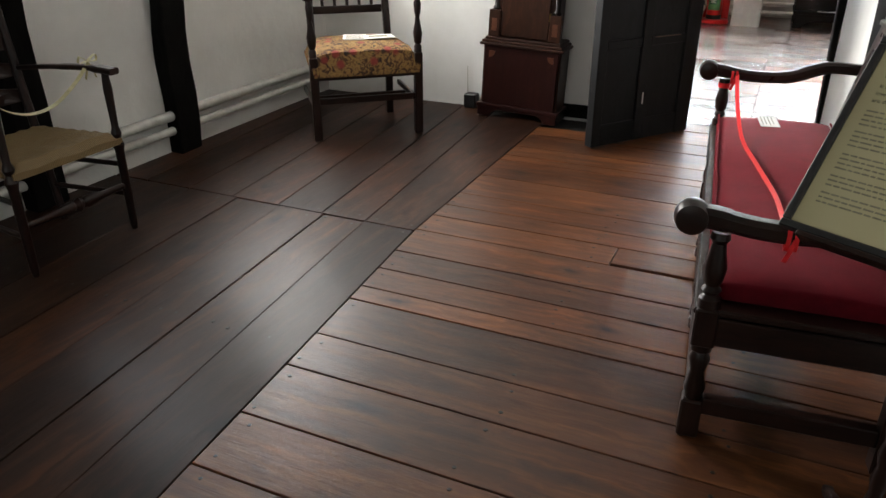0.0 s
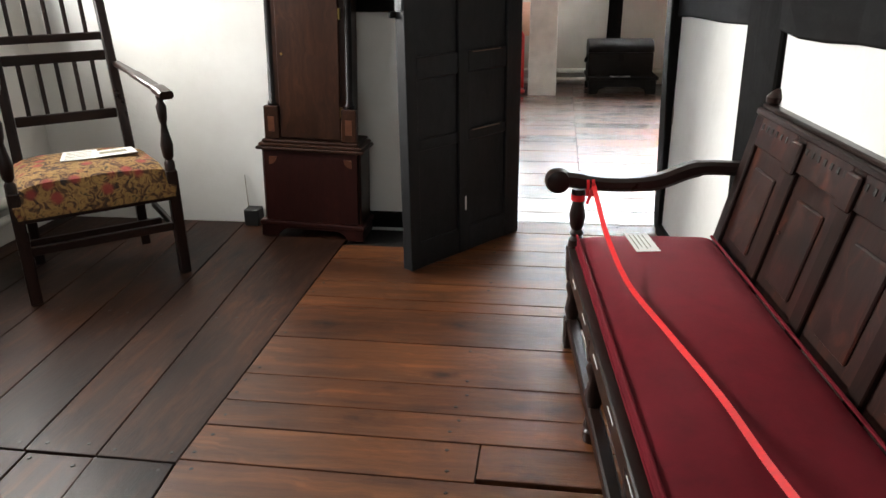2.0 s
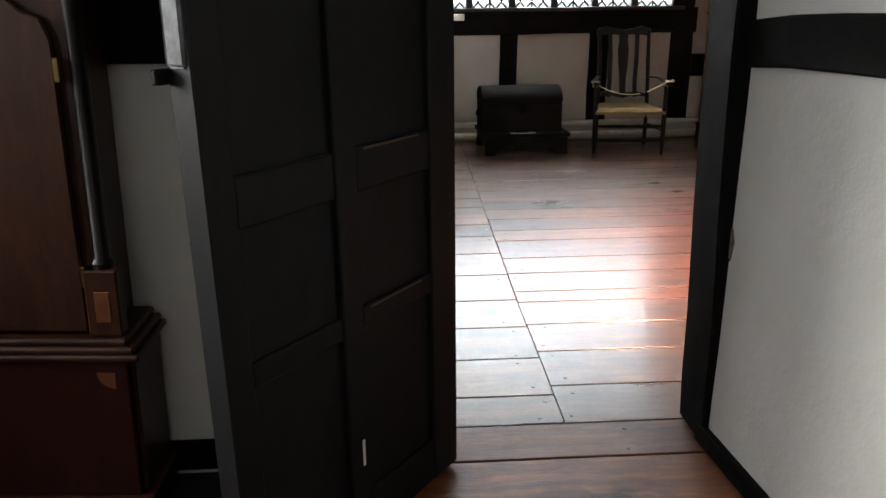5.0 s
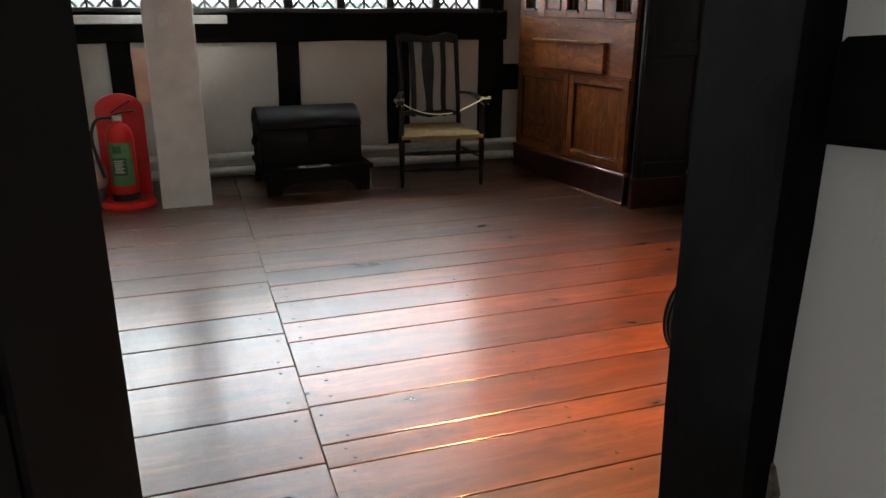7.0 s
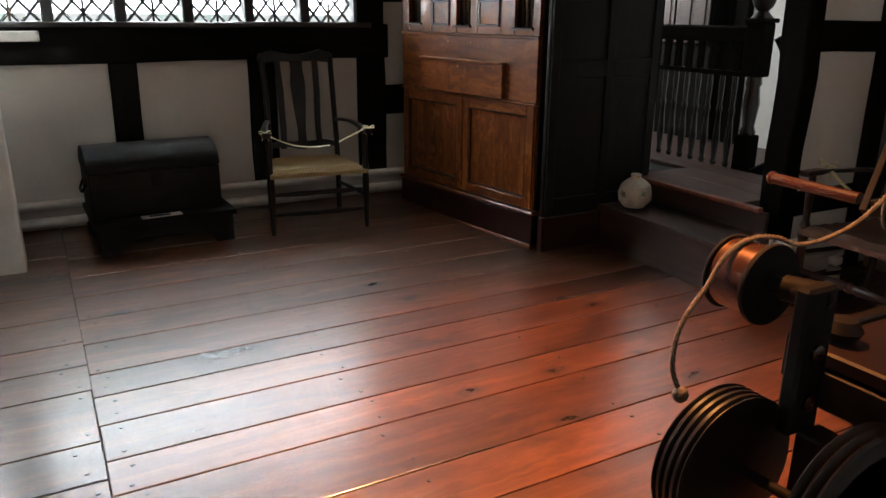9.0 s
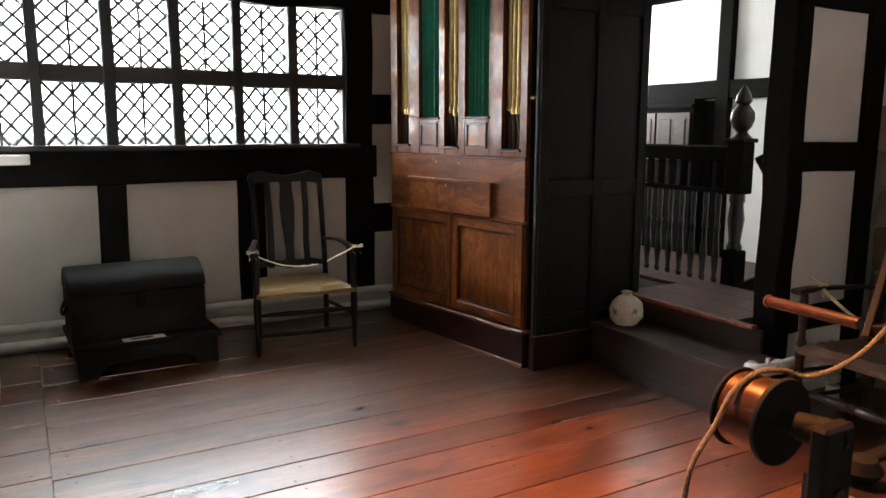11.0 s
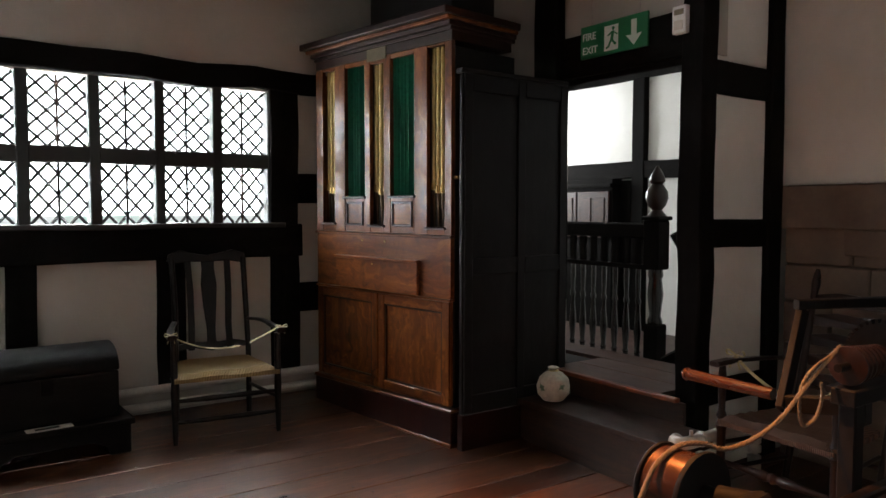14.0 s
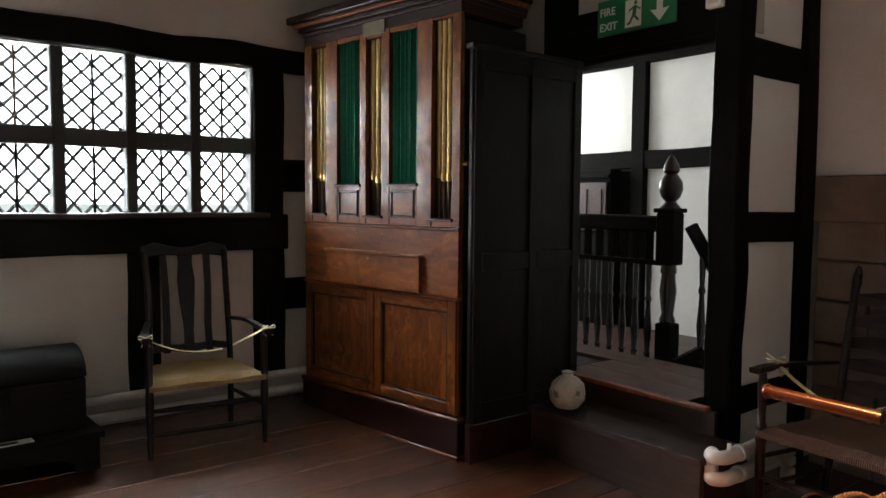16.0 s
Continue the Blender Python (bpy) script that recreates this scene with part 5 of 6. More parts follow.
for rows in ([(-0.012, 0.06), (0.012, 0.06), (0.020, 0.115), (-0.004, 0.115)], [(-0.01, 0.062), (0.012, 0.062), (0.038, 0.035), (0.028, 0.026)], [(-0.012, 0.066), (0.002, 0.06), (-0.02, 0.02), (-0.045, 0.012), (-0.045, 0.024), (-0.03, 0.03)], [(0.014, 0.112), (0.018, 0.102), (0.042, 0.085), (0.046, 0.094)], [(-0.004, 0.112), (0.0, 0.102), (-0.032, 0.085), (-0.036, 0.094)]):
    outline(rows, 0.001, m2, bm)
part("symbol", bm, SIGN_GREEN, sign)
m3 = Matrix.Translation((-0.10, -0.0095, 0.022))
part("arrow", outline([(0, 0), (0.06, 0.065), (0.02, 0.062), (0.02, 0.15), (-0.02, 0.15), (-0.02, 0.062), (-0.06, 0.065)], 0.001, m3), SIGN_WHITE, sign)
for x in (-0.44, -0.06):
    part("chain", rod((x, 0, SH), (x, 0, 3.3 - 2.455), 0.003, None, 6), STEEL, sign)
alarm = thing("alarm_box", (3.965, 8.72, 2.47), -90, "small white alarm box with a grey window", "alarm")
part("body", slab(-0.045, 0.045, -0.035, 0.006, 0, 0.15, 0.008, None, 2), SIGN_WHITE, alarm)
part("grille", slab(-0.03, 0.03, -0.038, -0.034, 0.10, 0.13, 0.001), INKGREY, alarm)
part("lens", slab(-0.028, 0.028, -0.039, -0.034, 0.02, 0.07, 0.004), PVC, alarm)

# ---- fireplace of coursed stone ----
fire = tagged(new("fireplace"), "brown stone fireplace wall in coursed blocks under white plaster", "fireplace", "", "structure")
part("backing", slab(4.86, 4.95, 6.2, 8.6, 0, 1.66), STONE, fire)
sr = random.Random(3)
zz = 0.0
for h in (0.26, 0.22, 0.25, 0.24, 0.22, 0.22):
    y = 8.565
    while y > 6.25:
        w = sr.uniform(0.28, 0.55)
        y1 = max(6.22, y - w)
        inside = zz + h < 1.25 and y < 8.05
        d = 4.84 if inside else 4.77 - sr.uniform(0, 0.012)
        part("stone", bevelled(slab(d, 4.87, y1 + 0.005, y - 0.005, zz + 0.005, zz + h - 0.005), 0.008), STONE, fire)
        y = y1
    zz += h
part("lintel", hewn(4.72, 4.80, 6.3, 8.2, 1.25, 1.40, 0.02, 0.2, 71), STONE, fire)
part("mantel", slab(4.73, 4.80, 6.22, 8.58, 1.40, 1.655, 0.01), STONE, fire, "flat stone over the hearth")

# ---- pipes beside the steps ----
pipes = thing("drain_pipe", (0, 0, 0), 0, "white pipework bending round beside the step", "pipe")
for zz in (0.345, 0.245):
    part("bend", sweep(curve_points([(3.64, 8.462, zz), (3.605, 8.445, zz), (3.60, 8.415, zz), (3.64, 8.39, zz), (3.74, 8.39, zz)]), circle(0.033, 12)), PVC, pipes, "", True)
    part("pipe", rod((3.74, 8.39, zz), (4.28, 8.44, zz), 0.029), PVC, pipes, "", True)
    part("collar", lathe([(0.036, 0), (0.039, 0.006), (0.039, 0.03), (0.036, 0.036)], 14, between((3.73, 8.39, zz), (3.9, 8.405, zz))[0]), PVC, pipes, "", True)
part("riser_pipe", rod((3.612, 8.448, 0.225), (3.612, 8.448, 0.365), 0.031), PVC, pipes, "", True)
part("valve", rod((3.66, 8.39, 0.37), (3.66, 8.39, 0.405), 0.010), PVC, pipes, "", True)
part("down_pipe", sweep(curve_points([(4.16, 8.43, 0.345), (4.25, 8.437, 0.342), (4.295, 8.44, 0.30), (4.30, 8.44, 0.20), (4.30, 8.44, 0.03)]), circle(0.036, 12)), PVC, pipes, "", True)


# ---- ladder-back armchair ----
def ladder_chair(place, turn, seat_mat, label, ribbon_side, slats=5, height=1.12, tall=1.0, rake_back=0.16):
    ch = thing("armchair", place, turn, label, "chair")
    ch.scale.z = tall
    w, d = 0.30, 0.46
    leg = [(0, 0.014), (0.04, 0.02), (0.3, 0.022), (0.52, 0.022), (0.56, 0.030), (0.60, 0.018), (0.63, 0.027), (0.67, 0.017), (0.9, 0.022), (1.0, 0.016)]
    for s in (-1, 1):
        part("leg", turned((s * w, 0, 0), (s * w, 0, 0.67), leg), DARKWOOD, ch, "", True)
        part("back_post", turned((s * 0.24, d - 0.02, 0), (s * 0.25, d + rake_back, height), [(0, 0.018), (0.35, 0.022), (0.9, 0.019), (0.93, 0.024), (0.97, 0.020), (1, 0.010)]), DARKWOOD, ch, "", True)
        part("arm", sweep(curve_points([(s * 0.245, d + 0.06, 0.66), (s * 0.27, 0.3, 0.675), (s * 0.30, 0.1, 0.68), (s * 0.305, -0.06, 0.675)]), rect(0.05, 0.022, 0.5), (0, 0, 1), None, [0.75] * 10 + [0.9] * 8 + [1.15] * 7), DARKWOOD_Y, ch, "", True)
        for zz in (0.16, 0.29):
            part("stretcher", rod((s * w, 0, zz), (s * 0.241, d, zz), 0.011), DARKWOOD_Y, ch, "", True)
    for zz in (0.20,):
        part("stretcher", turned((-w, 0, zz), (w, 0, zz), [(0, 0.012), (0.25, 0.016), (0.42, 0.026), (0.46, 0.018), (0.5, 0.028), (0.54, 0.018), (0.58, 0.026), (0.75, 0.016), (1, 0.012)]), DARKWOOD_X, ch, "", True)
    part("stretcher", rod((-0.24, d, 0.24), (0.24, d, 0.24), 0.011), DARKWOOD_X, ch, "", True)
    for k in range(slats):
        zz = 0.52 + k * (height - 0.6) / slats
        y = d + 0.0 + rake_back * zz / height
        rows = [(-0.24, 0), (0.24, 0), (0.24, 0.05), (0.12, 0.068), (0, 0.06), (-0.12, 0.068), (-0.24, 0.05)]
        bm = outline(rows, 0.010, Matrix.Translation((0, y, zz)))
        for v in bm.verts:
            v.co.y += 0.03 * (1 - (v.co.x / 0.24) ** 2)
        part("slat", bm, DARKWOOD_X, ch)
    rush_seat(ch, w, d, 0.41, seat_mat)
    s = ribbon_side
    part("ribbon", sweep(curve_points([(s * 0.30, 0.10, 0.695), (s * 0.20, 0.10, 0.63), (s * 0.06, 0.09, 0.575), (-s * 0.08, 0.08, 0.57), (-s * 0.20, 0.07, 0.61), (-s * 0.30, 0.06, 0.69)], 10), rect(0.002, 0.02, 0.3), (0, 1, 0.3)), CREAM_RIBBON, ch, "cream satin ribbon tied across the arms", True)
    bow(ch, (s * 0.30, 0.10, 0.705), CREAM_RIBBON, 0.045)
    return ch


ladder_chair((3.80, 8.03, rise(8.0)), -94, RUSH_OLD, "dark ladder-back armchair with a worn brown rush seat", -1, 5, 1.10, 1.06, 0.25)
# ---- belt-driven spinning machine by the door ----
machine = thing("spinning_machine", (0, 0, 0), 0, "dark iron and wood spinning machine with rope-driven pulleys", "machine")


def pulley(name, cx, cz, y0, y1, r, material, parent, grooves=1, label=""):
    """A wheel round the y axis with rope grooves cut in its rim."""
    prof = [(0.012, 0.0), (r * 0.97, 0.0)]
    step = (y1 - y0) / grooves
    for k in range(grooves):
        a = k * step
        prof += [(r, a + step * 0.10), (r, a + step * 0.22), (r * 0.93, a + step * 0.5), (r, a + step * 0.82), (r, a + step * 0.94)]
    prof += [(r * 0.97, y1 - y0), (0.012, y1 - y0)]
    return part(name, lathe(prof, 40, Matrix.Translation((cx, y0, cz)) @ pose(0, 0, 0, -90)), material, parent, label, True)


drum = part("drum", lathe([(0.03, 0.0), (0.084, 0.0), (0.084, 0.10), (0.03, 0.10)], 40, Matrix.Translation((1.90, 7.085, 0.892)) @ pose(0, 0, 0, -90)), COPPER, machine, "copper-faced drum", True)
part("flange", lathe([(0.01, 0.0), (0.096, 0.0), (0.098, 0.006), (0.096, 0.012), (0.01, 0.012)], 40, Matrix.Translation((1.90, 7.072, 0.892)) @ pose(0, 0, 0, -90)), IRON, drum, "", True)
part("flange", lathe([(0.01, 0.0), (0.090, 0.0), (0.092, 0.004), (0.090, 0.008), (0.01, 0.008)], 40, Matrix.Translation((1.90, 7.185, 0.892)) @ pose(0, 0, 0, -90)), IRON, drum, "", True)
part("hub", rod((1.90, 6.98, 0.898), (1.90, 7.08, 0.898), 0.022), IRON, drum, "", True)
pulley("stepped_pulley", 1.755, 0.50, 6.985, 7.065, 0.18, BLACKWOOD, machine, 4, "black four-grooved rope pulley")
# spoked wheel on the same axle, nearer the wall
wheel = part("spoked_wheel", lathe([(0.155, 0.0), (0.198, 0.0), (0.205, 0.006), (0.190, 0.018), (0.205, 0.030), (0.190, 0.042), (0.205, 0.054), (0.198, 0.06), (0.155, 0.06), (0.155, 0.0)], 44, Matrix.Translation((1.83, 6.73, 0.50)) @ pose(0, 0, 0, -90)), BLACKWOOD, machine, "black two-grooved spoked wheel", True)
for k in range(6):
    a = k * math.pi / 3 + 0.4
    part("spoke", rod((1.83, 6.76, 0.50), (1.83 + 0.16 * math.cos(a), 6.76, 0.50 + 0.16 * math.sin(a)), 0.020, 0.015, 8), BLACKWOOD, wheel, "", True)
part("hub", lathe([(0.02, -0.03), (0.04, -0.025), (0.045, 0.0), (0.04, 0.09), (0.02, 0.095)], 18, Matrix.Translation((1.83, 6.73, 0.50)) @ pose(0, 0, 0, -90)), BLACKWOOD, wheel, "", True)
part("shaft", rod((1.83, 6.30, 0.50), (1.77, 6.99, 0.50), 0.013), IRON, machine, "", True)
# bracket, legs and bed
part("bracket", bevelled(slab(1.85, 1.95, 6.94, 6.98, 0.58, 0.93), 0.008), IRON, machine)
for z in (0.66, 0.78):
    part("bolt", lathe([(0.020, 0), (0.020, 0.008), (0.012, 0.014)], 12, Matrix.Translation((1.90, 6.94, z)) @ pose(0, 0, 0, 90)), COPPERWOOD, machine, "", True)
part("arm", sweep(curve_points([(1.90, 6.96, 0.90), (1.92, 6.97, 0.90), (1.90, 7.04, 0.898)]), circle(0.03, 10)), IRON, machine, "", True)
part("leg", slab(1.865, 1.945, 6.87, 6.935, 0, 0.60, 0.006), BLACKWOOD, machine)
part("leg", slab(2.86, 2.96, 6.86, 6.94, 0, 0.72, 0.006), BLACKWOOD, machine)
part("leg", slab(2.86, 2.96, 6.32, 6.40, 0, 0.72, 0.006), BLACKWOOD, machine)
part("leg", slab(1.98, 2.06, 6.30, 6.38, 0, 0.72, 0.006), BLACKWOOD, machine)
part("bed", slab(1.965, 3.15, 6.26, 7.02, 0.722, 0.76, 0.006), REDBED, machine, "reddish brown bed board")
part("bed_rail", slab(1.96, 3.15, 7.022, 7.06, 0.66, 0.77, 0.005), BLACKWOOD, machine)
part("end_rail", slab(1.962, 1.996, 6.3, 7.0, 0.62, 0.715, 0.005), BLACKWOOD, machine)
part("knob", lathe([(0.0, 0), (0.03, 0.006), (0.045, 0.03), (0.03, 0.055), (0.0, 0.06)][1:], 18, Matrix.Translation((2.05, 6.98, 0.76))), IRON, machine, "dark iron knob", True)
# head frame with cone pulley
part("upright", slab(2.575, 2.625, 7.08, 7.13, 0.0, 1.03, 0.005), IRON, machine)
part("upright", slab(2.86, 2.91, 7.08, 7.13, 0.0, 1.28, 0.005), IRON, machine)
part("inclined_post", sweep([Vector((2.575, 7.292, 0.93)), Vector((2.76, 7.338, 1.205))], rect(0.045, 0.022, 0.2), (0, 1, 0)), IRON, machine)
part("top_rail", sweep([Vector((2.735, 7.345, 1.222)), Vector((3.1, 7.105, 1.235))], rect(0.035, 0.03, 0.2)), IRON, machine)
part("side_rail", sweep([Vector((2.59, 7.30, 0.945)), Vector((2.66, 7.10, 0.965))], rect(0.035, 0.05, 0.2)), IRON, machine)
part("cross_rail", slab(2.55, 3.1, 7.07, 7.14, 0.985, 1.03, 0.004), IRON, machine)
prof = [(0.01, 0.0)]
for k in range(6):
    r = 0.054 - 0.002 * k
    a = 0.028 * k
    prof += [(r, a + 0.003), (r, a + 0.012), (r * 0.72, a + 0.017), (r * 0.72, a + 0.023), (r, a + 0.028)]
prof += [(0.01, 0.17)]
part("cone_pulley", lathe(prof, 32, Matrix.Translation((2.60, 7.12, 1.085)) @ pose(0, 0, 0, 0, 90)), DARKTURN, machine, "grooved dark wooden cone pulley", True)
gear = part("gear_wheel", lathe([(0.02, 0.0), (0.10, 0.0), (0.10, 0.03), (0.02, 0.03)], 40, Matrix.Translation((2.80, 7.12, 1.085)) @ pose(0, 0, 0, 0, 90)), IRON, machine, "black toothed gear wheel", True)
for k in range(36):
    a = k * 2 * math.pi / 36
    part("tooth", slab(-0.004, 0.004, 0.0, 0.03, 0.098, 0.112, 0, Matrix.Translation((2.80, 7.12, 1.085)) @ pose(0, 0, 0, 0, 0, -90) @ pose(0, 0, 0, 0, math.degrees(a))), IRON, gear)
part("shaft", rod((2.55, 7.12, 1.085), (3.1, 7.12, 1.085), 0.012), IRON, machine, "", True)
# handle bar
bar = part("handle_bar", rod((2.646, 7.36, 0.950), (2.646, 7.67, 0.955), 0.019, None, 16), COPPERWOOD, machine, "polished reddish wooden handle bar", True)
part("bar_cap", lathe([(0.021, 0), (0.023, 0.004), (0.020, 0.012)], 16, Matrix.Translation((2.646, 7.668, 0.955)) @ pose(0, 0, 0, -90)), COPPER, bar, "", True)
part("bracket", slab(2.625, 2.668, 7.08, 7.14, 0.92, 0.985, 0.004), IRON, machine)

# ---- the driving rope ----
def strand(pts, r, name, parent):
    """A laid rope: three strands twisted round one line."""
    line = curve_points(pts, 14)
    length = 0.0
    rows = [[], [], []]
    for i, q in enumerate(line):
        d = (line[min(i + 1, len(line) - 1)] - line[max(i - 1, 0)]).normalized()
        side = d.cross(Vector((0.03, 1, 0.05))).normalized()
        top = side.cross(d)
        if i:
            length += (q - line[i - 1]).length
        for k in range(3):
            a = length * 130 + k * 2.094
            rows[k].append(q + (side * math.cos(a) + top * math.sin(a)) * r * 0.5)
    bm = bmesh.new()
    for row in rows:
        sweep(row, circle(r * 0.62, 5), (0.03, 1, 0.05), bm)
    return part(name, bm, ROPE, parent, "", True)


rope = thing("drive_rope", (0, 0, 0), 0, "tan hemp rope running over the machine's drum", "rope")
strand([(1.69, 7.115, 0.655), (1.675, 7.13, 0.72), (1.70, 7.14, 0.81), (1.775, 7.145, 0.89), (1.825, 7.145, 0.955), (1.90, 7.145, 0.984), (1.99, 7.145, 0.975), (2.08, 7.145, 0.945), (2.20, 7.15, 0.945), (2.32, 7.15, 0.975), (2.42, 7.15, 1.03), (2.51, 7.15, 1.08), (2.62, 7.15, 1.135)], 0.006, "rope", rope)
strand([(2.64, 7.15, 1.13), (2.50, 7.155, 1.09), (2.44, 7.16, 1.04), (2.435, 7.16, 0.97), (2.47, 7.165, 0.93), (2.53, 7.165, 0.945), (2.55, 7.16, 1.0), (2.54, 7.16, 1.04)], 0.005, "rope", rope)
part("knot", lathe([(0.004, -0.02), (0.016, -0.012), (0.019, 0.0), (0.015, 0.012), (0.004, 0.02)], 12, Matrix.Translation((1.69, 7.11, 0.65)) @ pose(0, 0, 0, 30, 20)), ROPE, rope, "", True)

lamp = thing("ceiling_spotlight", (1.85, 7.95, 3.3), 0, "small black ceiling spotlight with warm light", "lamp")
part("stem", rod((0, 0, -0.32), (0, 0, 0.0), 0.012), IRON, lamp, "", True)
part("shade", lathe([(0.035, -0.32), (0.05, -0.36), (0.06, -0.46), (0.055, -0.455), (0.045, -0.37), (0.02, -0.34)], 20), IRON, lamp, "", True)
# ---- first room: open door ----
hinge, tip = Vector((0.095, 5.970)), Vector((-0.44, 5.25))
along = (hinge - tip)
DW = along.length
door = tagged(new("door_1"), "black painted panelled door standing open", "door", "", "structure")
door.matrix_basis = pose(tip.x, tip.y, 0, 0, 0, math.degrees(math.atan2(along.y, along.x)))
# local x from the free edge to the hinge, local -y towards the walker
part("leaf", slab(0.004, DW, -0.010, 0.035, 0.012, 2.06), DOORPAINT, door)
STILES = [(0.0, 0.075), (0.375, 0.455), (DW - 0.13, DW)]
for a, b in STILES:
    part("stile", slab(a, b, -0.028, 0.042, 0.012, 2.06, 0.004), DOORPAINT, door)
for z0, z1, worn in ((0.012, 0.16, 0), (0.66, 0.72, 1), (1.03, 1.14, 1), (1.52, 1.60, 0), (1.95, 2.06, 0)):
    for a, b in ((0.075, 0.375), (0.455, DW - 0.13)):
        part("rail", slab(a, b, -0.024, -0.009, z0, z1, 0.004), DOORPAINT, door)
        if worn and a > 0.2:
            part("worn_edge", slab(a + 0.03, b - 0.05, -0.0255, -0.0235, z1 - 0.009, z1 - 0.003), BARE, door, "bare worn wood on the rail")
part("edge_wear", hewn(-0.006, 0.004, -0.02, 0.038, 1.36, 2.05, 0.008, 0.06, 4), GREYEDGE, door, "chipped pale paint on the edge")
part("latch", slab(-0.035, 0.02, 0.03, 0.05, 1.33, 1.36, 0.004), IRON, door)
part("keyhole", slab(0.42, 0.43, -0.0305, -0.0275, 0.265, 0.345, 0.001), PAPER, door, "small white mark")
for z in (0.35, 1.75):
    part("hinge", slab(DW - 0.3, DW, 0.036, 0.046, z, z + 0.05, 0.002), IRON, door)

# ---- longcase clock ----
clock = thing("longcase_clock", (-1.135, 5.985, 0), 0, "tall mahogany longcase clock with inlaid base", "clock")
clock.matrix_basis = pose(-1.135, 5.985, 0, 0, 2.3, 0)
fy = -0.255
ogee = [(-0.325, 0.0), (-0.22, 0.0), (-0.205, 0.03), (-0.16, 0.055), (0.16, 0.055), (0.205, 0.03), (0.22, 0.0), (0.325, 0.0), (0.32, 0.07), (-0.32, 0.07)]
part("foot_board", bevelled(outline(ogee, 0.02, Matrix.Translation((0, fy - 0.01, 0))), 0.003), CLOCKRED, clock)
for s in (-1, 1):
    part("side_foot", slab(s * 0.32, s * 0.30, fy + 0.011, -0.01, 0, 0.07, 0.003), CLOCKRED, clock)
part("base_moulding", slab(-0.33, 0.33, fy - 0.015, -0.005, 0.07, 0.10, 0.008, None, 2), CLOCKRED, clock)
part("base", slab(-0.29, 0.29, fy, -0.01, 0.10, 0.545, 0.004), CLOCKRED, clock)
for s in (-1, 1):
    part("canted_corner", slab(s * 0.29, s * 0.305, fy + 0.02, -0.012, 0.10, 0.545, 0.004), CLOCKWOOD, clock)
    fan = [(0, 0)] + [(s * 0.05 * math.cos(i * math.pi / 16), -0.05 * math.sin(i * math.pi / 16)) for i in range(9)]
    part("inlay", outline(fan, 0.002, Matrix.Translation((-s * 0.255, fy - 0.0015, 0.505))), INLAY, clock, "shell inlay in the corner")
for k, (o, z0, z1) in enumerate(((0.035, 0.545, 0.565), (0.02, 0.565, 0.585), (0.0, 0.585, 0.605))):
    part("waist_moulding", slab(-0.295 - o, 0.295 + o, fy - o * 0.6, -0.006, z0, z1, 0.006), CLOCKWOOD, clock)
part("trunk", slab(-0.235, 0.235, fy + 0.05, -0.01, 0.605, 1.72, 0.003), CLOCKWOOD, clock)
cdoor = part("trunk_door", bevelled(outline([(-0.185, 0.615), (0.185, 0.615), (0.185, 1.40), (0.165, 1.455), (0.12, 1.47), (0.09, 1.50), (0, 1.52), (-0.09, 1.50), (-0.12, 1.47), (-0.165, 1.455), (-0.185, 1.40)], 0.022, Matrix.Translation((0, fy + 0.03, 0))), 0.005), CLOCKWOOD, clock, "figured mahogany door")
part("keyhole", lathe([(0.008, 0), (0.007, 0.003)], 10, Matrix.Translation((-0.155, fy + 0.0295, 1.10)) @ pose(0, 0, 0, 90)), BRASS, cdoor, "", True)
for z in (0.75, 1.30):
    part("hinge", slab(0.184, 0.196, fy + 0.026, fy + 0.05, z, z + 0.06, 0.001), BRASS, cdoor)
for s in (-1, 1):
    part("block", slab(s * 0.19, s * 0.28, fy + 0.02, fy + 0.07, 0.607, 0.80, 0.004), CLOCKWOOD, clock)
    part("block_inlay", slab(s * 0.215, s * 0.255, fy + 0.018, fy + 0.022, 0.65, 0.74, 0.001), INLAY, clock)
    part("quarter_column", lathe([(0.03, 0.80), (0.032, 0.815), (0.022, 0.83), (0.022, 1.62), (0.032, 1.64), (0.03, 1.66)], 14, Matrix.Translation((s * 0.232, fy + 0.062, 0))), BLACKWOOD, clock, "", True)
part("hood", slab(-0.30, 0.30, fy - 0.01, -0.01, 1.72, 2.25, 0.006), CLOCKWOOD, clock)
part("hood_moulding", slab(-0.33, 0.33, fy - 0.03, -0.008, 1.70, 1.745, 0.008), CLOCKWOOD, clock)
block = thing("wall_socket", (-1.60, 5.995, 0.06), 0, "small black box at the wall foot by the clock", "box")
part("body", slab(-0.05, 0.05, -0.09, 0.004, -0.06, 0.05, 0.006), BLACK, block)
part("cable", rod((-0.045, -0.01, 0.05), (-0.05, -0.006, 0.26), 0.003, None, 6), INKGREY, block, "", True)


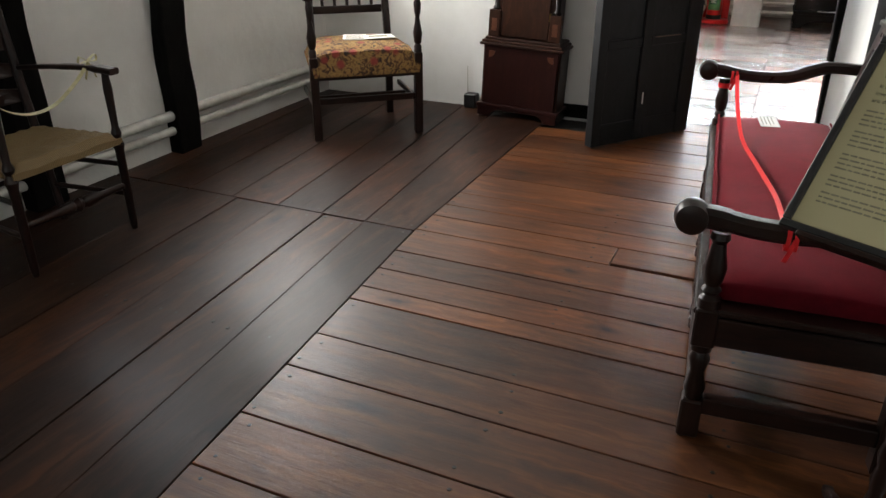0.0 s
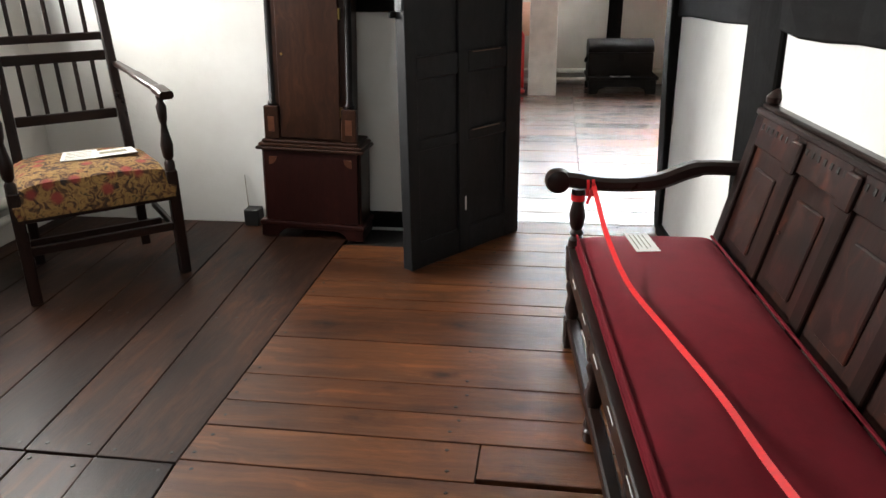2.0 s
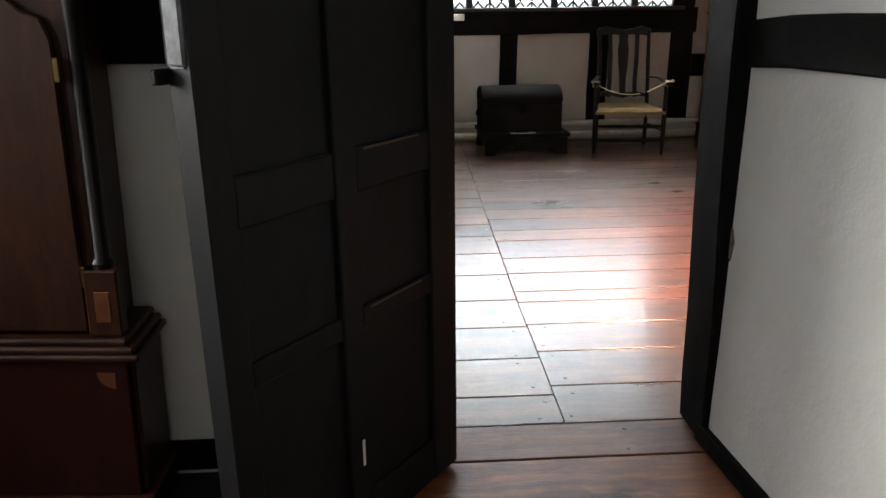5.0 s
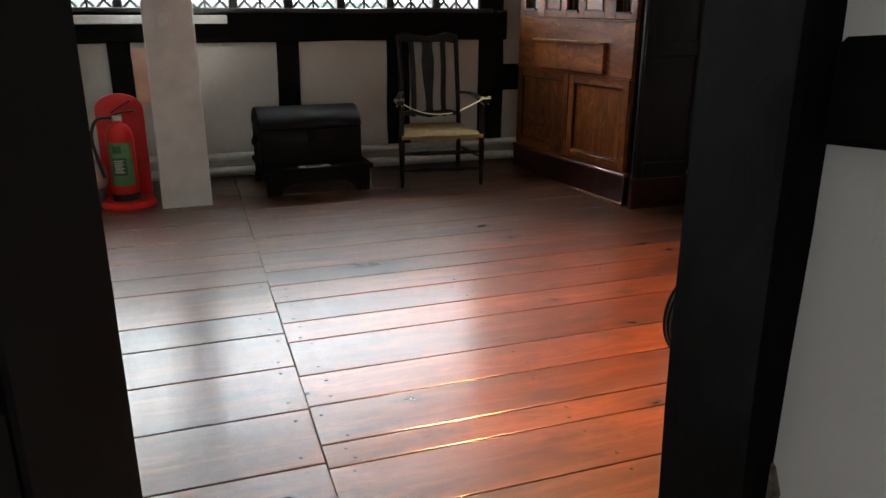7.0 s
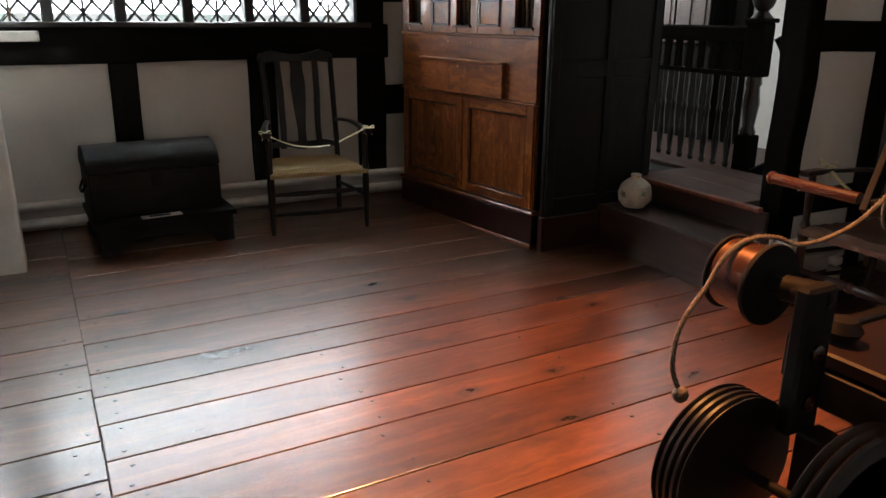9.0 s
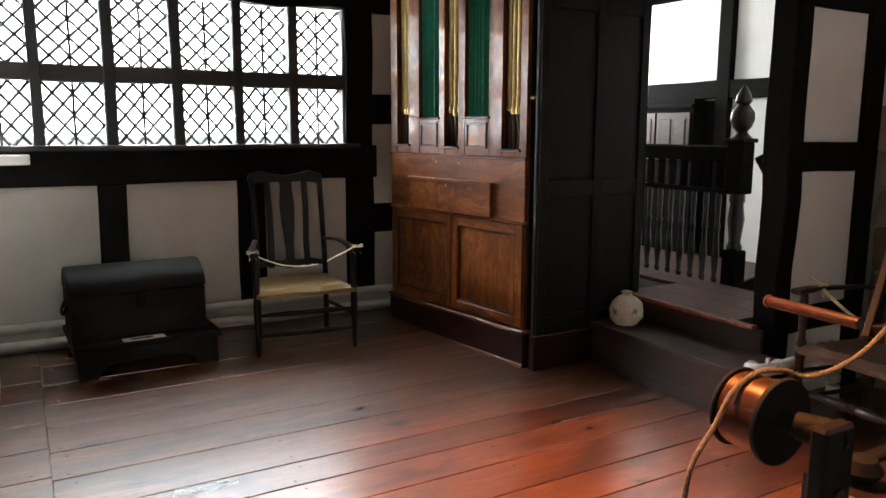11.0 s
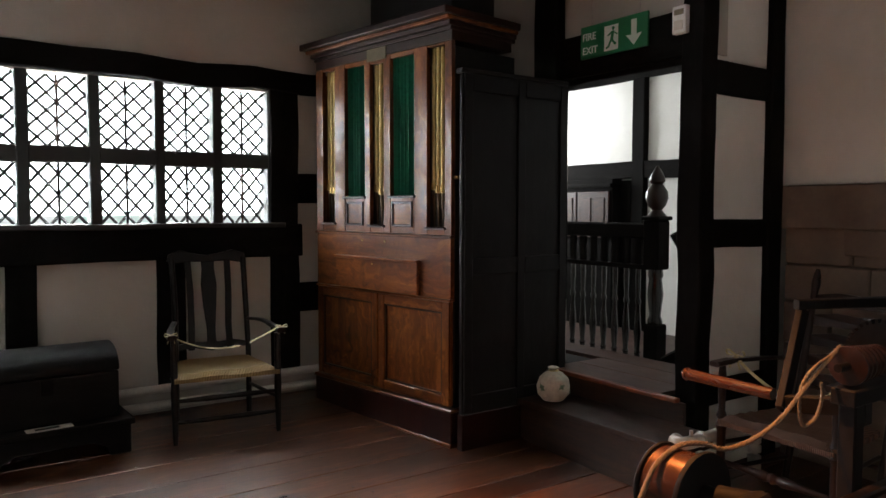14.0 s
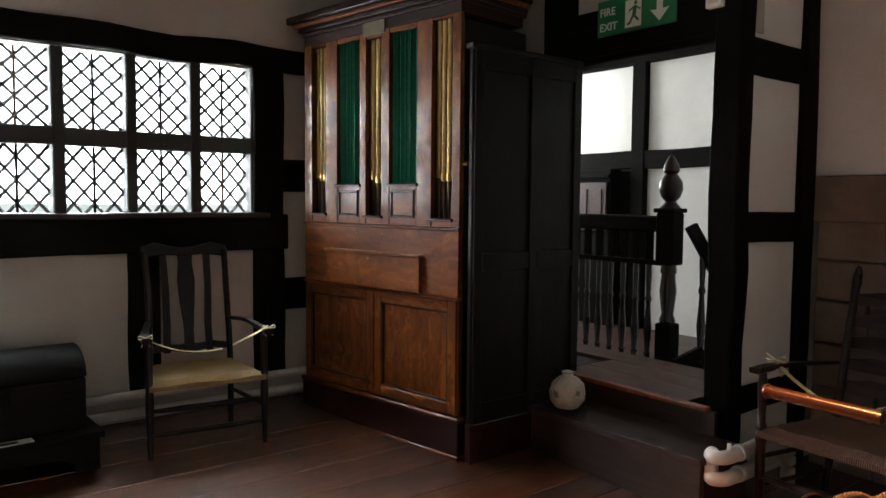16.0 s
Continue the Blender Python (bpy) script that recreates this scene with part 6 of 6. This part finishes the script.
# ---- upholstered armchair ----
def tapestry_chair(place, turn):
    ch = thing("armchair", place, turn, "dark spindle-back armchair with a floral tapestry seat", "chair")
    ch.scale = (1.04, 1.14, 1.10)
    w, d = 0.355, 0.54
    for s in (-1, 1):
        part("leg", slab(s * w - 0.027, s * w + 0.027, -0.027, 0.027, 0, 0.53, 0.006), DARKWOOD, ch)
        part("arm_post", turned((s * w, 0, 0.53), (s * w, 0, 0.88), [(0, 0.026), (0.10, 0.026), (0.14, 0.017), (0.18, 0.026), (0.34, 0.032), (0.5, 0.020), (0.62, 0.014), (0.70, 0.022), (0.86, 0.026), (0.92, 0.015), (1, 0.02)]), DARKWOOD, ch, "", True)
        part("arm", sweep(curve_points([(s * 0.295, d + 0.09, 0.97), (s * 0.31, d - 0.18, 0.955), (s * 0.345, 0.10, 0.92), (s * 0.365, -0.03, 0.90), (s * 0.37, -0.08, 0.89)]), rect(0.062, 0.034, 0.5), (0, 0, 1), None, [0.7] * 10 + [0.85] * 10 + [1.1] * 13), DARKWOOD_Y, ch, "", True)
        part("back_post", sweep(curve_points([(s * 0.28, d, 0), (s * 0.28, d, 0.50), (s * 0.275, d + 0.10, 1.0), (s * 0.27, d + 0.22, 1.52)]), rect(0.05, 0.045, 0.3), (0, 1, 0)), DARKWOOD, ch)
        part("stretcher", slab(s * w - 0.012, s * w + 0.012, 0.02, d, 0.20, 0.235, 0.003), DARKWOOD_Y, ch)
        part("seat_rail", slab(s * 0.30 - 0.014, s * 0.30 + 0.014, 0.02, d, 0.40, 0.46, 0.003), DARKWOOD_Y, ch)
    part("stretcher", slab(-0.32, 0.32, 0.20, 0.225, 0.20, 0.235, 0.003), DARKWOOD_X, ch)
    part("stretcher", slab(-0.335, 0.335, -0.012, 0.012, 0.23, 0.27, 0.003), DARKWOOD_X, ch)
    part("seat_rail", slab(-0.335, 0.335, -0.02, 0.012, 0.385, 0.44, 0.004), DARKWOOD_X, ch)

    def back_y(z):
        return d + 0.002 + max(0.0, z - 0.50) * 0.21
    for z, h in ((0.70, 0.05), (0.99, 0.05), (1.09, 0.04), (1.40, 0.08)):
        part("back_rail", slab(-0.25, 0.25, back_y(z) - 0.006, back_y(z) + 0.018, z, z + h, 0.004), DARKWOOD_X, ch)
    for z0, z1 in ((0.74, 1.0), (1.12, 1.41)):
        for k in range(5):
            x = -0.18 + 0.09 * k
            part("spindle", sweep([Vector((x, back_y(z0) + 0.006, z0)), Vector((x, back_y(z1) + 0.006, z1))], rect(0.022, 0.012, 0.3), (0, 1, 0)), DARKWOOD, ch)
    bm = bmesh.new()
    n = 16
    for i in range(n + 1):
        for j in range(n + 1):
            u, q = i / n * 2 - 1, j / n * 2 - 1
            puff = (1 - abs(u) ** 5) * (1 - abs(q) ** 5)
            x = u * (0.37 - 0.03 * (q + 1) / 2) * (1 + 0.02 * (1 - q * q))
            y = 0.27 + q * 0.30
            bm.verts.new((x, y, 0.465 + 0.115 * puff ** 0.40 + 0.006 * noise.noise(Vector((x * 7, y * 7, 0)))))
    bm.verts.ensure_lookup_table()
    for i in range(n):
        for j in range(n):
            a = i * (n + 1) + j
            bm.faces.new([bm.verts[k] for k in (a, a + n + 1, a + n + 2, a + 1)])
    low = bmesh.ops.extrude_face_region(bm, geom=bm.faces[:])
    for v in [g for g in low["geom"] if isinstance(g, bmesh.types.BMVert)]:
        v.co.z = 0.405
        v.co.x *= 0.96
    bmesh.ops.recalc_face_normals(bm, faces=bm.faces[:])
    part("seat", bm, TAPESTRY, ch, "floral tapestry seat cushion", True)
    return ch


ACX, ACY, ACT = -1.955, 4.885, 41
tapestry_chair((ACX, ACY, 0), ACT)
leaf = thing("leaflet", (-2.13, 5.16, 0.645), 30, "printed white leaflet lying on the chair seat", "leaflet")
part("sheet", slab(-0.15, 0.02, -0.10, 0.11, 0, 0.004), PAPER, leaf)
part("sheet", slab(0.0, 0.21, -0.11, 0.04, 0.004, 0.008, 0, pose(0, 0, 0, 0, 0, 12)), PAPER, leaf)
bm = bmesh.new()
for k in range(5):
    box(bm, -0.13, 0.0, -0.08 + 0.035 * k, -0.068 + 0.035 * k, 0.0042, 0.0046)
part("print_line", bm, INKGREY, leaf)
part("printed_picture", slab(0.03, 0.17, -0.06, 0.0, 0.0082, 0.0086, 0, pose(0, 0, 0, 0, 0, 12)), INKGREY, leaf)

ladder_chair((-2.27, 2.64, 0), 90, RUSH_DIM, "dark turned armchair with a worn straw rush seat", 1, 5, 1.12, 1.22)
# ---- panelled settle with red cushion ----
# local x from the far end towards the near end, local y towards the wall
far_leg, near_leg = Vector((0.42, 4.51)), Vector((0.605, 2.45))
run = near_leg - far_leg
SL = run.length
settle = thing("settle", (far_leg.x, far_leg.y, 0), math.degrees(math.atan2(run.y, run.x)), "carved dark oak panelled settle beside the wall", "settle")
SD = 0.56
legs = [(0.0, 0.030), (0.10, 0.030), (0.12, 0.022), (0.15, 0.032), (0.30, 0.020), (0.45, 0.034), (0.60, 0.022), (0.72, 0.033), (0.78, 0.022), (0.80, 0.032), (1.0, 0.032)]
post = [(0.0, 0.032), (0.12, 0.032), (0.18, 0.020), (0.24, 0.030), (0.30, 0.020), (0.36, 0.028), (0.55, 0.034), (0.75, 0.024), (0.86, 0.020), (0.92, 0.030), (1.0, 0.026)]
for x in (0.0, SL / 3, SL * 2 / 3, SL):
    part("leg", turned((x, 0, 0.0), (x, 0, 0.40), legs), DARKWOOD, settle, "", True)
for x in (0.0, SL):
    part("foot", slab(x - 0.033, x + 0.033, -0.033, 0.033, 0, 0.14, 0.006), DARKWOOD, settle)
    part("block", slab(x - 0.034, x + 0.034, -0.034, 0.034, 0.34, 0.47, 0.006), DARKWOOD, settle)
    part("arm_post", turned((x, 0, 0.47), (x, 0, 0.715), post), DARKWOOD, settle, "", True)
    part("back_leg", slab(x - 0.035, x + 0.035, SD - 0.03, SD + 0.03, 0, 0.44, 0.005), DARKWOOD, settle)
    part("side_rail", slab(x - 0.02, x + 0.02, 0.03, SD - 0.03, 0.345, 0.44, 0.004), DARKWOOD_Y, settle)
    part("side_stretcher", slab(x - 0.022, x + 0.022, 0.03, SD - 0.03, 0.09, 0.15, 0.004), DARKWOOD_Y, settle)
    arm = curve_points([(x, SD + 0.07, 0.80), (x, SD - 0.10, 0.80), (x, 0.30, 0.745), (x, 0.12, 0.737), (x, -0.02, 0.755), (x, -0.07, 0.76)], 8)
    part("arm", sweep(arm, rect(0.066, 0.058, 0.5), (0, 0, 1), None, [0.9] * 8 + [1.05] * 10 + [0.95] * 12 + [1.05] * 11), DARKWOOD_Y, settle, "", True)
    part("arm_scroll", lathe([(0.02, -0.042), (0.045, -0.036), (0.052, -0.01), (0.052, 0.01), (0.045, 0.036), (0.02, 0.042)], 20, Matrix.Translation((x, -0.085, 0.752)) @ pose(0, 0, 0, 0, 90)), DARKWOOD_Y, settle, "scrolled hand rest", True)
part("front_rail", slab(0.034, SL - 0.034, -0.028, 0.016, 0.345, 0.445, 0.006), DARKWOOD_X, settle)
part("front_stretcher", slab(0.03, SL - 0.03, -0.024, 0.024, 0.09, 0.145, 0.008), DARKWOOD_X, settle)
part("back_rail", slab(0.03, SL - 0.03, SD - 0.02, SD + 0.02, 0.36, 0.44, 0.004), DARKWOOD_X, settle)
part("seat_board", slab(-0.02, SL + 0.02, -0.04, SD + 0.02, 0.446, 0.468, 0.005), DARKWOOD_X, settle)
for k in range(6):
    part("chalk_mark", slab(0.2 + 0.3 * k, 0.29 + 0.3 * k, -0.0305, -0.0285, 0.398, 0.403), PAPER, settle, "pale scuff along the rail")
# raked back
rake = Matrix(((1, 0, 0.07, 0), (0, 1, 0.20, SD - 0.012), (0, 0, 1, 0.44), (0, 0, 0, 1)))


def back(name, x0, x1, z0, z1, y0, y1, material, bevel=0.004, label="", parent=None):
    return part(name, slab(x0, x1, y0, y1, z0, z1, bevel, rake), material, parent or settle, label)


NP = 5
pw = (SL - 0.07) / NP
for i in range(NP + 1):
    x = 0.035 + i * pw
    back("stile", x - 0.035, x + 0.035, 0.0, 0.59, -0.012, 0.028, DARKWOOD)
for i in range(NP):
    a, b = 0.07 + i * pw, i * pw + pw
    p = back("panel", a, b, 0.05, 0.48, 0.004, 0.02, PANEL_RED, 0.0, "reddish oak back panel")
    back("raised_field", a + 0.07, b - 0.07, 0.12, 0.41, -0.006, 0.005, PANEL_RED, 0.005, "", p)
    back("carved_rail", a, b, 0.48, 0.59, -0.014, 0.024, PANEL_RED, 0.004, "carved top rail")
    # punched ornament: flat dark squares stand for the shade in the holes
    for k in range(7):
        xx = a + 0.03 + (b - a - 0.06) * k / 6
        back("punched_square", xx - 0.008, xx + 0.008, 0.545, 0.565, -0.0165, -0.0135, SHADOW, 0.0)
for i in range(1, NP):
    x = 0.035 + i * pw
    back("stile_block", x - 0.042, x + 0.042, 0.47, 0.575, -0.03, -0.012, PANEL_RED, 0.006)
back("crest", 0.02, SL + 0.01, 0.59, 0.615, -0.03, 0.035, DARKWOOD_X, 0.006)
back("crest_moulding", 0.03, SL, 0.615, 0.63, -0.018, 0.03, DARKWOOD_X, 0.004)
for x in (0.07, SL - 0.02):
    part("ear", lathe([(0.012, 0), (0.03, 0.01), (0.035, 0.03), (0.022, 0.05), (0.012, 0.06)], 14, rake @ Matrix.Translation((x, 0.005, 0.63))), DARKWOOD, settle, "", True)

# cushion
cushion = thing("seat_cushion", (0, 0, 0), 0, "long red velvet cushion on the settle", "cushion")
cushion.matrix_basis = settle.matrix_basis @ Matrix.Translation((0, 0, 0.468))
bm = bmesh.new()
nx, ny = 40, 14
for i in range(nx + 1):
    for j in range(ny + 1):
        u, q = i / nx * 2 - 1, j / ny * 2 - 1
        e = max(abs(u) ** 18, abs(q) ** 7)
        x = SL / 2 + u * (SL / 2 - 0.045)
        y = 0.265 + q * 0.268
        rr = 0.075 + 0.010 * (1 - q * q) - 0.02 * e + 0.006 * noise.noise(Vector((x * 2.3, y * 5, 1)))
        bm.verts.new((x, y, rr))
bm.verts.ensure_lookup_table()
for i in range(nx):
    for j in range(ny):
        a = i * (ny + 1) + j
        bm.faces.new([bm.verts[k] for k in (a, a + ny + 1, a + ny + 2, a + 1)])
low = bmesh.ops.extrude_face_region(bm, geom=bm.faces[:])
for v in [g for g in low["geom"] if isinstance(g, bmesh.types.BMVert)]:
    v.co.z = 0.002
bmesh.ops.recalc_face_normals(bm, faces=bm.faces[:])
rim = [e for e in bm.edges if e.is_manifold and e.calc_face_angle(0) > 1.0]
bmesh.ops.bevel(bm, geom=rim, offset=0.014, segments=3, affect="EDGES", profile=0.5)
part("cover", bm, VELVET, cushion, "", True)
for y, z in ((-0.003, 0.064), (-0.003, 0.012), (0.533, 0.064)):
    part("piping", rod((0.05, y, z), (SL - 0.05, y, z), 0.0055, None, 8), VELVET, cushion, "", True)
card = thing("caption_card", (0, 0, 0), 0, "small white printed card lying on the red cushion", "card")
card.matrix_basis = settle.matrix_basis @ pose(0.18, 0.225, 0.468 + 0.084, 0, 0, 4)
part("sheet", slab(-0.10, 0.10, -0.04, 0.05, 0, 0.003), PAPER, card)
bm = bmesh.new()
for k in range(4):
    box(bm, -0.08, 0.075 - 0.02 * (k % 2), -0.028 + 0.017 * k, -0.024 + 0.017 * k, 0.003, 0.0034)
part("print_line", bm, INKGREY, card)
# red ribbon from arm to arm
rib = thing("red_ribbon", (0, 0, 0), 0, "red satin ribbon tied from arm to arm over the cushion", "ribbon")
rib.matrix_basis = settle.matrix_basis.copy()
pts = [(0.0, 0.05, 0.757), (0.05, 0.055, 0.735), (0.12, 0.06, 0.70), (0.32, 0.075, 0.62), (0.62, 0.10, 0.57), (0.95, 0.155, 0.562), (1.3, 0.205, 0.567), (1.62, 0.21, 0.60), (1.9, 0.20, 0.67), (SL - 0.02, 0.19, 0.765)]
part("band", sweep(curve_points(pts, 10), rect(0.018, 0.0016, 0.3), (0, -0.35, 1)), RED_RIBBON, rib, "", True)
for x, y in ((0.0, 0.05), (SL, 0.19)):
    bm = bmesh.new()
    for i, k in enumerate((-0.018, 0.002)):
        sweep(curve_points([(x - 0.036, y + k, 0.72), (x - 0.037, y + k, 0.755), (x, y + k, 0.762), (x + 0.037, y + k, 0.755), (x + 0.036, y + k, 0.70), (x, y + k, 0.694), (x - 0.036, y + k, 0.72)], 6), rect(0.002, 0.012, 0.3), (0, 1, 0), bm)
    part("knot", bm, RED_RIBBON, rib, "", True)
    part("tail", sweep(curve_points([(x + 0.035, y, 0.73), (x + 0.046, y - 0.01, 0.70), (x + 0.042, y - 0.02, 0.665)], 8), rect(0.012, 0.0016, 0.3), (1, 0, 0)), RED_RIBBON, rib, "", True)
part("wrap", lathe([(0.0285, 0.0), (0.0285, 0.03)], 16, Matrix.Translation((0.0, 0.0, 0.668))), RED_RIBBON, rib, "", True)

# ---- framed notice on a stand ----
notice = thing("notice_stand", (1.02, 1.98, 0), 0, "framed cream notice with black text on a dark stand", "notice")
NB = Vector((0.735, 2.02, 0.93))
BOARD = pose(NB.x - 1.02, NB.y - 1.98, NB.z, -38, 0, -28)
BW, BH = 0.62, 0.47
bm = bmesh.new()
f = 0.018
for a, b, c, e in ((0, BW, 0, f), (0, BW, BH - f, BH), (0, f, f, BH - f), (BW - f, BW, f, BH - f)):
    box(bm, a, b, -0.014, 0.014, c, e, BOARD)
part("frame", bevelled(bm, 0.003), BLACK, notice, "narrow black frame")
part("sheet", slab(f, BW - f, -0.004, 0.004, f, BH - f, 0, BOARD), CARD, notice, "cream printed card")
part("backing", slab(f, BW - f, 0.005, 0.012, f, BH - f, 0, BOARD), BLACK, notice)
TEXT = [(0.412, 0.0135, "The next three rooms ar"), (0.395, 0.0135, "Crompton rooms.  It was"), (0.378, 0.0135, "that the Crompton family"), (0.353, 0.0135, "It is also where Samuel Cro"), (0.336, 0.0135, "invented the Spinning Mule"), (0.319, 0.0135, "are directly above the Grea")]
for z, s, t in TEXT:
    lettering("letters", t, s, BOARD @ pose(0.045, -0.0045, z, 90), INK, notice, 0.0002)
bm = bmesh.new()
lr = random.Random(8)
for z in (0.296, 0.285, 0.274, 0.263, 0.245, 0.234, 0.223, 0.212, 0.190, 0.179, 0.168, 0.157, 0.138, 0.127, 0.116, 0.097, 0.086, 0.075):
    x = 0.045
    stop = 0.56 - lr.uniform(0, 0.12)
    while x < stop:
        w = lr.uniform(0.007, 0.026)
        box(bm, x, x + w, -0.0047, -0.0041, z, z + 0.0036, BOARD)
        x += w + 0.0032
part("print_line", bm, INKGREY, notice, "lines of small print")
part("tray", slab(0.05, BW - 0.05, -0.03, 0.016, -0.014, -0.002, 0.002, BOARD), DARKWOOD_X, notice)
twist = [(0, 0.022), (0.06, 0.03), (0.1, 0.018)] + [(0.12 + 0.04 * i, 0.017 + 0.007 * (i % 2)) for i in range(18)] + [(0.88, 0.02), (0.94, 0.03), (1.0, 0.022)]
part("post", turned((0.06, 0.10, 0.05), (0.06, 0.10, 1.02), twist), DARKWOOD, notice, "", True)
for a in (90, 210, 330):
    c, s = math.cos(radians(a)), math.sin(radians(a))
    part("foot", sweep(curve_points([(0.0, 0.11, 0.10), (0.10 * c, 0.11 + 0.10 * s, 0.09), (0.20 * c, 0.11 + 0.20 * s, 0.03), (0.24 * c, 0.11 + 0.24 * s, 0.014)]), rect(0.03, 0.026, 0.4)), DARKWOOD_X, notice, "", True)
